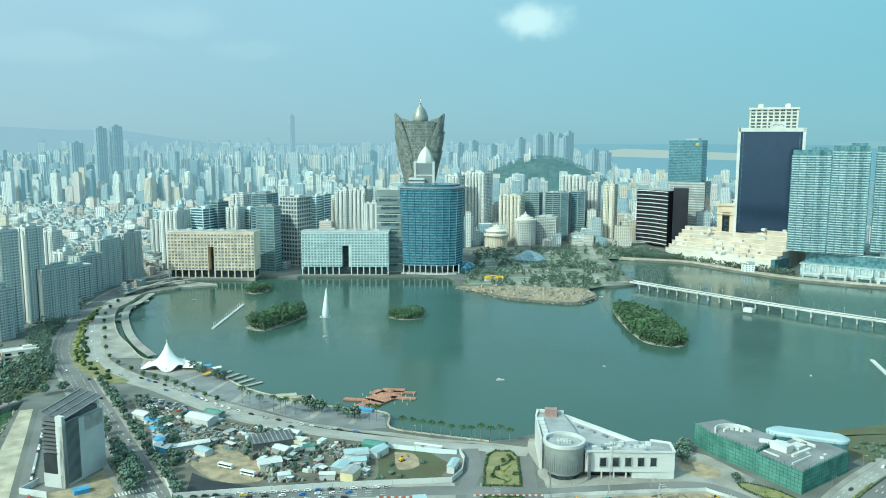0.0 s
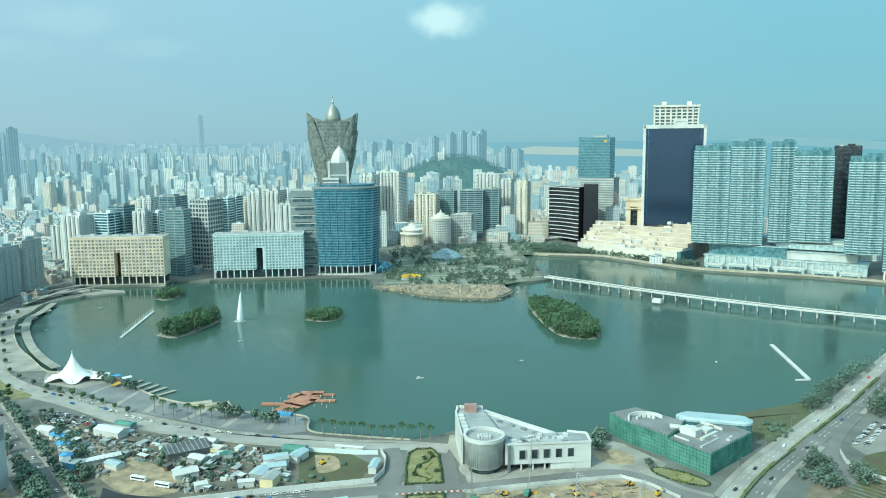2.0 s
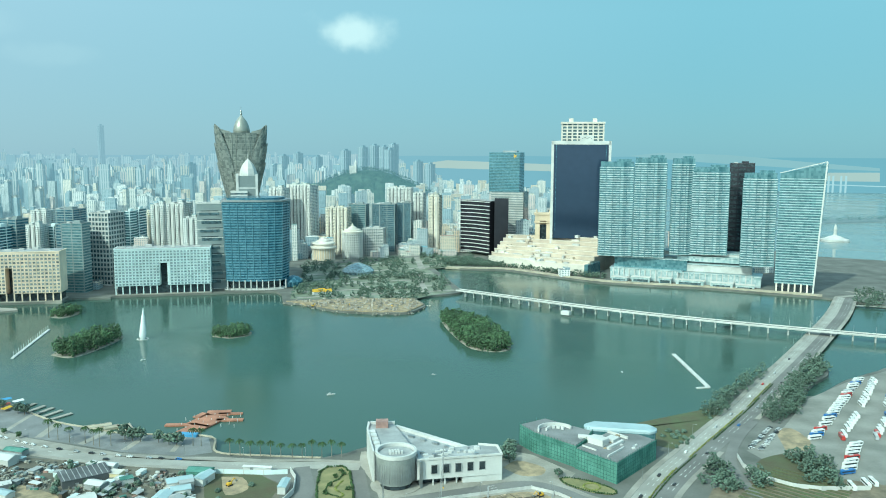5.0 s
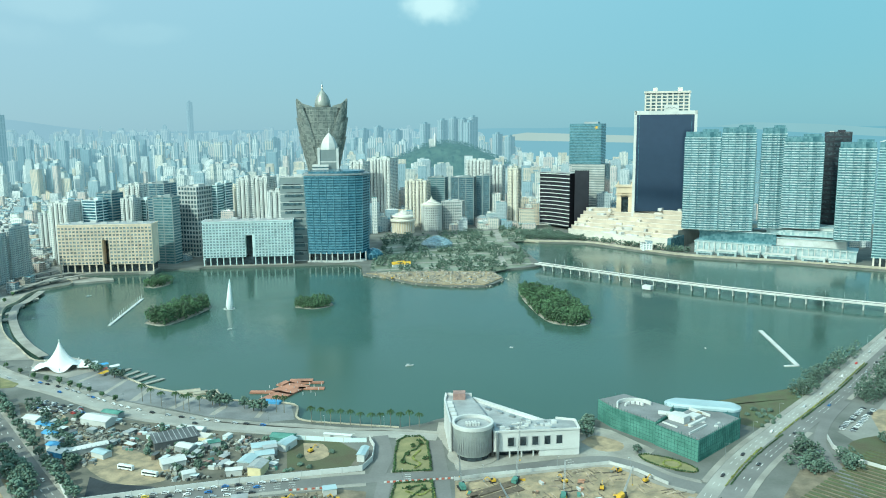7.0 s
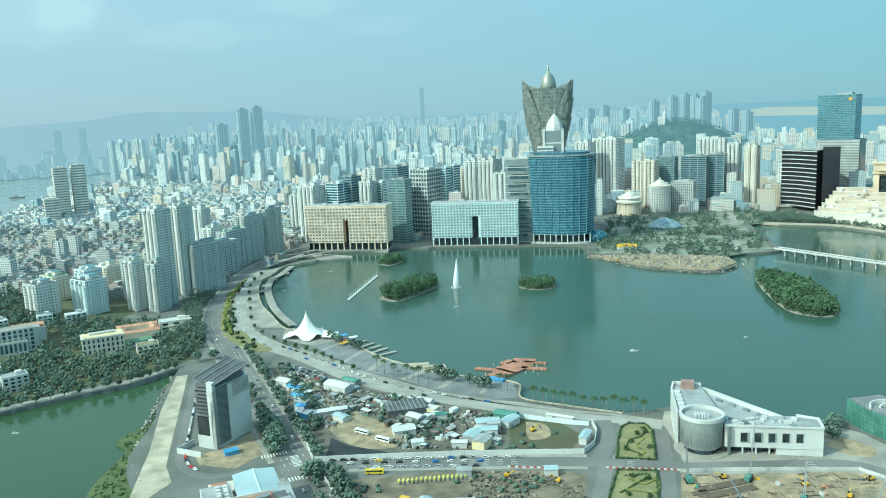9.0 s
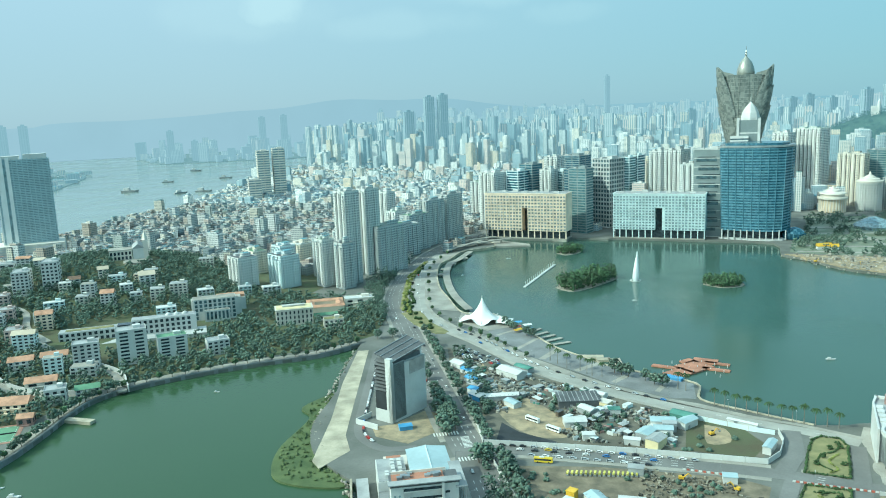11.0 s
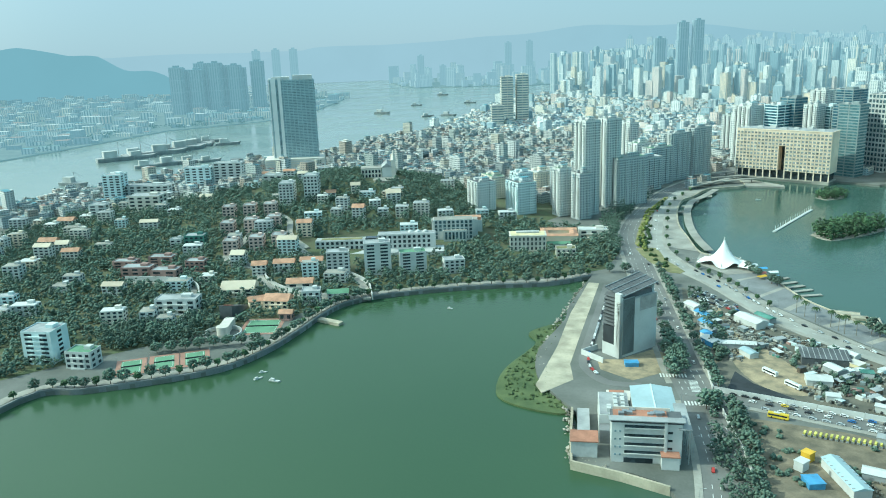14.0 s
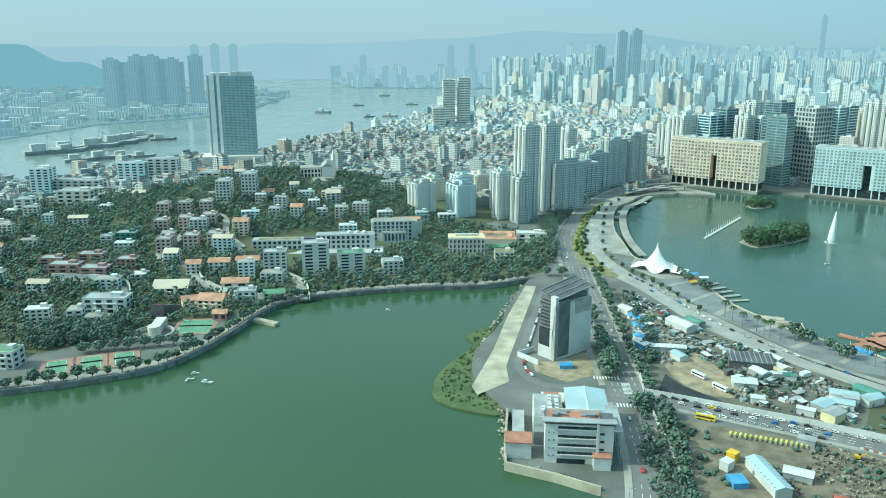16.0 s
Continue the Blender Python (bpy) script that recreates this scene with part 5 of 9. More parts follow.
FLATS = AVENUE_FLATS + HILL_FLATS + LAKE_FLATS + REAR_FLATS + EAST_FLATS
FLAT_WALL = {"white": "flat_white", "concrete": "flat_grey", "yellow": "flat_cream", "palewall": "flat_blue", "cream": "flat_cream"}


def flats(label, x, y, ang, w, d, h, wall):
    """A block of flats: walls with windows, bays that stand out, balconies, air shafts, roof huts and tanks."""
    mt = M[FLAT_WALL[wall]]
    t = thing("apartment_block", label, "building", pose(x, y, gz(x, y) - 0.5, 0, 0, ang), "city blocks")
    part("wall", G().box(0, 0, 0, h, w, d), mt, t)
    nb = max(2, int(w / 8))
    bw = w / nb
    for i in range(nb):
        cx = -w / 2 + bw * (i + 0.5)
        part("bay", G().box(cx, -d / 2 - 0.5, 3, h - rnd.uniform(0, 5), bw * 0.42, 2.2), M[wall if wall != "yellow" else "cream"] if i % 2 else mt, t)
        part("air_shaft", G().box(cx + bw * 0.5, -d / 2 + 0.3, 3, h + 0.2, 1.1, 1.2), M["darkwin"], t) if i < nb - 1 else None
    nd = max(2, int(d / 9))
    for i in range(nd):
        part("bay", G().box(w / 2 + 0.4, -d / 2 + d / nd * (i + 0.5), 3, h - rnd.uniform(0, 4), 2.0, d / nd * 0.45), mt, t)
    for i in range(nb):
        g = G()
        for k in range(1, int(h / 3.2) - 1):
            g.box(-w / 2 + bw * (i + 0.5) + bw * 0.34, -d / 2 - 0.7, 3.2 * k, 3.2 * k + 1.1, bw * 0.26, 1.6)
        tagged(part("balcony_stack", g, M[wall], t), kind="stuff")
    part("roof", G().box(0, 0, h, h + 0.4, w - 0.8, d - 0.8), M[rnd.choice(("greyroof", "concrete", "court", "darkroof"))], t)
    part("parapet", G().box(0, -d / 2 + 0.15, h, h + 1.2, w, 0.3).box(w / 2 - 0.15, 0, h, h + 1.2, 0.3, d).box(-w / 2 + 0.15, 0, h, h + 1.2, 0.3, d).box(0, d / 2 - 0.15, h, h + 1.2, w, 0.3), M[wall], t)
    part("lift_house", G().box(w * 0.1, d * 0.1, h, h + rnd.uniform(4, 7), w * 0.26, d * 0.4), mt, t)
    part("stair_hut", G().box(-w * 0.26, -d * 0.1, h, h + 3.2, w * 0.2, d * 0.3), M[wall], t)
    part("water_tank", G().box(w * 0.34, -d * 0.2, h, h + 2.4, w * 0.12, d * 0.2), M["concrete"], t)
    return t


for x, y, a, w, d, h, wall, win in FLATS:
    lab = {"white": "white", "concrete": "grey", "yellow": "yellow", "palewall": "pale blue", "cream": "cream", "slab": "dark grey-green"}[wall]
    if win in ("blueglass", "tealglass"):
        block("office_block", lab + " office block with glass between floor bands", x, y, a, w, d, 2.5, h, M[wall], M[win], 4.4, 20, 1.5, 0.4, True, group="city offices", sides=(0, 1), pier_wide=1.5)
    elif win == "darkwin" and h > 80:
        block("office_block", lab + " office tower with a grid of deep windows", x, y, a, w, d, 2.5, h, M[wall], M["bluewin"], 7.2, 6.5, 2.6, 0.6, True, group="city offices", pier_wide=1.6)
    else:
        flats(lab + " high-rise flats with bays, balconies and roof huts", x, y, a, w, d, h, wall)
    taken.append((x, y, max(w, d) * 0.55, max(w, d) * 0.55))

# twin-slab hotel tower by the harbour
tz = thing("harbour_tower", "tall grey twin-slab tower with white end walls by the harbour", "tower", pose(-1117, 936, 3, 0, 0, 47))
# Pale blue bands and light panes put the tower's haze into its colours.
for k, (x, w) in enumerate(((-1, 78),)):
    part("window_wall", G().box(x, 6, 0, 160, w, 26), M["greywin"], tz)
for k in range(50):
    part("floor_band", G().box(-1, 6, 24 + 2.74 * k, 25.5 + 2.74 * k, 79, 27), M["blueroofpale"], tz)
for k in range(11):
    part("pier", G().box(-38 + 7.4 * k, -7.4, 22, 162, 1.3, 1.4), M["blueroofpale"], tz)
part("light_well", G().box(-27, -7.2, 24, 162, 3, 1.2), M["greywin"], tz)
# White strips on the front stand in for the tower's white, sunlit end.
for x, w in ((-33, 8), (-22, 5)):
    part("end_wall", G().box(x, -7.6, 22, 164, w, 2), M["tent"], tz)
for y in (-4, 14):
    part("end_wall", G().box(-40.5, y, 22, 163, 2, 9), M["tent"], tz)
part("roof_crown", G().box(-20, 6, 160, 166, 30, 22), M["white"], tz)
part("roof_crown", G().box(18, 6, 160, 168, 34, 20), M["white"], tz)
part("podium", G().box(-4, -2, 0, 24, 104, 56), M["cream"], tz)
for k in range(5):
    part("podium_band", G().box(-4, -2, 3 + 4 * k, 4.4 + 4 * k, 105, 57), M["white"], tz)
taken.append((-1117, 936, 50, 50))

HILL_TOP = lambda x, y: ((x + 800) / 150) ** 2 + ((y - 790) / 120) ** 2 > 1
GUIA = lambda x, y: ((x - 318) / 215) ** 2 + ((y - 2580) / 160) ** 2 > 1
WESTERN = lambda x, y: x < -330 - 0.22 * (y - 1500)
district("old_town_houses", "dense low old town houses with cluttered grey roofs", -1260, -440, 900, 1500, 13.5, town, M["town"], lambda x, y: HILL_TOP(x, y) and not (x > -560 and y < 1000))
district("harbour_houses", "dense low houses along the inner harbour", -1260, -760, 420, 900, 15, town, M["town"], lambda x, y: x < -960 + 0.1 * (y - 600) and not (x > -1090 and y < 640))
district("old_town_roofs", "dense old town roofs far up the peninsula", -1700, -300, 1500, 2450, 16, town, M["mid"], WESTERN)
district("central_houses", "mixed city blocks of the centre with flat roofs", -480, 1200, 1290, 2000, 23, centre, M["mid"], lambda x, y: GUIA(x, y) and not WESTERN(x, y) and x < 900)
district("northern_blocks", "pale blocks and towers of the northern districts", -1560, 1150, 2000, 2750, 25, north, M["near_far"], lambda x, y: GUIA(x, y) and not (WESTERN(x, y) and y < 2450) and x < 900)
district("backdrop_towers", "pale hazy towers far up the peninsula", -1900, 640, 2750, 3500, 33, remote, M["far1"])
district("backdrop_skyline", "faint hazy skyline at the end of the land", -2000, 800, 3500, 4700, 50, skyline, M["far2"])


# ---- plants ----
prnd = random.Random(5)


def clump(g, x, y, z, r):
    """A ragged tuft of leaves."""
    q = [(1, 0, 0), (-1, 0, 0), (0, 1, 0), (0, -1, 0), (0, 0, 1), (0, 0, -1)]
    a = prnd.uniform(0, 6.28)
    c, s = math.cos(a), math.sin(a)
    vs = []
    for i, j, k in q:
        u = r * prnd.uniform(0.6, 1.35)
        i, j, k = i + prnd.uniform(-0.3, 0.3), j + prnd.uniform(-0.3, 0.3), k * 0.8 + prnd.uniform(-0.3, 0.3)
        vs.append((x + u * (c * i - s * j), y + u * (s * i + c * j), z + u * k))
    g.add(vs, [(0, 2, 4), (2, 1, 4), (1, 3, 4), (3, 0, 4), (2, 0, 5), (1, 2, 5), (3, 1, 5), (0, 3, 5)])


def crown(g, x, y, z, r, h, n, size):
    for _ in range(n):
        a, u, v = prnd.uniform(0, 6.28), prnd.uniform(0.25, 1) ** 0.5, prnd.uniform(-0.9, 1)
        w = r * u * math.sqrt(max(0.05, 1 - 0.85 * v * v)) * prnd.uniform(0.75, 1.15)
        clump(g, x + w * math.cos(a), y + w * math.sin(a), z + h * 0.5 * v * prnd.uniform(0.8, 1.1), size * prnd.uniform(0.6, 1.3))


def tree_kind(label, high, wide, n, mat, group="street trees"):
    t = thing("tree", label, "tree", None, group)
    g = G().turn(0, 0, [(0.32, -0.3), (0.22, high * 0.3), (0.12, high * 0.6)], 7)
    for k in range(5):
        a = k * 1.26
        g.bar((0, 0, high * 0.34), (wide * 0.6 * math.cos(a), wide * 0.6 * math.sin(a), high * (0.6 + 0.05 * k)), 0.2)
    part("trunk", g, M["bark"], t)
    g = G()
    crown(g, 0, 0, high * 0.64, wide, high * 0.66, n, 1.05)
    part("crown", g, mat, t, smooth=True)
    return t


def palm_kind():
    t = thing("palm_tree", "tall palm with a bare pale trunk on the quay", "palm", None, "quay palms")
    part("trunk", G().turn(0, 0, [(0.4, 0), (0.26, 3), (0.2, 11)], 7), M["trunk"], t)
    g = G()
    for k in range(16):
        a = k * 0.393 + prnd.uniform(-0.1, 0.1)
        up = prnd.uniform(0.2, 1.6)
        pts = [(0, 11), (1.4, 11 + up), (2.7, 10.9 + up * 0.5), (3.6, 9.6 + up * 0.2)]
        for (r0, z0), (r1, z1) in zip(pts, pts[1:]):
            w = 0.42 if r1 < 3.4 else 0.12
            c, s = math.cos(a), math.sin(a)
            g.add([(r0 * c - 0.4 * s, r0 * s + 0.4 * c, z0 - 0.1), (r0 * c + 0.4 * s, r0 * s - 0.4 * c, z0 - 0.1), (r1 * c + w * s, r1 * s - w * c, z1 - 0.1), (r1 * c - w * s, r1 * s + w * c, z1 - 0.1), (r0 * c, r0 * s, z0 + 0.12), (r1 * c, r1 * s, z1 + 0.12)],
                  [(0, 4, 5, 3), (4, 1, 2, 5), (0, 3, 2, 1)])
    part("crown", g, M["hedge"], t)
    return t


KINDS = [tree_kind("dark green broadleaf tree beside the road", 10, 4.4, 80, M["leaf"]), tree_kind("spreading dark green banyan-like tree", 9, 5.4, 95, M["leaf"]), tree_kind("small light green garden tree", 6.5, 2.8, 50, M["leaf2"])]
PALM = palm_kind()
used = set()


def plant(kind, x, y, z, scale=1.0):
    m = pose(x, y, z, 0, 0, prnd.uniform(0, 360)) @ Matrix.Diagonal((scale, scale, scale * prnd.uniform(0.9, 1.15), 1))
    if kind not in used:
        used.add(kind)
        kind.matrix_basis = m
        return kind
    kind.scale, old = (1, 1, 1), kind.scale.copy()
    ob = copy_thing(kind, m)
    kind.scale = old
    return ob


def wood(name, label, poly, step, mat, size=(3.2, 5.5), high=(7, 12), keep=None, base=None, fine=False):
    """A wood of many ragged crowns, with gaps."""
    g = G()
    xs, ys = [p[0] for p in poly], [p[1] for p in poly]
    y = min(ys)
    while y < max(ys):
        x = min(xs)
        while x < max(xs):
            px, py = x + prnd.uniform(-0.5, 0.5) * step, y + prnd.uniform(-0.5, 0.5) * step
            if inside(px, py, poly) and prnd.random() < 0.9 and (keep is None or keep(px, py)):
                h = prnd.uniform(*high)
                zz = (base(px, py) if base else gz(px, py))
                crown(g, px, py, zz + h * 0.55, prnd.uniform(*size), h, 38 if fine else 18, 0.95 if fine else 1.4)
            x += step
        y += step
    if g.v:
        solid(name, g, mat, label, "trees", "stuff", smooth=True)


# ---- patches of ground on the southern land ----
def patch(name, pts, mat, label, z=3.04, steps=3):
    ring = curve(pts + pts[:1], steps)[:-1] if steps else pts
    if sum((b[0] - a[0]) * (b[1] + a[1]) for a, b in zip(ring, ring[1:] + ring[:1])) > 0:
        ring = ring[::-1]
    return solid(name, G().prism(ring, 2.5, z), mat, label, name.split("_")[-1], "structure")


YARD = [(-268, 652), (-200, 612), (-114, 576), (-60, 553), (-6, 532), (8, 512), (2, 489), (-70, 480), (-158, 470), (-186, 500), (-250, 612)]
patch("yard", YARD, M["yard"], "dusty storage yard with tracks and puddles", 3.03, 0)
patch("bare_soil", [(-190, 560), (-160, 548), (-128, 520), (-112, 498), (-126, 484), (-150, 490), (-176, 520)], M["dirt"], "bare tan soil in the yard", 3.06)
patch("bare_soil", [(-246, 628), (-222, 618), (-205, 590), (-186, 566), (-178, 548), (-192, 552), (-214, 590), (-240, 616)], M["dirt"], "bare tan track through the yard", 3.07)
patch("brown_field", [(-46, 543), (-12, 540), (5, 514), (-2, 492), (-42, 492)], M["scrub"], "dark tilled field inside the fence", 3.08, 0)
patch("field_soil", [(-34, 536), (-20, 532), (-16, 512), (-30, 506)], M["dirt"], "ochre soil heap in the field", 3.11)
patch("shade_cloth_ground", [(-166, 500), (-150, 488), (-122, 480), (-118, 475), (-160, 470)], M["netdark"], "black shade cloth laid over soil", 3.12, 0)
patch("plaza", [(-246, 745), (-219, 730), (-202, 708), (-173, 676), (-143, 655), (-113, 635), (-91, 629), (-48, 615), (-43, 583), (-62, 580), (-109, 598), (-140, 618), (-185, 645), (-219, 678), (-248, 708)], M["plaza"], "dark grey paved lakeside plaza", 3.05, 0)
patch("shore_pavement", [(-264, 712), (-219, 675), (-184, 643), (-139, 614), (-108, 595), (-62, 578), (-40, 574), (-7, 562), (34, 553), (34, 549), (-12, 557), (-61, 571), (-98, 584), (-137, 604), (-184, 634), (-216, 663), (-258, 700)], M["pave"], "pale lakeside pavement along the shore road", 3.09, 0)
for a, b, w in (((-176, 642), (-169, 677), 6), ((-141, 620), (-126, 646), 6), ((-107, 601), (-96, 628), 5), ((-205, 664), (-196, 700), 4), ((-72, 590), (-66, 620), 4), ((-236, 700), (-222, 728), 4)):
    solid("plaza_path", G().strip([a, b], w, 2.8, 3.1), M["pave"], "pale paved strip across the dark plaza", "path", "structure")
patch("lakeside_walk", [(-303, 776), (-339, 829), (-372, 881), (-406, 955), (-426, 1016), (-427, 1105), (-446, 1080), (-430, 982), (-386, 874), (-338, 776)], M["pave"], "pale paved lakeside walk beside the shore road", 3.08, 0)
patch("forecourt", [(60, 540), (66, 500), (66, 480), (100, 482), (152, 486), (190, 476), (204, 492), (186, 530), (166, 546), (150, 532), (120, 520), (80, 560), (64, 562)], M["pave"], "pale forecourt before the arts building", 3.07, 0)
patch("bare_soil", [(158, 512), (172, 522), (186, 506), (180, 494), (166, 496)], M["dirt"], "sandy soil beside the forecourt", 3.1)
patch("tent_plaza", [(-300, 772), (-269, 779), (-238, 758), (-228, 735), (-250, 712), (-290, 735)], M["pave"], "pale paved square under the tent", 3.07, 0)
patch("site_soil", [(63, 463), (83, 466), (124, 470), (166, 473), (178, 460), (190, 440), (208, 424), (150, 330), (60, 330), (58, 420)], M["dirt"], "sandy construction site soil", 3.05, 0)
patch("site_soil", [(-146, 436), (-90, 452), (-10, 462), (8, 456), (0, 340), (-80, 330), (-116, 395)], M["brownsoil"], "rough dusty building plot", 3.03, 0)
patch("sand_heap", [(-131, 426), (-93, 442), (-66, 434), (-62, 412), (-104, 382), (-122, 406)], M["brownsoil"], "brown sandy ground on the plot", 3.07)
patch("lakeside_grass", [(181, 553), (282, 575), (368, 599), (392, 608), (360, 575), (300, 512), (282, 530), (262, 545), (215, 562)], M["grass"], "rough brown-green scrub field by the lake", 3.05, 0)
patch("bus_yard", [(405, 545), (470, 604), (545, 644), (640, 680), (720, 680), (620, 520), (430, 420), (350, 440), (345, 505)], M["coachyard"], "dusty coach parking yard", 3.05, 0)
patch("bare_soil", [(374, 500), (392, 536), (408, 540), (404, 512), (388, 496)], M["dirt"], "bare sandy soil at the coach yard edge", 3.09)
patch("garden_bed", [(330, 470), (345, 488), (380, 494), (386, 470), (370, 436), (340, 440)], M["scrub"], "overgrown strip beside the coach yard", 3.08)
g = G()
for k in range(-8, 15):
    g.box(300 + 4.4 * k, 408 + 3.1 * k, 3, 3.7, 2.4, 52, 36)
solid("plant_beds", g, M["grass"], "long parallel planting beds", "planting", "stuff")
patch("nursery_soil", [(262, 372), (248, 410), (284, 450), (318, 456), (345, 470), (400, 430), (360, 380)], M["brownsoil"], "brown soil of planting beds", 3.06, 0)
patch("works_yard", [(-250, 466), (-240, 452), (-214, 448), (-204, 470), (-210, 500), (-226, 506), (-238, 474)], M["dirt"], "sandy works yard before the louvred building", 3.08, 0)
patch("spit_path", [(-344, 620), (-315, 540), (-285, 470), (-262, 406), (-252, 398), (-246, 427), (-261, 448), (-281, 495), (-309, 562), (-335, 624)], M["quay"], "wide pale gravel embankment path by the lake", 3.06, 0)
solid("reed_bank", G().prism(curve([(-312, 527), (-321, 488), (-304, 471), (-297, 424), (-286, 396), (-272, 380), (-249, 378), (-226, 386), (-240, 402), (-262, 425), (-284, 455), (-298, 495)], 4)[::-1], -2, 1.2), M["reed"], "bright green reed bank in the lake", "reeds", "structure")
g = G()
for _ in range(900):
    x, y = prnd.uniform(-322, -226), prnd.uniform(378, 527)
    if inside(x, y, [(-312, 524), (-319, 488), (-302, 471), (-295, 424), (-284, 398), (-270, 383), (-230, 388), (-262, 425), (-286, 460), (-300, 500)]):
        clump(g, x, y, 1.7, prnd.uniform(0.8, 1.7))
solid("reeds", g, M["reed"], "dense green reeds and bushes", "reeds", "stuff")

# stone bank along the path and below the low complex
g = G()
for line in (finely([(-346, 622), (-326, 556), (-304, 498), (-288, 452), (-262, 418)], 2.2), finely([(-228, 390), (-206, 360), (-194, 338), (-150, 344)], 1.8)):
    for x, y in line:
        for _ in range(2):
            clump(g, x + prnd.uniform(-4, 3), y + prnd.uniform(-3, 3), prnd.uniform(0.2, 2.6), prnd.uniform(0.7, 1.6))
solid("bank_stones", g, M["rock"], "loose pale boulders on the lake bank", "rocks", "stuff")

# ---- the white arts building ----
ta = thing("arts_building", "white angular lakeside building with a ribbed grey drum", "building")
part("wing", G().prism([(66, 508), (95, 500), (88, 562), (70, 564), (67, 550)], 3, 23), M["greyroof"], ta)
part("west_wall", G().prism([(65.4, 506), (66.6, 506), (68.2, 552), (71.5, 565.5), (69.8, 565.8), (67.0, 552)], 3, 24.6), M["white"], ta, "white parapet wall")
part("north_wall", G().prism([(70, 564), (89, 561), (89, 562.4), (70, 565.6)], 3, 24.6), M["white"], ta)
part("main_hall", G().prism([(94, 500), (134, 502), (131, 511), (89, 562)], 3, 19), M["greyroof"], ta)
part("ridge_wall", G().prism([(131, 509), (133, 511), (91, 564), (89, 562)], 3, 21), M["white"], ta, "white parapet wall")
part("front_block", G().prism([(93, 493), (151, 491.5), (152, 507), (140, 512), (94, 510)], 7.5, 21), M["white"], ta)
part("front_base", G().prism([(124, 493), (151, 491.6), (152, 507), (124, 509)], 3, 7.5), M["white"], ta)
part("undercroft", G().box(109, 503, 3, 7.5, 28, 10), M["darkwin"], ta)
part("roof", G().prism([(94, 494), (150, 492.5), (151, 506), (139, 511), (95, 509)], 21, 21.3), M["greyroof"], ta)
for p, q in (((93, 492.8), (151, 491.2)), ((151, 491.2), (152.3, 507)), ((152.3, 507), (140, 512.4))):
    part("parapet", G().bar((*p, 21.6), (*q, 21.6), 0.7, 1.3), M["white"], ta)
for k in range(5):
    x = 104.5 + 8.2 * k
    w = part("window", G().box(x, 492.3, 11.6, 17.4, 4.0, 1.0), M["darkwin"], ta)
    part("window_frame", G().box(x - 2.1, 492.0, 11.4, 17.6, 0.3, 0.9).box(x + 2.1, 492.0, 11.4, 17.6, 0.3, 0.9).box(x, 492.0, 17.4, 17.7, 4.4, 0.9), M["greyroof"], w)
for x in (104, 112, 120):
    part("column", G().box(x, 493.6, 3, 7.5, 0.9, 0.9), M["white"], ta)
part("drum", G().turn(80, 499, [(11.6, 6.5), (12.4, 12), (13.2, 25)], 36), M["drum"], ta, "ribbed grey metal drum")
for k in range(48):
    a = k / 48 * 2 * math.pi
    part("fin", G().box(80 + 12.7 * math.cos(a), 499 + 12.7 * math.sin(a), 8, 24.2, 0.5, 0.35, math.degrees(a)), M["steel"], ta)
part("drum_roof", G().cyl(80, 499, 11.6, 24.9, 25.2, 36), M["greyroof"], ta)
part("drum_base", G().cyl(80, 499, 10.5, 3, 6.5, 28), M["darkwin"], ta)
part("drum_ring", G().turn(80, 499, [(13.8, 25), (13.8, 27.4), (12.2, 27.4), (12.2, 25)], 36), M["white"], ta)
part("plaza_ring", G().cyl(80, 499, 17, 2.6, 3.5, 36), M["pave"], ta)
part("curved_wall", G().prism([(94.5, 489), (96.5, 491), (97, 509), (95, 509)], 3, 21.5), M["steel"], ta)
part("brick_hut", G().box(79, 557, 23, 27.5, 9, 8, -8), M["brick"], ta)
for k in range(5):
    part("skylight", G().box(70.4, 516 + 7.5 * k, 23, 24.2, 4.2, 5.2, -3), M["white"], ta)
for k in range(26):
    part("roof_plant", G().box(prnd.uniform(98, 140), prnd.uniform(495, 508), 21.2, 21.2 + prnd.uniform(0.7, 2.2), prnd.uniform(1, 4), prnd.uniform(1, 3), prnd.uniform(-20, 20)), M[("white", "steel", "concrete")[k % 3]], ta)
for k in range(9):
    part("chiller", G().box(76 + 1.9 * (k % 5), 497 + 3 * (k // 5), 25.2, 27, 1.3, 2.0), M["white"], ta)
for k in range(5):
    part("roof_plant", G().box(98 + 7 * k, 541 - 8.4 * k, 19, 20.6, 4.5, 2.2, -50), M["steel"], ta)

# ---- building wrapped in green netting ----
tn = thing("netted_building", "unfinished building wrapped in green scaffold netting", "building")
HALL = [(207, 500), (224, 469), (270, 503), (254, 534)]
WING = [(183, 552), (188, 534), (208, 501), (222, 514), (231, 527), (206, 561)]
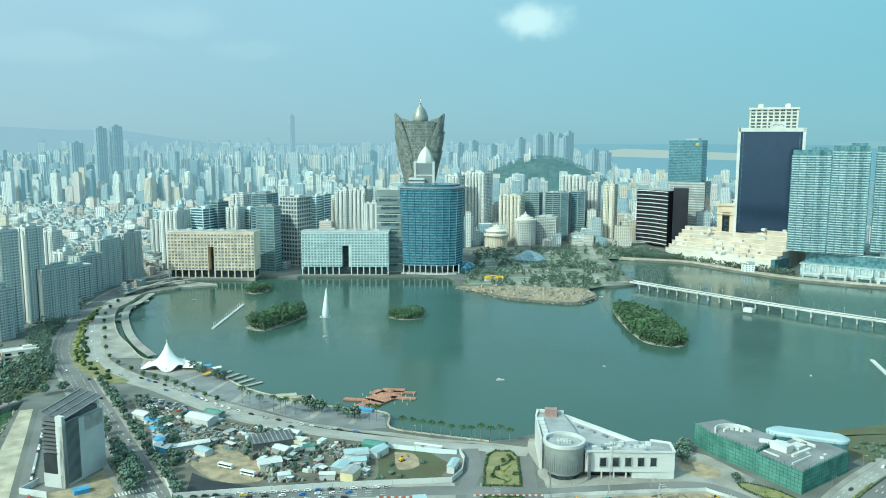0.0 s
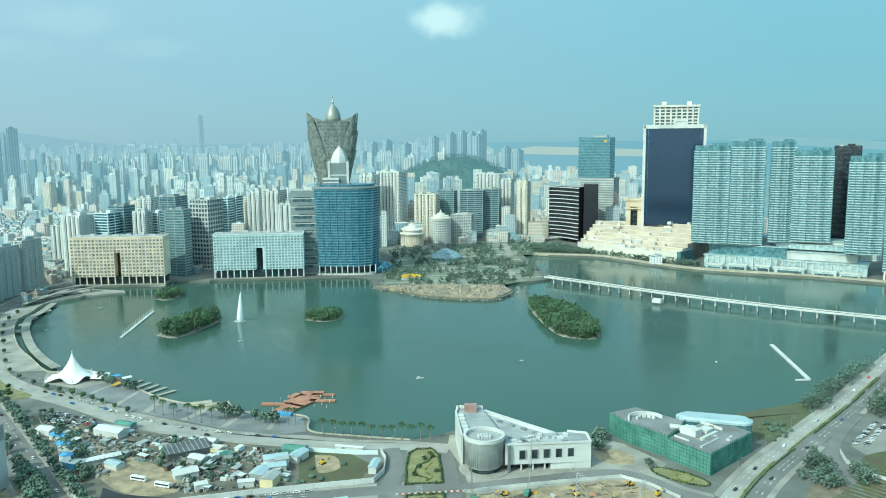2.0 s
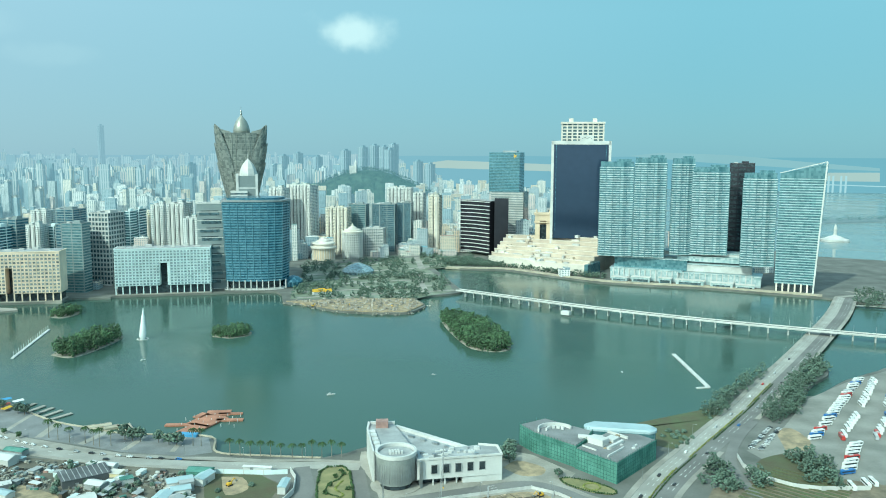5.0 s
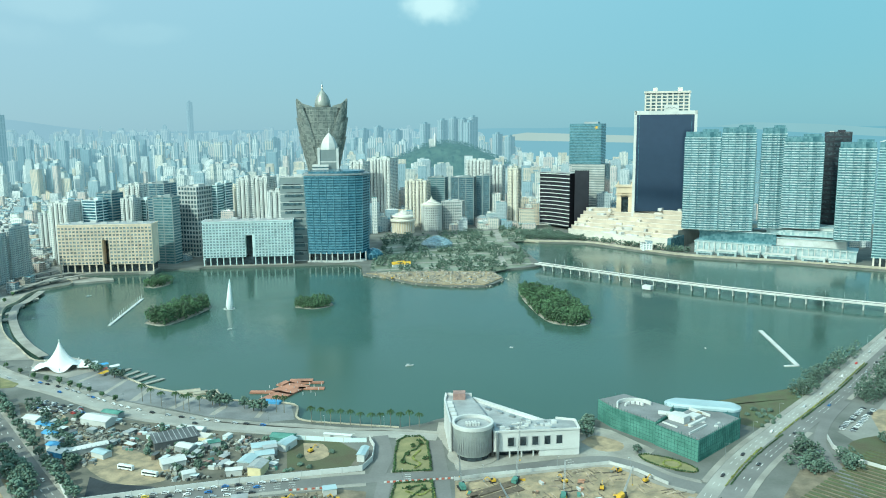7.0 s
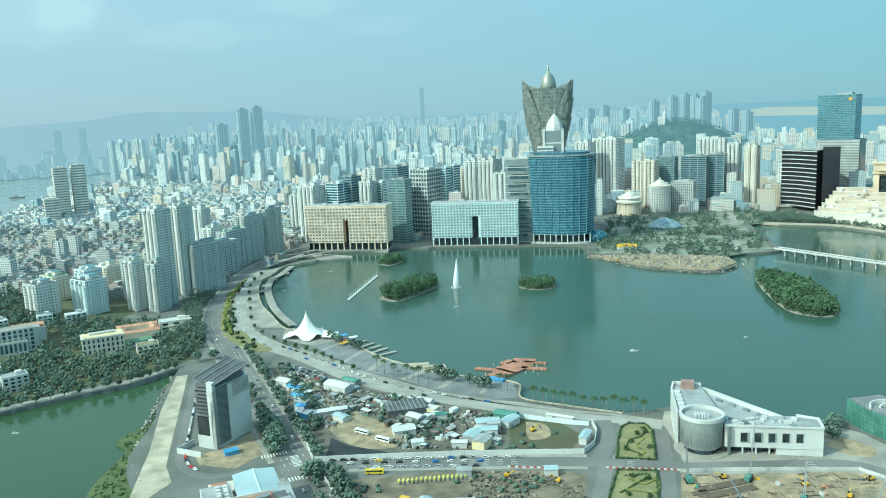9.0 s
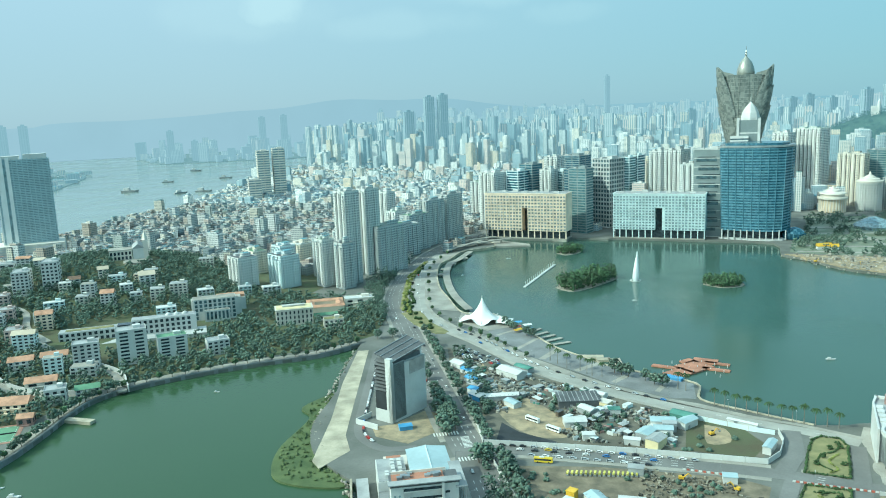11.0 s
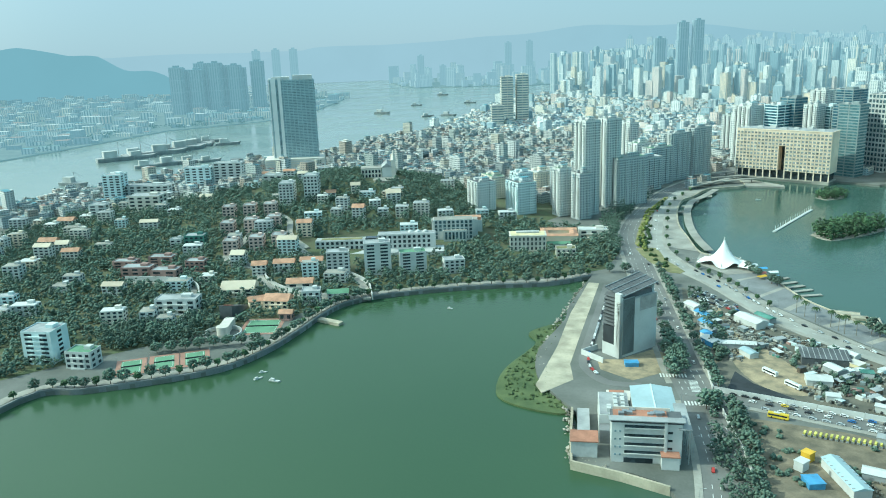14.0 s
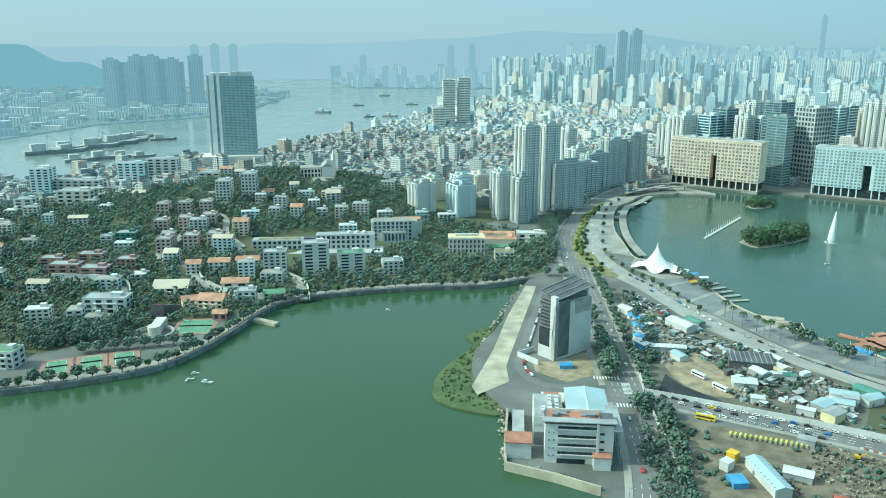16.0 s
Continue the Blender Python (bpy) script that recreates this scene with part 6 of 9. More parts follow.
for ring, z1 in ((HALL, 17.5), (WING, 18.5)):
    part("net_wall", G().prism(ring, 3, z1), M["net"], tn)
    inset = [(x * 0.96 + 0.04 * sum(p[0] for p in ring) / len(ring), y * 0.96 + 0.04 * sum(p[1] for p in ring) / len(ring)) for x, y in ring]
    part("roof", G().prism(inset, z1, z1 + 0.5), M["plaza"], tn)
    for (x0, y0), (x1, y1) in zip(ring, ring[1:] + ring[:1]):
        n = max(2, int(math.hypot(x1 - x0, y1 - y0) / 2.6))
        for k in range(n):
            x, y = x0 + (x1 - x0) * k / n, y0 + (y1 - y0) * k / n
            part("scaffold_pole", G().box(x, y, 3, z1 + prnd.uniform(1.0, 2.8), 0.22, 0.22), M["netshade"], tn)
        for z in (4.6, 7.2, 9.8, 12.4, 15.0, 17.4):
            part("scaffold_ledger", G().bar((x0, y0, z), (x1, y1, z), 0.34, 0.22), M["netshade"], tn)
cap = [(232 + 7.5 * math.cos(a) + (40 if math.cos(a) > 0 else 0), 7.5 * math.sin(a)) for a in (2 * math.pi * k / 20 for k in range(20))]
cap = [(253 + (x - 252) * 0.87 + y * 0.5, 527 - (x - 252) * 0.36 + y * 0.87) for x, y in cap]
part("oval_hall", G().prism(cap, 3, 18.5), M["tealglass"], tn)
part("oval_roof", G().loft([[(253 + (x - 253) * k, 527 + (y - 527) * k, z) for x, y in cap] for k, z in ((1.03, 18.5), (1.03, 20), (0.9, 21.4))]), M["blueroofpale"], tn, "pale blue rounded metal roof")
for x, y, z1, w, d, a, nm in ((226, 505, 26, 8, 12, 35, "stair_core"), (236, 498, 23.4, 20, 2, 35, "parapet_wall"), (222, 514, 24.4, 14, 3, -30, "parapet_wall"), (231, 486, 23, 22, 0.8, 36, "parapet_wall"), (246, 516, 23.4, 18, 1, -62, "parapet_wall"), (238, 508, 24, 9, 7, 36, "lift_house"), (216, 497, 22.6, 12, 0.8, -60, "parapet_wall")):
    part(nm, G().box(x, y, 17.2, z1 - 3.6, w, d, a), M["white"], tn)
for k in range(14):
    part("roof_plant", G().box(prnd.uniform(214, 252), prnd.uniform(490, 518), 17.8, 18.1 + prnd.uniform(0.2, 1.6), prnd.uniform(1, 4), prnd.uniform(1, 3), prnd.uniform(0, 90)), M[("white", "concrete", "steel", "dirt")[k % 4]], tn)
for k in range(11):
    a = 0.2 + k * 0.26
    part("curved_parapet", G().bar((204 + 13 * math.cos(a), 531 + 13 * math.sin(a), 20), (204 + 13 * math.cos(a + 0.26), 531 + 13 * math.sin(a + 0.26), 20), 1.0, 3), M["white"], tn)
    if k % 2:
        part("roof_unit", G().box(204 + 7 * math.cos(a), 531 + 7 * math.sin(a), 18.8, 21, 1.2, 2.4, math.degrees(a)), M["white"], tn)

# ---- louvred plant building by the avenue ----
tv = thing("louvred_building", "tall white plant building with dark louvred roof", "building", pose(-238, 475, 3, 0, 0, 74.5))
# local x runs back from the front, local y to the west
part("east_wall", G().prism([(0, 0), (38, 0), (38, 3), (0, 3)], 0, 41), M["white"], tv)
part("body", G().prism([(3, 3), (36, 3), (36, 15.6), (3, 15.6)], 0, 44), M["darkroof"], tv)
g = G().add([(0, 0, 41), (0, 3, 46), (12, 0, 41), (12, 3, 46), (22, 0, 41), (22, 3, 50)], [(0, 1, 3, 2), (2, 3, 5, 4)])
part("front_wall", G().prism([(0, 0), (3, 0), (3, 5), (0, 5)], 0, 47).prism([(0, 5), (1.5, 5), (1.5, 16), (0, 16)], 0, 9), M["white"], tv)
part("wall_recess", G().prism([(3, -0.25), (14.5, -0.25), (14.5, 0.4), (3, 0.4)], 2, 43), M["slab"], tv, "grey ribbed recess panel")
part("notch", G().prism([(20, -0.2), (37, -0.2), (37, 0.5), (20, 0.5)], 31, 41), M["steel"], tv)
part("screen", G().prism([(0.2, 5.2), (1, 5.2), (1, 15.5), (0.2, 15.5)], 9, 22), M["netdark"], tv, "large dark screen panel")
for k in range(9):
    z = 23 + 2.5 * k
    part("louvre", G().add([(-0.6 + 0.25 * k, 4.5, z), (2.2 + 0.25 * k, 4.5, z + 1.7), (2.2 + 0.25 * k, 16.4, z + 1.7), (-0.6 + 0.25 * k, 16.4, z), (-0.6 + 0.25 * k, 4.5, z + 0.25), (2.2 + 0.25 * k, 4.5, z + 1.95), (2.2 + 0.25 * k, 16.4, z + 1.95), (-0.6 + 0.25 * k, 16.4, z + 0.25)], [(0, 1, 2, 3), (7, 6, 5, 4), (0, 4, 5, 1), (3, 2, 6, 7), (0, 3, 7, 4), (1, 5, 6, 2)]), M["darkroof"], tv)
for k in range(11):
    x = 2 + 3.3 * k
    part("roof_louvre", G().add([(x, -0.5, 45 + 0.35 * k), (x + 2.6, -0.5, 45.6 + 0.35 * k), (x + 2.6, 16.4, 49 + 0.4 * k), (x, 16.4, 48.4 + 0.4 * k), (x, -0.5, 44.6 + 0.35 * k), (x + 2.6, -0.5, 45.2 + 0.35 * k), (x + 2.6, 16.4, 48.6 + 0.4 * k), (x, 16.4, 48 + 0.4 * k)], [(0, 1, 2, 3), (7, 6, 5, 4), (0, 4, 5, 1), (3, 2, 6, 7), (0, 3, 7, 4), (1, 5, 6, 2)]), M["darkroof"], tv)
for k in range(8):
    part("side_louvre", G().box(19, 16.2, 6 + 4.8 * k, 7.0 + 4.8 * k, 36, 1.0), M["steel"], tv)
part("back_wall", G().prism([(36, 3), (38, 3), (38, 16), (36, 16)], 0, 48), M["white"], tv)
part("yard_wall", G().prism([(-14, 2), (-13.4, 2), (-13.4, 22), (-14, 22)], 0, 4).prism([(-14, 22), (2, 22), (2, 22.6), (-14, 22.6)], 0, 4), M["white"], tv)

for y in (-0.4, 5, 10.6, 16.2):
    part("roof_rail", G().bar((2, y, 45.4 + 0.215 * y), (38, y, 49.3 + 0.23 * y), 0.6, 0.5), M["steel"], tv)
for k in range(12):
    part("panel_rib", G().box(3.6 + 0.95 * k, -0.35, 2.5, 42.5, 0.18, 0.3), M["darkroof"], tv)

# ---- low white complex on the point ----
tlow = thing("customs_complex", "low white office complex with a pale blue hall roof", "building", pose(-163, 364, 3, 0, 0, 120.3))
# local x runs up the avenue, local y away from it
part("office_block", G().box(0, 2, 0, 23, 14, 36), M["white"], tlow)
part("recess", G().box(-6.9, 3, 3.4, 22, 0.5, 21), M["concrete"], tlow)
for z in (5.6, 10.2, 15.2, 20.4):
    part("window_strip", G().box(-7.1, 3, z, z + 1.5, 0.5, 20.6), M["darkwin"], tlow)
    part("window_sill", G().box(-7.5, 3, z - 0.5, z, 1.2, 20.8), M["white"], tlow)
part("ground_floor_opening", G().box(-7.05, 6, 0, 2.8, 0.5, 15), M["darkwin"], tlow)
part("stair_pier", G().box(-7.6, -7.6, 0, 24, 1.6, 1.4), M["white"], tlow)
for z in (4, 8.5, 13, 17.5):
    part("small_window", G().box(-7.05, -10, z, z + 1.2, 0.4, 2.4), M["darkwin"], tlow)
for y in (15.5, 18):
    for z in (4, 8.5, 13, 17.5):
        part("small_window", G().box(-7.05, y, z, z + 1.0, 0.4, 1.0), M["greywin"], tlow)
part("office_roof", G().box(0, 2, 23, 23.5, 14.6, 37), M["darkroof"], tlow)
part("roof_canopy", G().box(-6, 2, 24.6, 25.1, 5.4, 39), M["greyroof"], tlow)
part("side_canopy", G().box(7, -17.5, 20.5, 21.1, 31, 6.5), M["greyroof"], tlow)
for k in range(5):
    part("canopy_post", G().box(-6 + 6.5 * k, -20, 0, 20.5, 0.5, 0.5), M["steel"], tlow)
part("roof_terrace", G().box(2.6, 5, 23.5, 23.9, 8, 28), M["terracotta"], tlow)
part("terrace_wall", G().box(6.8, 4, 23.5, 25.4, 0.5, 30), M["cream"], tlow)
for k in range(9):
    part("roof_plant", G().box(prnd.uniform(0, 6), prnd.uniform(-12, 18), 23.5, 23.8 + prnd.uniform(0.8, 2.4), 2.5, 3), M["steel"], tlow)
part("hall", G().box(31, -5, 0, 17, 42, 23), M["white"], tlow)
part("hall_roof", G().gable(31, -5, 0, 17, 18.6, 42, 23, 0, 0.6), M["blueroofpale"], tlow, "pale blue ridged metal roof")
part("ridge_cap", G().bar((9.6, -5, 18.7), (52.4, -5, 18.7), 0.7, 0.3), M["palewall"], tlow)
part("annex", G().box(36, 17, 0, 13, 30, 17), M["white"], tlow)
part("annex_roof", G().box(36, 17, 13, 13.3, 29, 16), M["greyroof"], tlow)
part("annex_court", G().box(16, 17, 0, 8, 8, 17), M["plaza"], tlow)
for k in range(14):
    part("cooling_unit", G().box(25 + 4 * (k % 6) + prnd.uniform(-0.5, 0.5), 12 + 4 * (k // 6), 13.3, 14.8 + prnd.uniform(0, 0.8), 2.6, 2.2), M["white"], tlow)
part("rear_house", G().box(58, 10, 0, 8, 14, 20), M["cream"], tlow)
part("rear_roof", G().box(58, 14, 8, 8.6, 12, 9), M["terracotta"], tlow)
part("quay_house", G().box(2, 34, 0, 9, 12, 14), M["concrete"], tlow)
part("quay_house_roof", G().box(2, 34, 9, 9.6, 13, 15), M["terracotta"], tlow)
part("carport", G().box(30, 34, 3.4, 3.9, 34, 7), M["greyroof"], tlow)
for k in range(6):
    part("carport_post", G().box(15 + 6 * k, 31, 0, 3.4, 0.3, 0.3), M["steel"], tlow)
part("gate_house", G().box(-9, -10, 0, 7, 8, 9), M["white"], tlow)
part("gate_roof", G().box(-9, -10, 7, 7.6, 8.6, 9.6), M["terracotta"], tlow)
solid("quay_wall", G().strip([(-140, 340), (-165, 338), (-192, 333), (-206, 356), (-224, 388)], 1.4, -2, 5.2), M["quay"], "pale concrete quay wall at the point", "wall", "structure")

# ---- tent, deck, pontoons ----
tt2 = thing("tensile_tent", "white tensile membrane tent with a tall peak", "tent", pose(-266, 744, 3))
g, n = G(), 40
for k in range(13):
    u = k / 12
    r = 0.5 + 22 * u ** 1.15
    z = 21.5 * (1 - u) ** 2.1 + 3.2
    for i in range(n):
        a = 2 * math.pi * i / n
        s = 1 + 0.16 * math.cos(5 * a + 0.6) * u
        g.v.append((r * s * math.cos(a), r * 0.72 * s * math.sin(a), z - 2.6 * u ** 3 * (0.5 + 0.5 * math.cos(5 * a + 0.6)) + (2.0 * u * u * (0.5 - 0.5 * math.cos(5 * a + 0.6)))))
g.f = [(k * n + i, k * n + (i + 1) % n, (k + 1) * n + (i + 1) % n, (k + 1) * n + i) for k in range(12) for i in range(n)]
part("membrane", g, M["tent"], tt2, smooth=True)
part("mast", G().cyl(0, 0, 0.5, 0, 27, 8), M["white"], tt2)
for k in range(5):
    a = -0.12 + k * 1.2566
    part("guy_post", G().bar((21 * math.cos(a), 15 * math.sin(a), 0), (26 * math.cos(a), 18.5 * math.sin(a), 5), 0.5), M["white"], tt2)
tt3 = thing("tensile_tent", "small white sail canopy on the plaza", "tent", pose(-240, 738, 3))
part("membrane", G().add([(-9, -4, 2.6), (9, -5, 2.4), (7, 6, 5.4), (-7, 6, 5.8), (0, 0, 7.5)], [(0, 1, 4), (1, 2, 4), (2, 3, 4), (3, 0, 4), (3, 2, 1, 0)]), M["tent"], tt3)
for x, y in ((-8, -4), (8, -4), (6, 5.5), (-6, 5.5)):
    part("post", G().cyl(x, y, 0.2, 0, 5, 6), M["steel"], tt3)
td = thing("timber_deck", "red-brown zigzag floating deck on the lake", "deck")
for x, y, w, d, a in ((-64, 640, 16, 30, -35), (-52, 662, 22, 26, -35), (-44, 680, 20, 12, -5), (-72, 656, 26, 5, -8), (-34, 660, 22, 5, -8), (-34, 676, 20, 4, -8), (-58, 676, 8, 12, -35), (-60, 622, 8, 14, -20)):
    part("platform", G().box(x, y, 0.2, 1.3, w, d, a), M["terracotta"], td)
for k in range(24):
    part("bollard", G().cyl(-74 + 2.1 * k, 642 + (k * 13 % 34), 0.25, -1, 2.6, 6), M["white"], td)
part("kiosk", G().box(-63, 622, 1.3, 5, 14, 6, -20), M["blueroof"], td, "blue kiosk with flat roof")
for x0, y0, x1, y1 in ((-206, 713, -196, 728), (-198, 705, -187, 721), (-190, 697, -178, 713), (-182, 689, -168, 703), (-214, 722, -206, 736)):
    tdk = thing("pontoon", "narrow pale landing pontoon at the plaza", "pontoon", pose((x0 + x1) / 2, (y0 + y1) / 2, 0.3, 0, 0, math.degrees(math.atan2(y1 - y0, x1 - x0))), "landing pontoons")
    part("planks", G().box(3, 0, 0, 0.7, 20, 4.2), M["pave"], tdk)
    part("float", G().box(3, 0, -0.8, 0, 19, 3.6), M["darkroof"], tdk)
for x, y, w, d, a in ((-140, 664, 26, 7, 14), (-115, 656, 18, 10, -70), (-126, 660, 12, 6, 20)):
    tdk = thing("landing", "grey stone landing stage beside the plaza", "landing", pose(x, y, 0, 0, 0, a), "landings")
    part("slab", G().box(0, 0, -2, 1.8, w, d), M["quay"], tdk)
    part("edge", G().box(0, d / 2 - 0.3, 1.8, 2.2, w, 0.6), M["pave"], tdk)
for k, (x, y, c) in enumerate(((-228, 742, "blueroof"), (-216, 735, "tent"), (-224, 726, "redroof"), (-210, 720, "blueroof"), (-233, 733, "tent"), (-220, 716, "machine"))):
    tst2 = thing("event_booth", {"blueroof": "blue", "tent": "white", "redroof": "red", "machine": "yellow"}[c] + " canvas event booth on the plaza", "booth", pose(x, y, 3.1, 0, 0, 35 + 6 * k), "event booths")
    part("canopy", G().gable(0, 0, 0, 2.4, 3.6, 8, 5, 0, 0.2), M[c], tst2)
    for a, b in ((-3.6, -2.2), (3.6, -2.2), (3.6, 2.2), (-3.6, 2.2)):
        part("pole", G().box(a, b, 0, 2.5, 0.15, 0.15), M["steel"], tst2)


def float_line(name, label, line, wide, posts, high):
    t = thing(name, label, "pontoon")
    part("walkway", G().strip(line, wide, -0.4, 0.9), M["white"], t)
    (x0, y0), (x1, y1) = line[0], line[-1]
    for k in range(posts):
        u = (k + 0.5) / posts
        part("post", G().cyl(x0 + (x1 - x0) * u, y0 + (y1 - y0) * u, 0.45, 0.8, high, 6, 0.2), M["white"], t)
    return t


float_line("fountain_row", "row of white floating fountain nozzles", [(-271, 911), (-270, 980), (-269, 1051)], 3.2, 16, 7)
fj = float_line("floating_jetty", "long pale floating jetty on the lake", [(437, 784), (408, 664)], 4, 12, 1.6)
part("jetty_end", G().box(402, 663, -0.4, 0.9, 14, 2.6), M["white"], fj)
tf = thing("fountain", "tall white fountain plume in the lake", "fountain", pose(-148, 977, 0))
g = G()
plume = [(3.0, 0), (3.9, 4), (3.6, 11), (2.7, 19), (1.7, 27), (0.7, 34), (0.15, 37)]
g.loft([[(r * math.cos(a) * prnd.uniform(0.9, 1.1) + z * 0.05, r * math.sin(a), z) for a in (6.283 * k / 14 for k in range(14))] for r, z in plume])
for _ in range(420):
    (r0, z0), (r1, z1) = prnd.choice(list(zip(plume, plume[1:])))
    u, a = prnd.random(), prnd.uniform(0, 6.28)
    r, z = (r0 + (r1 - r0) * u) * prnd.uniform(0.9, 1.15), z0 + (z1 - z0) * u
    clump(g, r * math.cos(a) + z * 0.05, r * math.sin(a), z, prnd.uniform(0.2, 0.45))
part("plume", g, M["fountain"], tf, "white water plume")
part("base_ring", G().turn(0, 0, [(7, -0.2), (7, 0.5), (5.5, 0.5), (5.5, -0.2)], 20), M["white"], tf)

# ---- bridge over the lake ----
BR = curve([(286, 1182), (349, 1109), (416, 1032), (492, 955), (572, 884), (680, 800), (800, 716)], 6)
tbr = thing("lake_bridge", "long slim white road bridge on slender piers", "bridge")
g = G().strip(BR, 11, 7.6, 9.0)
part("deck", g, M["concrete"], tbr)
part("roadway", G().strip(BR, 8.4, 9.0, 9.06), M["asphalt"], tbr)
for s in (-1, 1):
    part("parapet", G().strip(beside(BR, s * 5.3), 0.35, 9, 10.1), M["white"], tbr)
fine = finely(BR, 44)
for k, (x, y) in enumerate(fine[1:]):
    a = math.degrees(math.atan2(fine[k + 1][1] - fine[k][1], fine[k + 1][0] - fine[k][0]))
    pr = part("pier", G().box(x, y, -3, 7, 1.6, 5.5, a), M["concrete"], tbr)
    part("pier_head", G().box(x, y, 6.6, 7.7, 2.4, 9.5, a), M["concrete"], pr)
    part("lamp_post", G().cyl(x + 3.6, y + 3.6, 0.16, 9, 18, 6).bar((x + 3.6, y + 3.6, 17.9), (x + 2.2, y + 2.2, 18.2), 0.2), M["steel"], tbr)
part("kiosk", G().box(394, 1000, 2.5, 7.6, 12, 8, -45), M["white"], tbr)


# ---- hillside quarter by the western lake ----
houses = []


def house(name, label, x, y, ang, w, d, h, wall, roof="flat", roof_mat="greyroof", floors=3, group="hillside houses", balcony=True):
    """A villa or small block: walls, rows of windows and balconies, flat terrace or tiled roof."""
    z = gz(x, y)
    t = thing(name, label, "house", pose(x, y, z, 0, 0, ang), group)
    houses.append((x, y, max(w, d) * 0.6))
    part("wall", G().box(0, 0, -4, h, w, d), M[wall], t)
    fh = h / floors
    nw = max(2, int(w / (4.5 if w < 24 else 9)))
    pane = G().box(0, 0, 0, fh * 0.5, w / nw * 0.5, 0.3).mesh("window", M["darkwin"])
    side = G().box(0, 0, 0, fh * 0.5, 0.3, d * 0.22).mesh("window", M["darkwin"])
    small = name in ("hillside_house", "hill_house", "brick_villa", "terraced_house", "white_flats", "low_flats")
    g = G()
    for k in range(floors if small else 0):
        for i in range(nw):
            g.box(-w / 2 + w / nw * (i + 0.5), -d / 2 - 0.06, fh * (k + 0.28), fh * (k + 0.78), w / nw * 0.55, 0.3)
        for j in (-0.25, 0.25):
            g.box(w / 2 + 0.06, j * d, fh * (k + 0.28), fh * (k + 0.78), 0.3, d * 0.22)
    if small:
        tagged(part("glazing", g, M["darkwin"], t), kind="stuff")
    for k in range(0 if small else floors):
        for i in range(nw):
            part("window", pane, None, t, m=pose(-w / 2 + w / nw * (i + 0.5), -d / 2 - 0.06, fh * (k + 0.28)))
        for j in ((-0.25, 0.25) if d < 18 else (0,)):
            part("window", side, None, t, m=pose(w / 2 + 0.06, j * d, fh * (k + 0.28)))
        if balcony:
            part("balcony", G().box(0, -d / 2 - 0.8, fh * k - 0.15, fh * k + 0.9, w * 0.55, 1.6), M[wall], t)
    if roof == "tile":
        part("roof", G().gable(0, 0, 0, h, h + 0.28 * d, w, d, 0, 0.7), M[roof_mat], t)
    else:
        part("roof", G().box(0, 0, h, h + 0.3, w - 0.6, d - 0.6), M[roof_mat], t)
        g = G()
        for s in (-1, 1):
            g.box(0, s * (d / 2 - 0.15), h, h + 1.0, w, 0.3).box(s * (w / 2 - 0.15), 0, h, h + 1.0, 0.3, d - 0.6)
        if name != "hillside_house":
            part("parapet", g, M[wall], t)
        part("roof_hut", G().box(w * 0.2, d * 0.15, h + 0.3, h + 2.8, w * 0.25, d * 0.35), M[wall], t)
    return t


PINKH = "pinkish terraced hillside house with roof terrace"
for x, y in ((-822, 575), (-800, 590), (-780, 606), (-760, 528), (-743, 548), (-728, 569), (-700, 488), (-683, 509), (-666, 526)):
    house("terraced_house", PINKH, x, y, 42, 15, 17, 15, "rosewall", floors=4)
for x, y, a, h in ((-802, 652, 40, 26), (-786, 680, 40, 30)):
    house("white_flats", "stepped white hillside apartment house", x, y, a, 18, 26, h, "white", floors=7)
for x, y, a, w, d, h, wl_, fl in ((-1000, 568, 36, 44, 26, 20, "cream", 4), (-1040, 520, 36, 24, 20, 16, "white", 4), (-782, 474, 40, 13, 12, 10, "white", 3), (-1085, 620, 36, 70, 24, 22, "concrete", 5), (-1115, 585, 36, 28, 24, 42, "palewall", 11), (-1040, 680, 36, 40, 18, 40, "palewall", 10), (-1010, 712, 36, 44, 18, 42, "white", 10), (-940, 740, 36, 30, 20, 14, "white", 3)):
    house("hill_house", ("cream" if wl_ == "cream" else "pale") + " flat-roofed house among trees on the hill", x, y, a, w, d, h, wl_, floors=fl)
house("netted_house", "house wrapped in teal scaffold netting", -766, 488, 40, 22, 16, 12, "net", floors=3, balcony=False)
for x, y, a, w, d, h in ((-722, 392, 34, 30, 16, 11), (-688, 402, 34, 26, 16, 11), (-690, 438, 34, 20, 14, 10), (-740, 430, 34, 26, 14, 9), (-760, 400, 34, 24, 14, 9)):
    house("brick_villa", "red-brown brick villa with flat terraces", x, y, a, w, d, h, "brick", floors=3)
for x, y, a, w in ((-622, 464, 42, 14), (-606, 482, 42, 20), (-588, 502, 42, 22)):
    house("tiled_villa", "white villa with an orange tiled roof", x, y, a, w, 12, 10, "white", "tile", "tile", 3)
house("low_flats", "grey apartment house with many balconies", -556, 508, 44, 22, 15, 23, "concrete", floors=7)
house("white_flats", "tall white lakeside apartment house", -530, 536, 46, 26, 16, 30, "white", floors=9)
house("low_flats", "white apartment house with blue and green roof sheds", -502, 556, 48, 26, 15, 21, "white", "flat", "court", 7)
house("white_flats", "small white house between lakeside trees", -470, 580, 48, 20, 14, 13, "white", floors=4)
house("tan_villa", "wide villa with a tan hipped roof", -590, 416, 40, 30, 20, 7, "cream", "tile", "sand", 2)
house("club_house", "pink club house with terracotta roofs", -532, 414, 30, 22, 16, 7, "pink", "tile", "tile", 2)
house("club_house", "pink club wing with terracotta roof", -548, 404, 60, 16, 12, 6, "pink", "tile", "tile", 2)
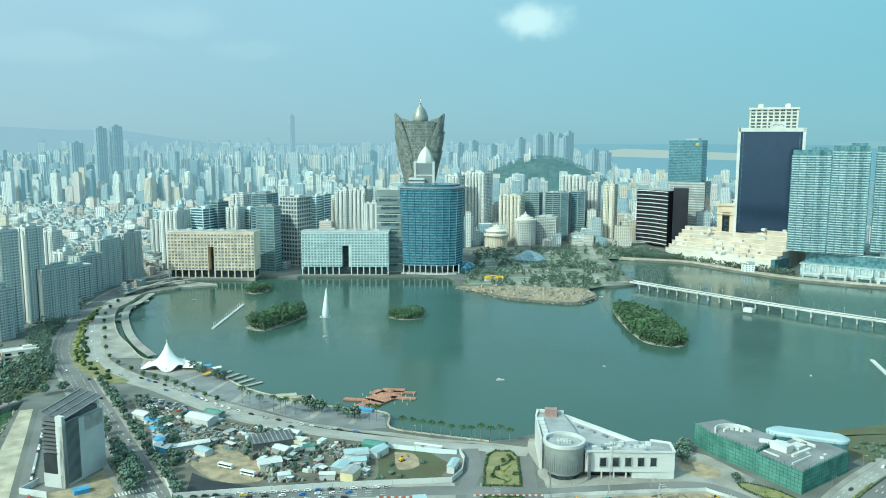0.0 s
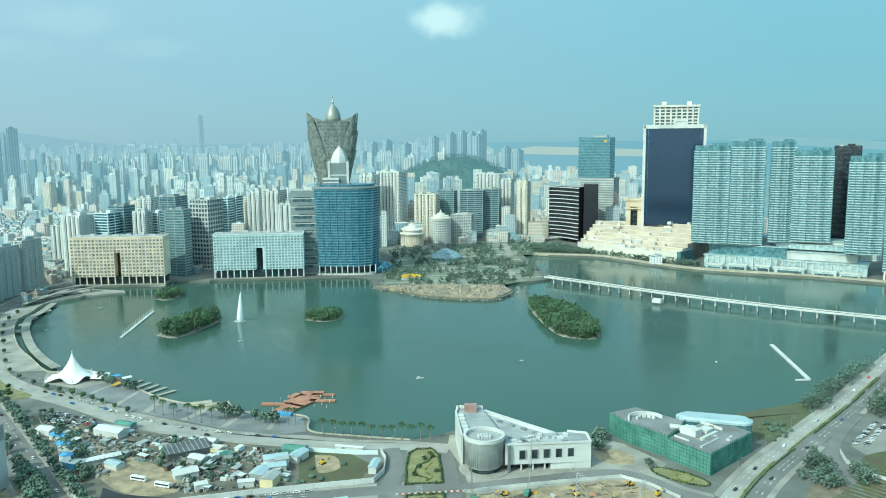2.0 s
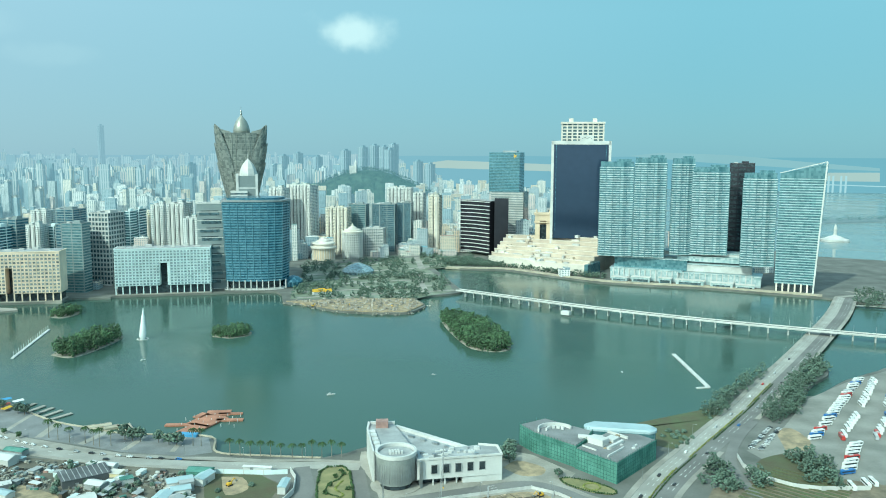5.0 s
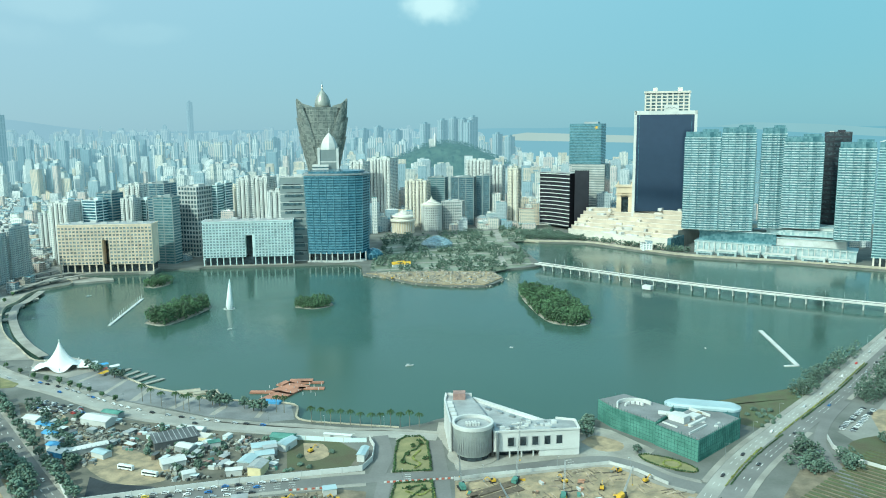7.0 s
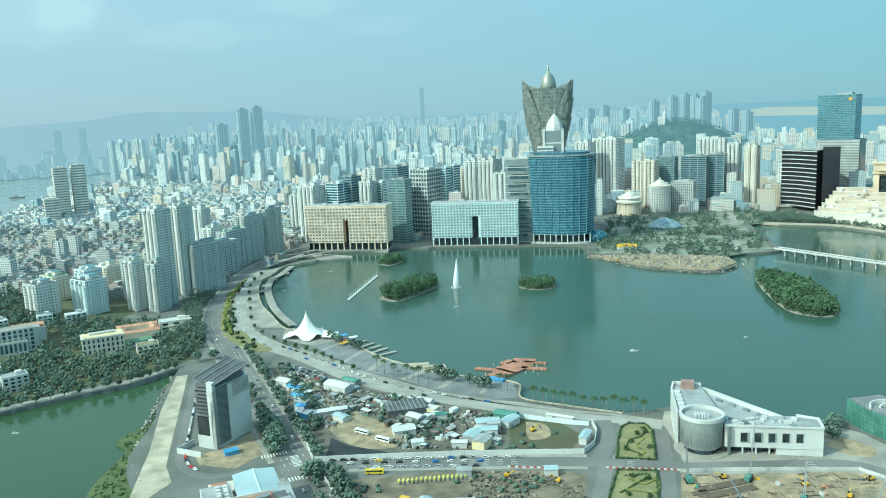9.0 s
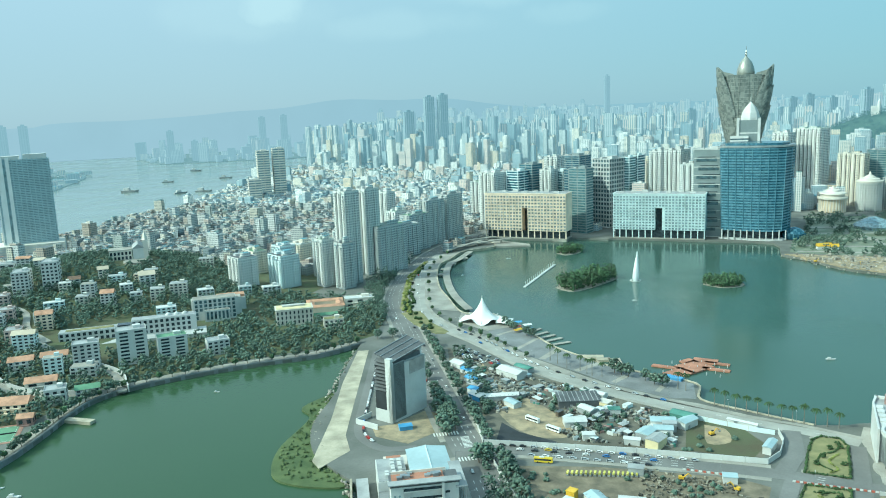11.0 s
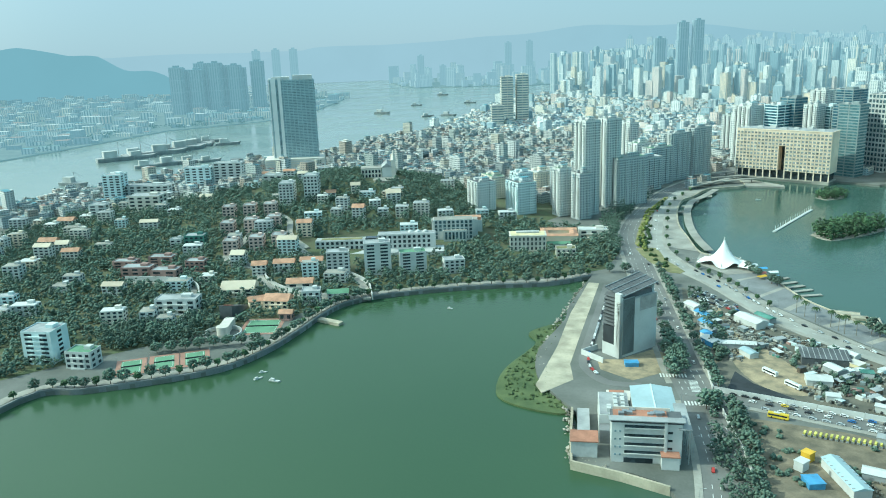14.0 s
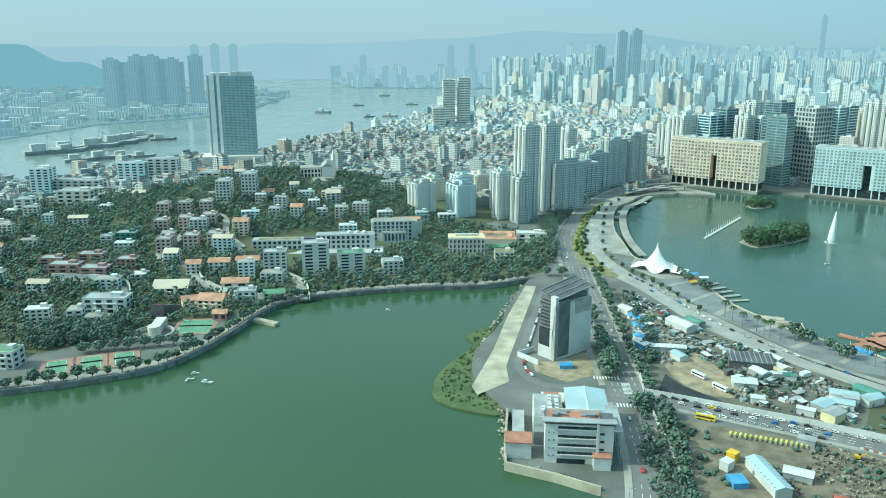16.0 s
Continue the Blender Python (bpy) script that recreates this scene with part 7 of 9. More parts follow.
house("tiled_villa", "villa with a bright orange tiled roof", -551, 455, 40, 24, 13, 8, "cream", "tile", "tile", 2)
house("white_villa", "white three-storey lakeside villa", -514, 436, 44, 16, 14, 12, "white", floors=3)
house("white_villa", "villa with a pale green sheet roof", -504, 458, 44, 18, 10, 6, "white", "tile", "court", 2)
house("mansion", "long white mansion with roof terraces", -592, 354, 36, 36, 16, 13, "white", floors=3)
house("brick_pavilion", "small red-brick pavilion beside the tennis court", -500, 396, 36, 11, 9, 6, "brick", "tile", "tile", 1)
house("lake_flats", "grey-blue lakeside apartment house with balconies", -580, 236, 30, 24, 20, 24, "palewall", floors=7)
house("lake_flats", "pale lakeside house with green roof", -545, 246, 30, 20, 14, 12, "white", "flat", "court", 3)

# slanting roof and round terrace by the courts
tsr = thing("sloping_hall", "dark hall with a steep sloping roof", "building", pose(-549, 380, gz(-549, 380), 0, 0, 120))
part("slope", G().add([(-16, -5, 0), (16, -5, 0), (16, -5, 2), (-16, -5, 12), (-16, 6, 0), (16, 6, 0), (16, 6, 2), (-16, 6, 12)], [(0, 1, 2, 3), (7, 6, 5, 4), (3, 2, 6, 7), (0, 3, 7, 4), (1, 5, 6, 2)]), M["darkroof"], tsr)
part("red_panel", G().add([(-15, -3, 11.9), (-6, -3, 9.1), (-6, 3, 9.1), (-15, 3, 11.9), (-15, -3, 12.2), (-6, -3, 9.4), (-6, 3, 9.4), (-15, 3, 12.2)], [(3, 2, 1, 0), (4, 5, 6, 7), (0, 1, 5, 4), (1, 2, 6, 5), (2, 3, 7, 6), (3, 0, 4, 7)]), M["redroof"], tsr)
houses.append((-549, 380, 18))
tst = thing("terrace_pavilion", "cream pavilion with a round-ended terrace", "building", pose(-516, 346, 3, 0, 0, 130))
part("hall", G().box(8, 0, 0, 6, 22, 8), M["cream"], tst)
part("round_end", G().cyl(-4, 0, 5, 0, 7, 18), M["cream"], tst)
part("retaining_wall", G().turn(-6, 0, [(15, -1), (15, 3.2), (14.2, 3.2), (14.2, -1)], 24), M["concrete"], tst)
houses.append((-516, 346, 18))


def court(x, y, ang, w, d, wide_red, label):
    t = thing("tennis_court", label, "tennis court", pose(x, y, 3.1, 0, 0, ang), "tennis courts")
    part("surround", G().box(0, 0, -0.4, 0.15, w + wide_red, d + 6), M["courtred"], t)
    part("surface", G().box(0, 0, 0.15, 0.22, w, d), M["court"], t)
    g = G()
    for s in (-1, 1):
        g.box(s * (w / 2 - 1), 0, 0.22, 0.25, 0.2, d - 2).box(0, s * (d / 2 - 1), 0.22, 0.25, w - 2, 0.2)
    g.box(0, 0, 0.22, 0.25, w - 2, 0.2)
    part("lines", g, M["line"], t)
    part("net", G().box(0, 0, 0.22, 1.2, w, 0.12), M["netdark"], t)
    f = G()
    for s in (-1, 1):
        for k in range(5):
            f.box(s * (w + wide_red) / 2, -d / 2 - 2 + (d + 4) * k / 4, 0, 4, 0.15, 0.15)
    tagged(part("court_fence", f, M["steel"], t), kind="stuff")
    houses.append((x, y, w * 0.7))


for x, y in ((-513, 264), (-501, 283), (-489, 301)):
    court(x, y, 57, 14, 24, 7, "green tennis court with red surround and white lines")
court(-502, 372, 40, 26, 30, 6, "green double tennis court with red surround")
for k in range(8):
    plant(KINDS[1], -522 + 6.5 * k, 290 + 8 * k, 3, 0.9)

# school, large white hotel, yellow office, church
tsc = thing("school", "long white school with arcaded floors on a stone terrace", "school", pose(-586, 590, gz(-586, 590), 0, 0, 39.5))
part("terrace", G().box(4, -8, -6, 0, 140, 26), M["concrete"], tsc)
for x, w, h in ((-36, 56, 10), (34, 62, 15)):
    part("wing", G().box(x, 4, 0, h, w, 15), M["white"], tsc)
    part("roof", G().box(x, 4, h, h + 0.4, w - 1, 14), M["greyroof"], tsc)
    for k in range(int(h / 5)):
        for i in range(int(w / 5.2)):
            part("window", G().box(x - w / 2 + 2.8 + 5.2 * i, -3.6, 1 + 5 * k, 4 + 5 * k, 2.8, 0.5), M["darkwin"], tsc)
part("roof_court", G().box(-36, 4, 10.4, 10.7, 44, 8), M["lawn"], tsc)
part("gap_glass", G().box(-4, 2, 0, 12, 12, 10), M["darkwin"], tsc)
for k in range(3):
    part("roof_dome", G().turn(38 + 8 * k, 6, [(3, 15), (2.6, 16.6), (1.2, 17.6), (0.1, 18)], 12), M["white"], tsc)
houses.append((-586, 590, 58))
houses.append((-630, 556, 30)), houses.append((-545, 625, 30))
tht = thing("white_hotel", "white terraced hotel with rows of framed windows", "hotel", pose(-545, 676, gz(-545, 676), 0, 0, 40))
for y0, w, d, h in ((0, 44, 18, 22), (-10, 26, 10, 11), (12, 52, 16, 18)):
    part("wing", G().box(0 if y0 else -2, y0, -4, h, w, d), M["white"], tht)
    part("roof", G().box(0 if y0 else -2, y0, h, h + 0.4, w - 1, d - 1), M["pave"], tht)
for k in range(5):
    for i in range(9):
        if k > 1 or i > 6 or i < 1:
            part("window", G().box(-21 + 4.8 * i, -9.2, 1 + 4.3 * k, 4 + 4.3 * k, 2.8, 0.5), M["bluewin"], tht)
for i in range(6):
    part("window", G().box(-10 + 4 * i, -15.2, 1.5, 9.5, 2.2, 0.5), M["bluewin"], tht)
part("orange_roof", G().box(16, 30, 14, 17, 30, 14), M["tile"], tht)
part("rear_wing", G().box(16, 30, -4, 14, 32, 16), M["white"], tht)
houses.append((-545, 676, 34)), houses.append((-540, 705, 26))
tye = thing("yellow_office", "pale yellow colonial building with arched windows", "building", pose(-457, 690, gz(-457, 690), 0, 0, 36))
part("wall", G().box(0, 0, -4, 16, 38, 20), M["cream"], tye)
part("cornice", G().box(0, 0, 16, 17, 39.4, 21.4), M["cream"], tye)
part("roof", G().box(0, 0, 17, 17.5, 36, 18), M["yellow"], tye)
part("roof_plant", G().box(0, 2, 17.5, 19, 24, 6), M["concrete"], tye)
for k in range(3):
    for i in range(9):
        part("window", G().box(-17 + 4.25 * i, -10.05, 1.5 + 5 * k, 4.4 + 5 * k, 1.6, 0.4).cyl(-17 + 4.25 * i, -10.0, 0.8, 4.4 + 5 * k, 4.9 + 5 * k, 8, 0.3), M["darkwin"], tye)
    for j in range(4):
        part("window", G().box(19.05, -7 + 4.6 * j, 1.5 + 5 * k, 4.6 + 5 * k, 0.4, 1.6), M["darkwin"], tye)
houses.append((-457, 690, 26))
tch = thing("hill_church", "pale hilltop church with arcaded house and slim tower", "church", pose(-776, 800, gz(-776, 800), 0, 0, 44))
part("nave", G().box(8, 4, -3, 14, 14, 34), M["white"], tch)
part("nave_roof", G().gable(8, 4, 0, 14, 20, 34, 14, 90, 0.6), M["greyroof"], tch)
part("tower", G().box(17, -10, -3, 24, 6, 6), M["cream"], tch)
part("tower_top", G().turn(17, -10, [(4.2, 24), (3.4, 26), (0.2, 38)], 4), M["cream"], tch)
hw = part("priest_house", G().box(-14, -2, -3, 13, 28, 22), M["cream"], tch)
part("house_roof", G().box(-14, -2, 13, 13.8, 29, 23), M["pave"], hw)
for k in range(2):
    for i in range(6):
        part("arch", G().box(-25.5 + 4.6 * i, -13.1, 1 + 6 * k, 5 + 6 * k, 2.6, 0.5), M["darkwin"], hw)
part("terrace", G().cyl(6, -26, 18, -6, 0.3, 24), M["pave"], tch)
houses.append((-776, 800, 34)), houses.append((-760, 775, 22))

tcy = thing("courtyard_block", "low terracotta-roofed block round a courtyard", "building", pose(-452, 745, 3, 0, 0, 34))
for x, y, w, d in ((0, -14, 40, 8), (0, 14, 40, 8), (-16, 0, 8, 22), (16, 0, 8, 22)):
    part("wing", G().box(x, y, 0, 8, w, d), M["pink"], tcy)
    part("roof", G().gable(x, y, 0, 8, 10, max(w, d), min(w, d), 0 if w > d else 90, 0.5), M["tile"], tcy)
houses.append((-452, 745, 30))
house("garden_house", "small cream house with a flat yellow roof", -410, 690, 36, 20, 13, 8, "cream", "flat", "lawn", 2)
house("garden_house", "low white hall with a pale roof", -425, 775, 34, 34, 16, 9, "cream", "flat", "white", 2)
house("garden_house", "low house with a teal sheet roof", -432, 712, 36, 24, 8, 5, "white", "tile", "court", 1)

# road and wall along the western lake
WROAD = beside(curve(LAKE_W, 5), 9)
solid("road", G().strip(WROAD, 8, 2.8, 3.15), M["pave"], "narrow pale lakeside road under trees", "road", "structure")
solid("lake_wall", G().strip(beside(curve(LAKE_W, 5), 0.8), 1.6, -2, 4.1), M["plaza"], "dark stone retaining wall by the lake", "wall", "structure")
solid("quay_wall", G().strip(curve(LAKE_S, 5), 1.6, -2, 3.7), M["quay"], "pale stone quay wall of the lake", "wall", "structure")
solid("promenade", G().strip(beside(curve([(-420, 1110), (-415, 1050), (-415, 1014), (-396, 953), (-362, 879), (-330, 824), (-300, 782)]), 5), 9, 2.8, 3.4), M["pave"], "pale curved lakeside promenade", "promenade", "structure")
solid("landing", G().box(-470, 415, -1, 2.4, 26, 6, 7), M["quay"], "small stone landing on the lake", "landing", "structure")
solid("landing", G().prism([(-425, 1110), (-392, 1160), (-340, 1178), (-345, 1190), (-440, 1232)], -2, 2.6), M["pave"], "pale pointed waterside platform", "landing", "structure")
for k, (x, y) in enumerate(((-402, 950), (-412, 985), (-418, 1020), (-416, 1060))):
    tb3 = thing("viewing_platform", "small square viewing platform over the water", "platform", pose(x + 8, y, 0, 0, 0, 10 * k), "viewing platforms")
    part("slab", G().box(0, 0, 1.6, 2.8, 13, 9), M["pave"], tb3)
    part("pier", G().box(2, 0, -2, 1.6, 5, 5), M["concrete"], tb3)
    part("rail", G().box(6.3, 0, 2.8, 3.9, 0.2, 9), M["steel"], tb3)
g = G()
for k, (a, b) in enumerate((((-470, 1150), (-410, 1215)), ((-462, 1110), (-380, 1205)), ((-445, 1090), (-420, 1180)), ((-480, 1190), (-440, 1240)))):
    g.bar((*a, 7), (*b, 8.4), 7, 1.2)
    for u in (0.15, 0.5, 0.85):
        g.box(a[0] + (b[0] - a[0]) * u, a[1] + (b[1] - a[1]) * u, 2, 7, 1.4, 1.4)
solid("flyover", g, M["pave"], "pale footbridge ramps at the lake corner", "flyover", "structure")


FOREST = [(-845, 415), (-885, 470), (-875, 525), (-915, 567), (-942, 670), (-800, 640), (-782, 534), (-765, 459), (-714, 420), (-755, 392), (-811, 392)]
hr = random.Random(41)
made = 0
for _ in range(2500):
    x, y = hr.uniform(-1080, -540), hr.uniform(90, 860)
    near_w = near_line(x, y, WROAD)
    if made < 140 and inside(x, y, LAND) and not inside(x, y, FOREST) and near_w > 22 and all(math.hypot(x - a, y - b) > r + (5 if x > -760 else 8) for a, b, r in houses) and math.hypot((x + 800) / 150, (y - 800) / 110) > 0.75 and all(math.hypot(x - a, y - b) > 40 for a, b, w, d in taken):
        made += 1
        wl_ = hr.choice(("white", "white", "white", "cream", "cream", "pink", "palewall"))
        fl = hr.choice((2, 3, 3, 4, 5))
        tiled = hr.random() < 0.25
        house("hillside_house", {"white": "white", "cream": "cream", "pink": "pinkish", "palewall": "pale blue", "brick": "brick"}[wl_] + (" house with a tiled roof among trees" if tiled else " flat-roofed house among trees"), x, y, 40 + hr.uniform(-8, 8), hr.uniform(12, 22), hr.uniform(10, 15), 3.2 * fl, wl_, "tile" if tiled else "flat", hr.choice(("tile", "sand", "sand")) if tiled else hr.choice(("greyroof", "pave", "white")), fl, balcony=False)


def clear_of_houses(x, y):
    return all(math.hypot(x - a, y - b) > r for a, b, r in houses) and all(near_line(x, y, line) > w / 2 + 3 for line, w in ROADS) and near_line(x, y, WROAD) > 6 and not any(abs(x - a) < w + 2 and abs(y - b) < d + 2 for a, b, w, d in taken)


QUARTER = [(-560, 230), (-530, 330), (-500, 400), (-505, 470), (-440, 560), (-372, 628), (-352, 668), (-372, 740), (-430, 800), (-500, 790), (-600, 770), (-650, 850), (-760, 910), (-880, 900), (-980, 800), (-960, 640), (-1090, 560), (-1040, 380), (-1040, 130), (-640, 60), (-585, 120)]
patch("hillside_ground", [p for p in QUARTER], M["grass"], "green slope under the hillside trees", 3.02, 0)
for k, line in enumerate(([(-500, 452), (-540, 440), (-575, 442), (-610, 455), (-640, 478)], [(-640, 470), (-690, 470), (-720, 520), (-760, 560)], [(-640, 540), (-690, 560), (-740, 600), (-800, 620)], [(-560, 330), (-610, 380), (-660, 400), (-720, 370)], [(-480, 470), (-520, 500), (-600, 520), (-660, 540)])):
    line = finely(curve(line), 8)
    g = G()
    for a, b in zip(line, line[1:]):
        g.bar((*a, gz(*a) + 0.2), (*b, gz(*b) + 0.2), 7, 1.4)
    solid("hill_road", g, M["pave"], "narrow pale road winding up the hillside", "road", "structure")
    houses.extend((x, y, 5) for x, y in line)
    solid("retaining_wall", G().strip([(x + 3, y + 4) for x, y in line], 0.8, 2, 8 + 1.5 * (k % 2)), M["concrete"], "grey retaining wall beside the hill road", "wall", "structure")
wood("hillside_trees", "dense dark green trees between hillside houses", QUARTER, 9.0, M["leaf"], (3.2, 5.6), (6, 11), lambda x, y: clear_of_houses(x, y) and noise.noise((x * 0.02, y * 0.02, 7)) > -0.5)
wood("court_woods", "dark wooded slope behind the tennis courts", [(-560, 262), (-528, 306), (-510, 330), (-535, 352), (-572, 346), (-590, 320), (-585, 280)], 6.5, M["leaf"], (3.4, 5.2), (7, 12), lambda x, y: all(math.hypot(x - a, y - b) > r * 0.75 for a, b, r in houses), fine=True)
wood("avenue_trees", "dense dark trees along the avenue", [(-372, 715), (-352, 728), (-412, 850), (-452, 960), (-478, 1080), (-478, 1200), (-500, 1200), (-496, 1060), (-482, 960), (-462, 860), (-410, 770)], 8.5, M["leaf"], (3.4, 5), (8, 13), lambda x, y: near_line(x, y, MAIN) > 13 and not any(abs(x - a) < w and abs(y - b) < d for a, b, w, d in taken), fine=True)
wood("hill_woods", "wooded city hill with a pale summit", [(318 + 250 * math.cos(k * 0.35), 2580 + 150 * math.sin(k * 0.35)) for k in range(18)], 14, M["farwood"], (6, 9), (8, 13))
solid("summit_house", G().box(268, 2560, 138, 174, 18, 14).turn(278, 2556, [(5, 138), (4, 186), (0.3, 194)], 10), M["white"], "white lighthouse and chapel on the summit", "lighthouse")
PARK = [(30, 1185), (120, 1170), (210, 1150), (285, 1205), (295, 1300), (290, 1440), (210, 1420), (60, 1395), (40, 1290)]
patch("park_lawn", PARK, M["parkground"], "pale park ground at the lake head", 3.1, 0)
wood("park_trees", "scattered park trees and shrubs", PARK, 11, M["leaf"], (3.0, 5.4), (6, 11), lambda x, y: noise.noise((x * 0.03, y * 0.03, 1)) > -0.02 and math.hypot(x - 157, y - 1418) > 34)
for a, b in (((40, 1192), (288, 1212)), ((50, 1240), (290, 1262)), ((60, 1300), (290, 1330)), ((60, 1352), (290, 1392)), ((180, 1175), (120, 1400)), ((240, 1190), (262, 1425))):
    solid("park_road", G().strip([a, b], 9, 2.9, 3.2 + 0.0003 * b[0]), M["pave"], "pale road through the park", "road", "structure")
GREEN = [(60, 1400), (290, 1440), (340, 1460), (400, 1540), (420, 1600), (350, 1620), (260, 1600), (200, 1560), (60, 1540)]
patch("park_lawn", GREEN, M["parkground"], "green square with trees before the hotels", 3.12, 0)
GREEN_ROADS = [[(60, 1412), (290, 1462), (420, 1590)], [(70, 1500), (300, 1545), (400, 1600)], [(150, 1420), (170, 1560)], [(280, 1440), (300, 1610)]]
for k, line in enumerate(GREEN_ROADS):
    solid("park_road", G().strip(line, 12, 2.9, 3.2 + 0.02 * k), M["pave"], "pale road through the green square", "road", "structure")
wood("square_trees", "leafy street trees on the green square", GREEN, 12, M["leaf"], (4, 6.5), (7, 12), lambda x, y: all(near_line(x, y, q) > 9 for q in GREEN_ROADS) and noise.noise((x * 0.02, y * 0.02, 5)) > -0.2 and math.hypot(x - 157, y - 1418) > 34)
tgd = thing("round_hall", "low teal-roofed round hall in the park", "building", pose(157, 1418, 3))
part("wall", G().cyl(0, 0, 28, 0, 5, 28), M["greywin"], tgd)
part("dome", G().turn(0, 0, [(30, 5), (25, 10), (15, 15), (5, 18.5), (0.1, 19)], 14), M["greywin"], tgd, "pale teal faceted glass roof")
for x, y in ((70, 1215), (79, 1221), (88, 1214)):
    tor = thing("event_booth", "orange canvas tent on the park edge", "booth", pose(x, y, 3.2, 0, 0, 20), "park tents")
    part("canopy", G().gable(0, 0, 0, 4.5, 8.5, 11, 8, 0, 0.3), M["machine"], tor)
    part("wall", G().box(0, 0, 0, 4.4, 10, 7), M["tent"], tor)
wood("eastern_trees", "trees beyond the glass sail tower", wood_east, 13, M["leaf"], (4, 6), (7, 11), lambda x, y: noise.noise((x * 0.02, y * 0.02, 8)) > 0)
for k, line in enumerate(([(800, 990), (900, 940), (1100, 1000)], [(850, 1040), (1000, 1050), (1180, 1110)], [(930, 930), (900, 1080)])):
    solid("road", G().strip(line, 11, 2.9, 3.2 + 0.02 * k), M["pave"], "pale road on the eastern quay", "road", "structure")
wood("promenade_trees", "row of trees along the eastern promenade", [(334, 1484), (384, 1452), (450, 1420), (512, 1332), (562, 1268), (580, 1276), (530, 1338), (462, 1420), (424, 1475), (404, 1545), (340, 1540)], 6.5, M["leaf"], (3.5, 5.5), (7, 11))

# ---- islands ----


def island(name, label, pts, mat, step, high, top=1.6):
    ring = curve(pts + pts[:1], 5)[:-1]
    if sum((b[0] - a[0]) * (b[1] + a[1]) for a, b in zip(ring, ring[1:] + ring[:1])) > 0:
        ring = ring[::-1]
    solid("island_ground", G().prism(ring, -3, 0.5), M["rock"], "low stony island in the lake", "island", "structure")
    wood(name, label, ring, step, mat, (3.0, 4.6), high, base=lambda x, y: 0.2)


island("island_trees", "dark green trees covering a small island", [(-234, 916), (-208, 902), (-186, 940), (-172, 985), (-184, 1000), (-206, 985), (-228, 950)], M["leaf2"], 5.0, (10, 17))
island("island_trees", "small round islet covered with bushes", [(-68, 972), (-46, 960), (-24, 972), (-26, 992), (-50, 996), (-66, 988)], M["leaf2"], 5.0, (8, 13))
island("island_trees", "bright green mangrove island in the lake", [(224, 1030), (218, 960), (220, 870), (232, 842), (256, 834), (272, 860), (276, 940), (264, 1000), (240, 1032)], M["leaf2"], 5.0, (8, 13))
island("island_trees", "small bushy islet near the waterfront", [(-286, 1130), (-268, 1122), (-254, 1148), (-262, 1170), (-280, 1155)], M["leaf2"], 5.0, (8, 13))
solid("site_ground", G().prism([(24, 1166), (50, 1142), (88, 1090), (137, 1064), (184, 1056), (216, 1100), (210, 1148), (120, 1168)], -3, 4.2), M["dirt"], "sandy building site on a lake promontory", "ground", "structure")
g = G()
for _ in range(520):
    x, y = prnd.uniform(24, 216), prnd.uniform(1056, 1168)
    if inside(x, y, [(24, 1166), (50, 1142), (88, 1090), (137, 1064), (184, 1056), (216, 1100), (210, 1148), (120, 1168)]):
        if prnd.random() < 0.5:
            clump(g, x, y, 4.4, prnd.uniform(0.8, 2.4))
        else:
            g.box(x, y, 4, 4 + prnd.uniform(0.6, 3.4), prnd.uniform(1.5, 6), prnd.uniform(1, 3.5), prnd.uniform(0, 180))
for x, y in zip(*[iter([26, 1164, 38, 1152, 50, 1140, 62, 1124, 76, 1106, 90, 1089, 106, 1080, 122, 1071, 138, 1063, 154, 1060, 170, 1057, 186, 1056, 198, 1072, 208, 1088, 218, 1102, 214, 1124])] * 2):
    for _ in range(9):
        clump(g, x + prnd.uniform(-7, 7), y + prnd.uniform(-6, 4), prnd.uniform(0, 2.6), prnd.uniform(0.8, 1.9))
solid("site_rubble", g, M["rock"], "rubble, timber and stones on the site", "rubble", "stuff")

# ---- across the harbour and far away ----
far_rnd = random.Random(3)


def far_group(name, label, spots, w, d, mat):
    for x, y, h in spots:
        g = G().prism(plus(x, y, w, d, 40, 0.25), 2, h)
        g.box(x, y, h, h + 6, w * 0.4, d * 0.4, 40)
        solid(name, g, M[mat], label, "tower", group="far towers")


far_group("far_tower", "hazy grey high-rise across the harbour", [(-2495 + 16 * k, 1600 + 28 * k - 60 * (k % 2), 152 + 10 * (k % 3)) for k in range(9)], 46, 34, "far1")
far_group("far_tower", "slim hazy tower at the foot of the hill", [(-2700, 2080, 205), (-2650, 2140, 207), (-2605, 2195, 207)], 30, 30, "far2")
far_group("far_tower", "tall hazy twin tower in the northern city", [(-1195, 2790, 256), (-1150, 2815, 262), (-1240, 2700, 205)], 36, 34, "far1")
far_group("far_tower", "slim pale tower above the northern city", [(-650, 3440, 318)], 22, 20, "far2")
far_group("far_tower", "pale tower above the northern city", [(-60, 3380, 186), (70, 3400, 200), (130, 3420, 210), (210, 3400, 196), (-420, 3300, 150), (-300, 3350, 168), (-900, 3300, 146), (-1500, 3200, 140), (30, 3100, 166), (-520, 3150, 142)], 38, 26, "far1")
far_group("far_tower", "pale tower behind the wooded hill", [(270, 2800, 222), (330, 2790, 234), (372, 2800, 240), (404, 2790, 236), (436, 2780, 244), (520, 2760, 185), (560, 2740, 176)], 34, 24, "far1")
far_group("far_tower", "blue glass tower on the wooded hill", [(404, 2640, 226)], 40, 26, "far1")
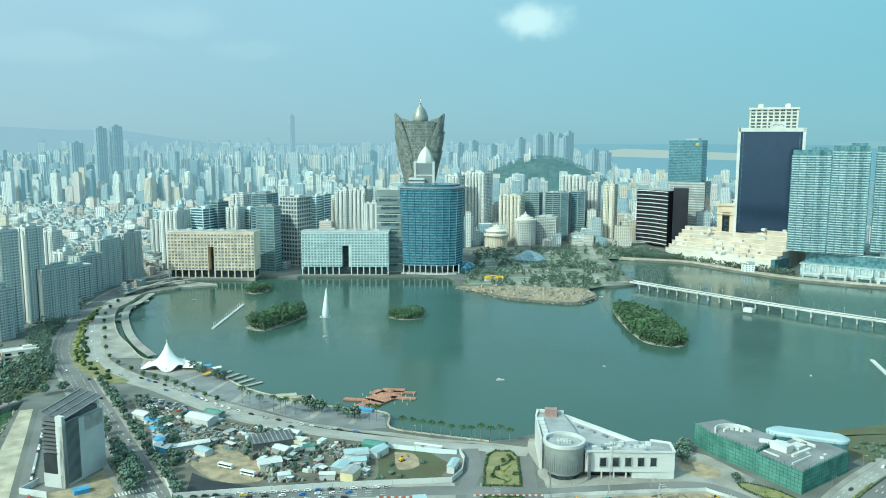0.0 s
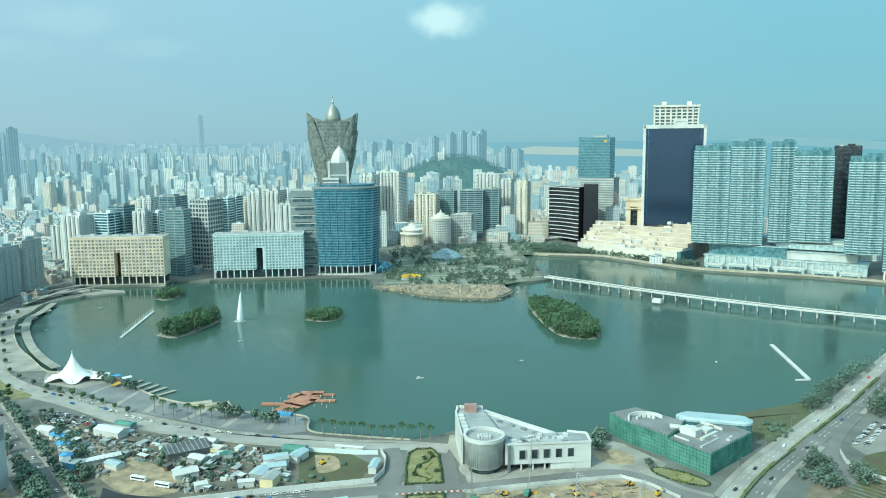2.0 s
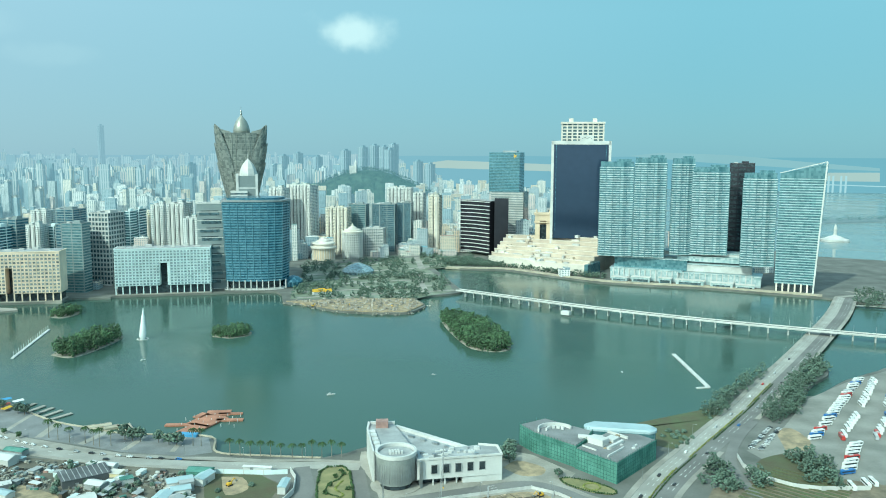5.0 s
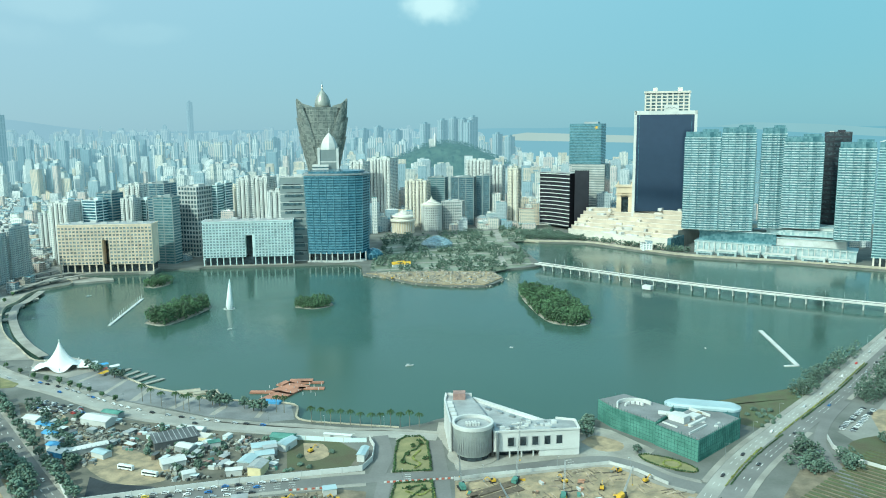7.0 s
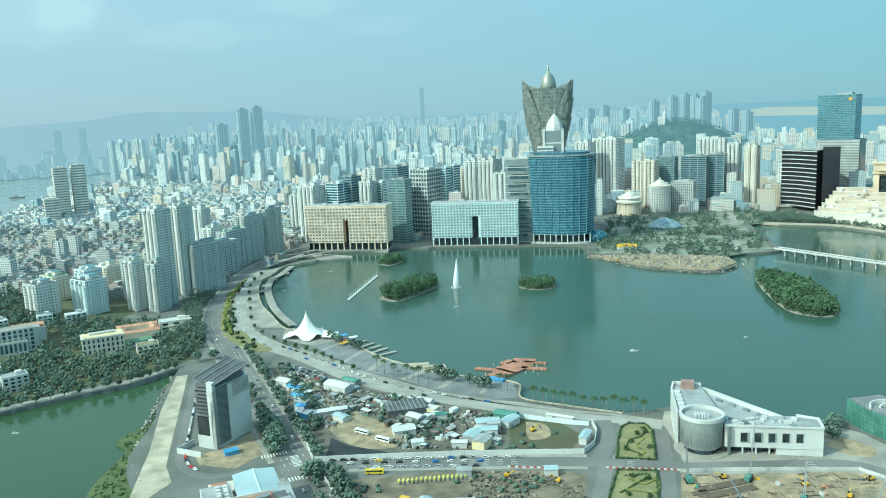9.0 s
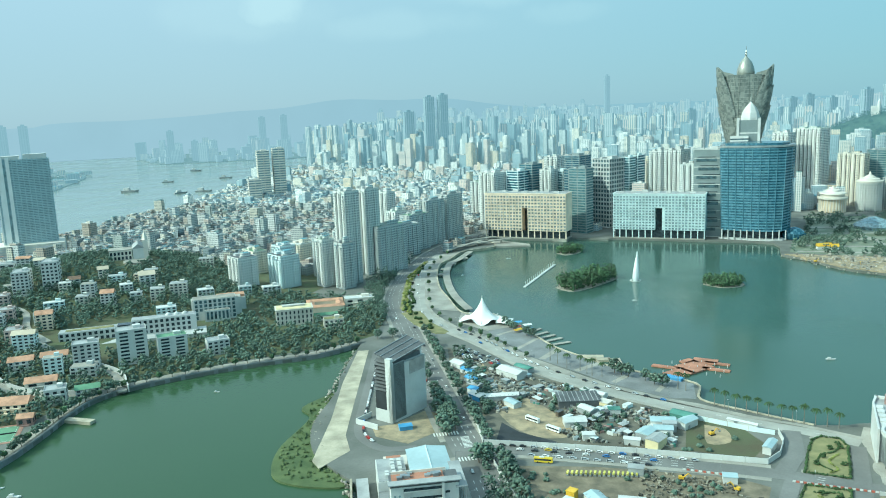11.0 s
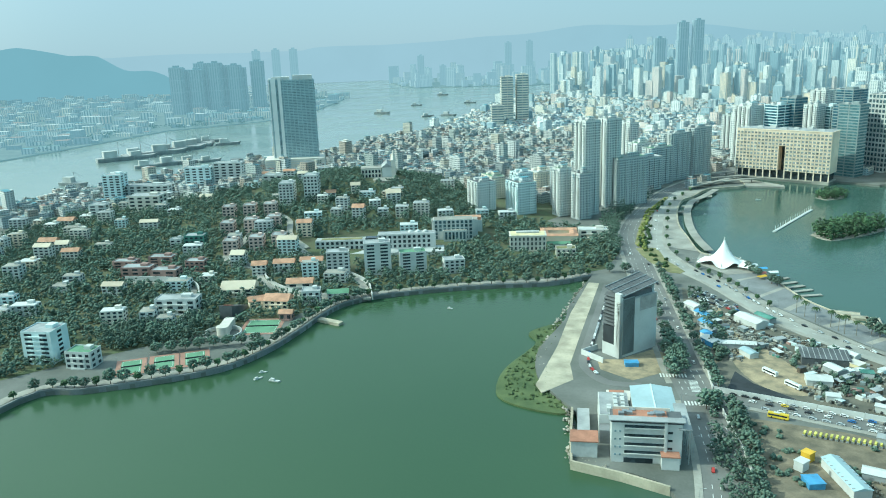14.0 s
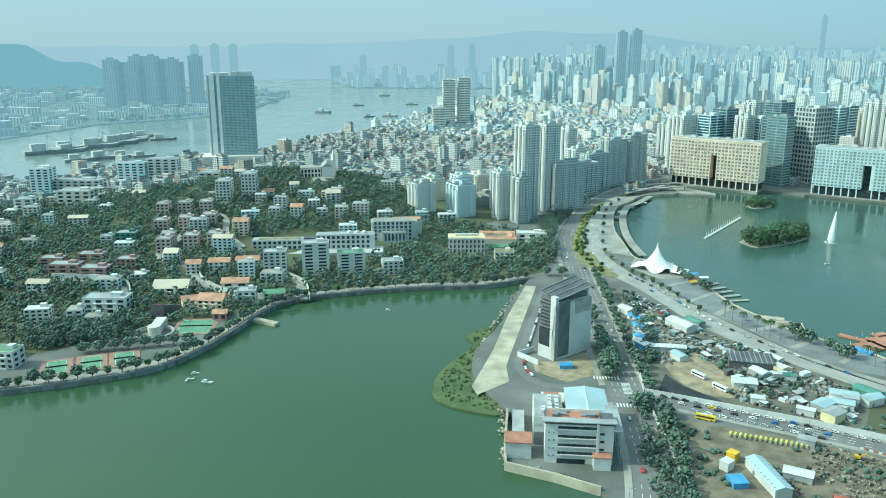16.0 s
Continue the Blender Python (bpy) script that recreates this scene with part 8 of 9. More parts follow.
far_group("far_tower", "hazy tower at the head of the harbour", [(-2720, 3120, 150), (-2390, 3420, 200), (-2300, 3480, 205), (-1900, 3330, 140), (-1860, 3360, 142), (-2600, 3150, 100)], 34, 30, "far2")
for x, y, h, w in ((-1185, 1690, 124, 44), (-1160, 1722, 128, 38), (-1150, 1600, 60, 34)):
    block("harbour_hotel", "tall cream hotel block near the harbour", x, y, -50, w, 30, 3, h, M["cream"], M["greywin"], 6, 12, 3.2, group="harbour hotels")
g = G()
for _ in range(1500):
    x, y = far_rnd.uniform(-3900, -1850), far_rnd.uniform(300, 2500)
    if inside(x, y, WEST) and inside(x + 30, y - 30, WEST):
        g.box(x, y, 2, 2 + far_rnd.choice((5, 8, 12, 18, 24)) * far_rnd.uniform(0.7, 1.2), far_rnd.uniform(14, 50), far_rnd.uniform(12, 30), far_rnd.uniform(25, 60))
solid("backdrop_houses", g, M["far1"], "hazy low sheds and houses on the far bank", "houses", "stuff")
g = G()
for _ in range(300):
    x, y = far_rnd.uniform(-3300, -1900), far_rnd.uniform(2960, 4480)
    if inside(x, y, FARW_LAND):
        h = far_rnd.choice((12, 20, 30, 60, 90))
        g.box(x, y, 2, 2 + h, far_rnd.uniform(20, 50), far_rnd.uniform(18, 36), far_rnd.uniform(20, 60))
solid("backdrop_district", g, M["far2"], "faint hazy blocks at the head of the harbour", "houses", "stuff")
wood("backdrop_trees", "hazy tree belts on the far bank", [(-1860, 760), (-1990, 1180), (-1960, 1500), (-2300, 1950), (-2500, 2300), (-2600, 2200), (-2350, 1800), (-2150, 1400), (-2100, 1000)], 26, M["farwood"], (8, 14), (8, 14), lambda x, y: noise.noise((x * 0.01, y * 0.01, 2)) > 0, base=lambda x, y: 2.5)
# Shore strips and bridge glow evenly; their colours already hold the sea haze.
M["farsand"] = haze_mat("far_sand_haze", (0.50, 0.50, 0.46), (0.44, 0.48, 0.46))
M["farflat"] = haze_mat("far_flats_haze", (0.36, 0.44, 0.47), (0.30, 0.42, 0.46))
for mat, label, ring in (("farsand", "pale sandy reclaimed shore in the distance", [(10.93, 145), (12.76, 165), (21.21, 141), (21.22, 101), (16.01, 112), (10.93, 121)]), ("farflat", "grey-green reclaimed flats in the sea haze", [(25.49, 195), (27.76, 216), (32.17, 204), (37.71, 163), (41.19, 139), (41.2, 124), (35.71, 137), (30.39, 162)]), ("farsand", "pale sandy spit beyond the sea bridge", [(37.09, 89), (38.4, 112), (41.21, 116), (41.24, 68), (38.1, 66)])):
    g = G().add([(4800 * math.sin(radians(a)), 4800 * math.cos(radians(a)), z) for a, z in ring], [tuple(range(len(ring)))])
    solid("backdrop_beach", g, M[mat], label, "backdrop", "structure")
g = G()
for k in range(20):
    p, q = [(4780 * math.sin(radians(v)), 4780 * math.cos(radians(v)), 50 - 1.2 * (v - 36)) for v in (33 + k, 34 + k)]
    g.bar(p, q, 10, 5)
for a in [38.33, 38.59, 39.05, 39.33]:
    x, y = 4770 * math.sin(radians(a)), 4770 * math.cos(radians(a))
    g.box(x, y, 5, 96, 7, 7)
M["farwhite"] = haze_mat("far_white_haze", (0.47, 0.57, 0.61), (0.45, 0.57, 0.61))
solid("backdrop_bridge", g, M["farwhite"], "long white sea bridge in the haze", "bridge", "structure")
solid("backdrop_bank", G().prism([(1500, 2150), (2600, 2250), (2650, 2330), (1500, 2240)], -3, 4), M["farland"], "low hazy causeway in the eastern sea", "ground", "structure")
wood("backdrop_bank_trees", "hazy trees on the far causeway", [(1500, 2160), (2600, 2260), (2640, 2320), (1500, 2230)], 26, M["farwood"], (8, 12), (8, 14), base=lambda x, y: 4)
tsm = solid("statue", G().turn(1404, 1739, [(34, -2), (34, 4), (26, 6), (12, 12), (5, 14), (4, 16), (3.4, 24), (4.2, 30), (3.2, 36), (1.8, 40), (0.4, 43)], 20), M["concrete"], "slim grey monument on a round domed base in the water", "monument")


# ---- yard, fences and gardens ----
def shed(x, y, ang, w, d, h, wall, roof, label, pitched=True, group="yard sheds"):
    t = thing("shed", label, "shed", pose(x, y, 3.05, 0, 0, ang), group)
    part("wall", G().box(0, 0, 0, h, w, d), M[wall], t)
    if pitched:
        part("roof", G().gable(0, 0, 0, h, h + 0.14 * d + 0.3, w, d, 0, 0.5), M[roof], t)
    else:
        part("roof", G().box(0, 0, h, h + 0.3, w + 0.6, d + 0.6), M[roof], t)
    if w > 27:
        for k in range(9):
            part("roof_rib", G().box(-w / 2 + w / 9 * (k + 0.5), 0, h + 0.3, h + 0.55, 0.5, d), M["greyroof"], t)
    if w > 12:
        part("door", G().box(-w * 0.2, -d / 2 - 0.06, 0, min(2.6, h - 0.4), 2.2, 0.12), M["steel"], t)
    return t


WS, BS, GS, DS = "white sheet-metal shed in the yard", "blue-roofed sheet-metal shed in the yard", "grey sheet-metal shed in the yard", "dark open shed with a black roof"
YARD_SHEDS = [
    (-188, 594, -28, 24, 12, 5, "white", "white", WS),
    (-182, 608, -28, 16, 7, 4, "greyroof", "net", GS),
    (-238, 604, -30, 14, 9, 4, "white", "white", WS),
    (-224, 590, -30, 14, 7, 3.5, "white", "blueroof", BS),
    (-214, 572, -32, 12, 8, 3.5, "white", "blueroof", BS),
    (-207, 560, -32, 13, 8, 3.5, "greyroof", "greyroof", GS),
    (-203, 548, -32, 11, 7, 4, "white", "blueroof", BS),
    (-197, 538, -30, 13, 9, 4, "blueroof", "white", WS),
    (-181, 541, 26, 28, 7, 4, "greyroof", "white", WS),
    (-168, 532, -35, 12, 7, 3.5, "white", "blueroofpale", WS),
    (-124, 551, 22, 30, 20, 5, "darkroof", "darkroof", DS),
    (-112, 566, -24, 13, 6, 4, "white", "white", WS),
    (-113, 534, -30, 12, 8, 4, "greyroof", "white", WS),
]
FENCE_SHEDS = [
    (-117, 511, 24, 15, 10, 4, "white", "white", WS),
    (-103, 490, 20, 8, 6, 4, "white", "white", WS),
    (-104, 550, -20, 9, 8, 4, "yellow", "cream", "cream-roofed cabin in the yard"),
    (-95, 538, 20, 8, 6, 4, "white", "net", "green-roofed cabin in the yard"),
    (-75, 491, 4, 10, 5, 4, "white", "white", WS),
    (-60, 492, 70, 12, 9, 6, "yellow", "greyroof", "grey-roofed shed with a yellow front"),
    (-68, 503, 70, 12, 9, 5, "greyroof", "blueroofpale", GS),
    (-58, 512, 10, 12, 8, 5, "white", "blueroofpale", WS),
    (-60, 526, 12, 16, 9, 5, "white", "blueroofpale", WS),
    (-55, 519, 12, 9, 5, 6, "greyroof", "greyroof", GS),
    (-48, 540, -20, 16, 9, 5, "net", "net", "teal sheet-metal shed by the fence"),
    (-45, 530, 60, 14, 8, 5, "white", "blueroofpale", WS),
    (7, 506, 75, 14, 5, 5, "white", "blueroofpale", WS),
]
PLOT_SHEDS = [
    (-10, 542, -18, 20, 3, 3, "white", "white", WS),
    (-74, 398, -49, 32, 9, 5, "white", "blueroofpale", "long pale blue roofed shed on the plot"),
    (-86, 386, -49, 9, 8, 3, "blueroof", "blueroof", BS),
    (-62, 410, 8, 14, 8, 4, "greyroof", "white", WS),
    (-95, 409, 75, 5, 5, 5, "machine", "machine", "tall yellow plant cabin"),
    (-95, 398, 75, 6, 5, 5, "white", "white", WS),
    (-20, 395, 2, 44, 8, 4, "white", "redroof", "long red-roofed site hut"),
    (12, 395, 5, 10, 9, 3, "blueroof", "blueroof", BS),
    (-226, 470, 35, 9, 6, 2.6, "blueroof", "blueroof", BS),
    (-66, 449, 5, 9, 6, 5, "greyroof", "greyroof", GS),
    (-14, 456, 8, 8, 6, 4, "white", "blueroofpale", WS),
]
for x, y, a, w, d, h, wall, roof, lab in YARD_SHEDS + FENCE_SHEDS + PLOT_SHEDS:
    shed(x, y, a, w, d, h, wall, roof, lab, lab is not DS and w > 9)
yr = random.Random(21)
INNER = [(-255, 632), (-200, 606), (-114, 570), (-58, 545), (-48, 530), (-50, 492), (-110, 484), (-150, 512), (-185, 520), (-240, 612)]
count = 0
while count < 112:
    x, y = yr.uniform(-258, -40), yr.uniform(484, 632)
    if inside(x, y, INNER) and not inside(x, y, [(-160, 545), (-135, 530), (-118, 500), (-140, 495), (-165, 520)]):
        kind = yr.random()
        c = yr.choice(("white", "greyroof", "palewall", "slab", "net", "concrete", "darkroof", "bark"))
        if kind < 0.34:
            shed(x, y, yr.choice((-28, 62)) + yr.uniform(-8, 8), yr.uniform(4, 9), yr.uniform(2.5, 5), yr.uniform(2.4, 3.6), c, yr.choice(("white", "greyroof", "concrete", "palewall", "darkroof", "tanroof", "greyroof")), "small cabin among stored goods in the yard", False)
        else:
            t = thing("goods_pile", "stacked building materials stored in the yard", "goods", pose(x, y, 3.05, 0, 0, yr.uniform(0, 180)), "yard goods")
            for k in range(yr.randint(2, 4)):
                part("crate", G().box(yr.uniform(-3, 3), yr.uniform(-2, 2), 0, yr.uniform(0.7, 2.2), yr.uniform(1.5, 5), yr.uniform(1, 2.4), yr.uniform(-15, 15)), M[yr.choice(("steel", "concrete", "rock", "bark", "darkroof", "slab", "brick", "palewall", "net", "white"))], t)
        count += 1
g = G()
for _ in range(9000):
    x, y = yr.uniform(-262, 0), yr.uniform(480, 645)
    if inside(x, y, INNER) and noise.noise((x * 0.04, y * 0.04, 9)) > -0.12 and not inside(x, y, [(-165, 548), (-140, 536), (-116, 502), (-138, 492), (-168, 520)]):
        g.box(x, y, 2.9, 3.1 + yr.uniform(0.2, 1.7), yr.uniform(0.5, 3.4), yr.uniform(0.4, 1.5), yr.choice((-28, 62)) + yr.uniform(-25, 25))
solid("yard_clutter", g, plain("mixed_clutter", (0.23, 0.225, 0.195), 0.7, 0.3, 0.1, 1.0, island=0.9), "countless small stored items in the yard", "clutter", "stuff")
wood("yard_bushes", "weeds and bushes in the yard", INNER, 8, M["leaf"], (1.5, 2.6), (2, 4), lambda x, y: noise.noise((x * 0.035, y * 0.035, 12)) > 0.06, fine=True)
wood("fence_bushes", "bushes along the storage yard fence", [(-262, 648), (-250, 628), (-205, 552), (-182, 505), (-172, 508), (-196, 556), (-240, 630), (-252, 652)], 7, M["leaf"], (2.6, 4), (4, 8), fine=True)
wood("plot_bushes", "trees and scrub along the building plot", [(-165, 450), (-130, 412), (-108, 372), (-88, 330), (-104, 330), (-134, 382), (-150, 420)], 7.5, M["leaf"], (3.2, 4.6), (6, 10), fine=True)
wood("plot_bushes", "row of dark trees at the plot edge", [(-95, 358), (-70, 366), (10, 372), (60, 372), (60, 360), (10, 358), (-80, 345)], 8, M["leaf"], (3, 4.4), (5, 9), fine=True)
g = G()
for _ in range(1300):
    x, y = yr.uniform(-64, 6), yr.uniform(360, 458)
    if near_line(x, y, CROSS) > 9 and near_line(x, y, GATE_ROAD) > 7 and noise.noise((x * 0.05, y * 0.05, 19)) > -0.1:
        g.box(x, y, 2.9, 3.1 + yr.uniform(0.2, 1.3), yr.uniform(0.5, 3.2), yr.uniform(0.3, 1.0), yr.choice((8, 98)) + yr.uniform(-30, 30))
solid("plot_clutter", g, plain("building_materials", (0.22, 0.198, 0.155), 0.8, 0.3, 0.1, 1.0, island=0.8), "stacked materials on the building plot", "clutter", "stuff")


wood("plot_weeds", "weeds and low scrub on the building plot", [(-140, 432), (-60, 446), (0, 452), (0, 380), (-100, 380)], 7, M["leaf"], (0.8, 1.8), (1, 2.4), lambda x, y: noise.noise((x * 0.05, y * 0.05, 22)) > 0.05 and near_line(x, y, CROSS) > 9, fine=True)


def fence(line, high, mat, label, wide=0.4):
    t = thing("hoarding", label, "fence", None, "site hoardings")
    f = finely(line, 12)
    for a, b in zip(f, f[1:]):
        part("panel", G().bar((*a, 3 + high / 2), (*b, 3 + high / 2), wide, high), M[mat], t)
        part("post", G().box(*a, 3, 3.3 + high, 0.5, 0.5), M["concrete"], t)
    return t


fence([(-166, 462), (-132, 468), (-70, 478), (6, 486), (13, 500), (15, 520), (12, 535)], 3.6, "white", "white painted hoarding round the storage yard")
fence([(-46, 545), (-6, 534), (10, 532)], 3.2, "palewall", "pale sheet hoarding beside the shore road")
fence([(-166, 462), (-186, 500), (-206, 540)], 3, "white", "low white wall of the yard along the avenue", 0.6)
fence([(-150, 436), (-118, 388), (-92, 335)], 3, "white", "white site wall beside the avenue", 0.5)
fence([(63, 464), (83, 467), (124, 471), (166, 474), (180, 461), (192, 440)], 2.2, "concrete", "grey concrete site fence")
fence([(330, 494), (324, 478), (324, 458), (337, 440), (352, 432), (384, 426)], 3, "white", "white curved wall of the coach yard")
for k in range(34):
    tb4 = thing("traffic_barrier", ("red" if k % 2 else "white") + " plastic traffic barrier on the road", "barrier", pose(20 + 1.9 * k if k < 24 else -40 + 2.3 * (k - 24), 466 if k < 24 else 463, 3.25), "traffic barriers")
    part("body", G().prism([(-0.8, -0.3), (0.8, -0.3), (0.8, 0.3), (-0.8, 0.3)], 0, 0.5).prism([(-0.8, -0.15), (0.8, -0.15), (0.8, 0.15), (-0.8, 0.15)], 0.5, 1.1), M["redroof" if k % 2 else "white"], tb4)

# formal gardens beside the short road
for ring in ([(29, 512), (32, 530), (38, 537), (48, 536), (52, 526), (50, 480), (26, 480)], [(26, 464), (49, 464), (46, 421), (18, 421)]):
    solid("garden_lawn", G().prism(ring[::-1], 2.6, 3.35), M["lawn"], "dry lawn of a formal garden bed", "lawn", "structure")
    edge = ring + ring[:1]
    for a, b in zip(edge, edge[1:]):
        th2 = thing("hedge", "clipped dark green boundary hedge", "hedge", None, "garden hedges")
        g = G()
        for p in finely([a, b], 1.3):
            clump(g, p[0] + yr.uniform(-0.3, 0.3), p[1] + yr.uniform(-0.3, 0.3), 3.9, yr.uniform(0.8, 1.2))
        part("foliage", g, M["hedge"], th2)
for line, mt in (([(48, 528), (44, 515), (36, 508), (34, 495), (42, 486)], "hedge"), ([(46, 512), (40, 500), (44, 490), (40, 484)], "yellowleaf"), ([(32, 452), (40, 446), (48, 452), (46, 436), (30, 438)], "yellowleaf"), ([(30, 456), (44, 458), (34, 444), (26, 434)], "hedge")):
    th2 = thing("hedge", ("yellow-green" if mt == "yellowleaf" else "dark green") + " curling ornamental hedge on the lawn", "hedge", None, "garden hedges")
    g = G()
    for p in finely(curve(line), 1.0):
        clump(g, p[0], p[1], 3.8, yr.uniform(0.7, 1.0))
    part("foliage", g, M[mt], th2)
for x, y in ((46, 526), (42, 519), (37, 505), (33, 493), (48, 497), (34, 455), (43, 452), (30, 432), (42, 430), (47, 521)):
    tb5 = thing("bush", "rounded dark garden bush", "bush", pose(x, y, 3.3), "garden bushes")
    g = G()
    crown(g, 0, 0, 1.3, 1.7, 2.2, 16, 0.8)
    part("foliage", g, M["hedge"], tb5)
    part("stem", G().cyl(0, 0, 0.15, 0, 1.2, 6), M["bark"], tb5)
# oval bed before the netted building
tov = [(204 + 20 * 0.68 * math.cos(a) + 7.5 * 0.73 * math.sin(a), 470 - 20 * 0.73 * math.cos(a) + 7.5 * 0.68 * math.sin(a)) for a in (2 * math.pi * k / 28 for k in range(28))]
solid("oval_bed", G().prism(tov, 2.6, 3.35), M["lawn"], "oval lawn bed with a yellow ring hedge", "lawn", "structure")
th2 = thing("hedge", "dark hedge round the oval bed", "hedge", None, "garden hedges")
g = G()
for p in finely(tov + tov[:1], 1.2):
    clump(g, *p, 3.8, 0.9)
part("foliage", g, M["hedge"], th2)
th2 = thing("hedge", "yellow ring hedge in the oval bed", "hedge", None, "garden hedges")
g = G()
for k in range(36):
    clump(g, 206 + 5.5 * math.cos(k * 0.1745), 468 + 5.5 * math.sin(k * 0.1745), 3.7, 0.8)
part("foliage", g, M["yellowleaf"], th2)
# green verges and flower beds of the avenue
for pts in ([(-372, 770), (-352, 755), (-395, 840), (-425, 930), (-446, 1020), (-452, 1020), (-434, 930), (-404, 846)], [(-362, 752), (-330, 715), (-296, 690), (-286, 700), (-318, 728), (-345, 765)]):
    patch("verge", pts, M["lawn"], "grassy median with clipped beds", 3.4, 2)
wood("verge_shrubs", "clipped shrubs along the grassy median", [(-366, 764), (-350, 752), (-395, 840), (-425, 930), (-448, 1020), (-434, 930), (-404, 846)], 6, M["yellowleaf"], (0.8, 1.6), (1, 2), base=lambda x, y: 3.2)
wood("verge_shrubs", "small dark shrubs on the verge", [(-370, 768), (-296, 690), (-290, 700), (-350, 760), (-425, 930), (-448, 1020)], 9, M["hedge"], (1, 2), (1.5, 3), base=lambda x, y: 3.2)
for s in (-1, 1):
    th2 = thing("median_hedge", "low yellow-green hedge on the causeway median", "hedge", None, "median hedges")
    g = G()
    for p in finely(beside(CAUSE[4:34], 1.1 * s), 1.6):
        if noise.noise((p[0] * 0.03, p[1] * 0.03, s)) > -0.2:
            clump(g, p[0], p[1], 3.8, yr.uniform(0.6, 1.0))
    part("foliage", g, M["yellowleaf" if s > 0 else "hedge"], th2)
OFF_CAUSE = lambda x, y: near_line(x, y, CAUSE) > 14.5
wood("causeway_trees", "dark trees lining the causeway by the lake", [(352, 580), (396, 618), (439, 655), (486, 688), (520, 716), (526, 708), (492, 676), (462, 646), (412, 602), (372, 566)], 6.0, M["leaf"], (4.2, 6.2), (9, 15), OFF_CAUSE, fine=True)
wood("causeway_trees", "dark thicket between the causeway and the inlet", [(400, 566), (436, 606), (489, 655), (526, 688), (556, 714), (568, 706), (548, 676), (514, 650), (490, 628), (470, 604), (428, 562), (405, 548)], 6.5, M["leaf"], (4.0, 6.2), (7, 13), OFF_CAUSE, fine=True)
wood("yard_thicket", "dark trees beside the slip road", [(276, 452), (300, 482), (312, 490), (318, 470), (330, 452), (312, 436), (290, 440)], 6.5, M["leaf"], (3.4, 5.0), (6, 10), lambda x, y: OFF_CAUSE(x, y) and near_line(x, y, SLIP) > 6, fine=True)
wood("yard_thicket", "dark thicket within the coach yard", [(352, 446), (364, 488), (390, 492), (382, 456), (362, 428)], 6.5, M["leaf"], (3.2, 4.8), (5, 9), fine=True)
wood("field_scrub", "low brown-green bushes on the lakeside field", [(200, 560), (282, 573), (366, 597), (384, 600), (354, 572), (300, 516), (284, 530), (262, 546)], 7, M["leaf"], (0.9, 2.0), (1, 2.4), lambda x, y: noise.noise((x * 0.04, y * 0.04, 6)) > 0.1, fine=True)

for x, y, k in ((-200, 474, 1.1), (-194, 468, 1.0), (-204, 496, 1.2), (-212, 510, 1.2), (-206, 504, 1.0), (-198, 488, 1.1), (-219, 516, 1.0), (-192, 478, 0.9)):
    plant(KINDS[0], x, y, 3.1, k)
# palms on the quay and single trees
for x, y in [(14 + 7 * k, 558 - 0.6 * k) for k in range(6)] + [(-30 + 7.2 * k, 573 - 2.3 * k) for k in range(6)] + [(-150, 626), (-138, 622), (-131, 616), (-126, 612), (-118, 612), (-160, 634), (-168, 640), (-58, 600), (-52, 598)]:
    plant(PALM, x, y, 3.1, yr.uniform(0.9, 1.1))
for x, y, s in ((-110, 623, 1.1), (-104, 620, 1), (-98, 617, 1), (-76, 606, 1.0), (-70, 603, 1.1), (-84, 612, 0.9), (-240, 738, 0.9), (-232, 728, 0.9), (-226, 722, 0.8), (-208, 706, 1), (-202, 702, 0.9), (-206, 491, 1), (-203, 483, 1), (-215, 500, 1.1), (-224, 523, 1.1), (-232, 536, 1), (-251, 566, 0.9), (-262, 588, 0.8), (-160, 436, 1.3), (-156, 440, 1.2), (-137, 422, 1.1), (-266, 629, 0.8), (-332, 669, 1), (-344, 660, 0.9), (165, 520, 1), (160, 528, 1), (168, 532, 1.1), (172, 540, 0.9), (190, 488, 0.6)):
    plant(KINDS[yr.randint(0, 1)], x, y, 3.1, s)
for k, (x, y) in enumerate(finely(beside(curve(LAKE_W, 5), 5), 17)[3:]):
    plant(KINDS[k % 3], x, y, 3.1, yr.uniform(0.7, 1.0))
for k, (x, y) in enumerate(finely(beside(MAIN, -15.5), 16)):
    if 300 < y < 700 and all(near_line(x, y, l) > w / 2 + 2 for l, w in ROADS[1:]):
        plant(KINDS[k % 2], x, y, 3.1, yr.uniform(0.7, 1.05))
for k, (x, y) in enumerate(finely(beside(SHORE, 11), 22)):
    if y > 640 and k % 3 == 0:
        plant(KINDS[2], x, y, 3.1, yr.uniform(0.7, 0.9))


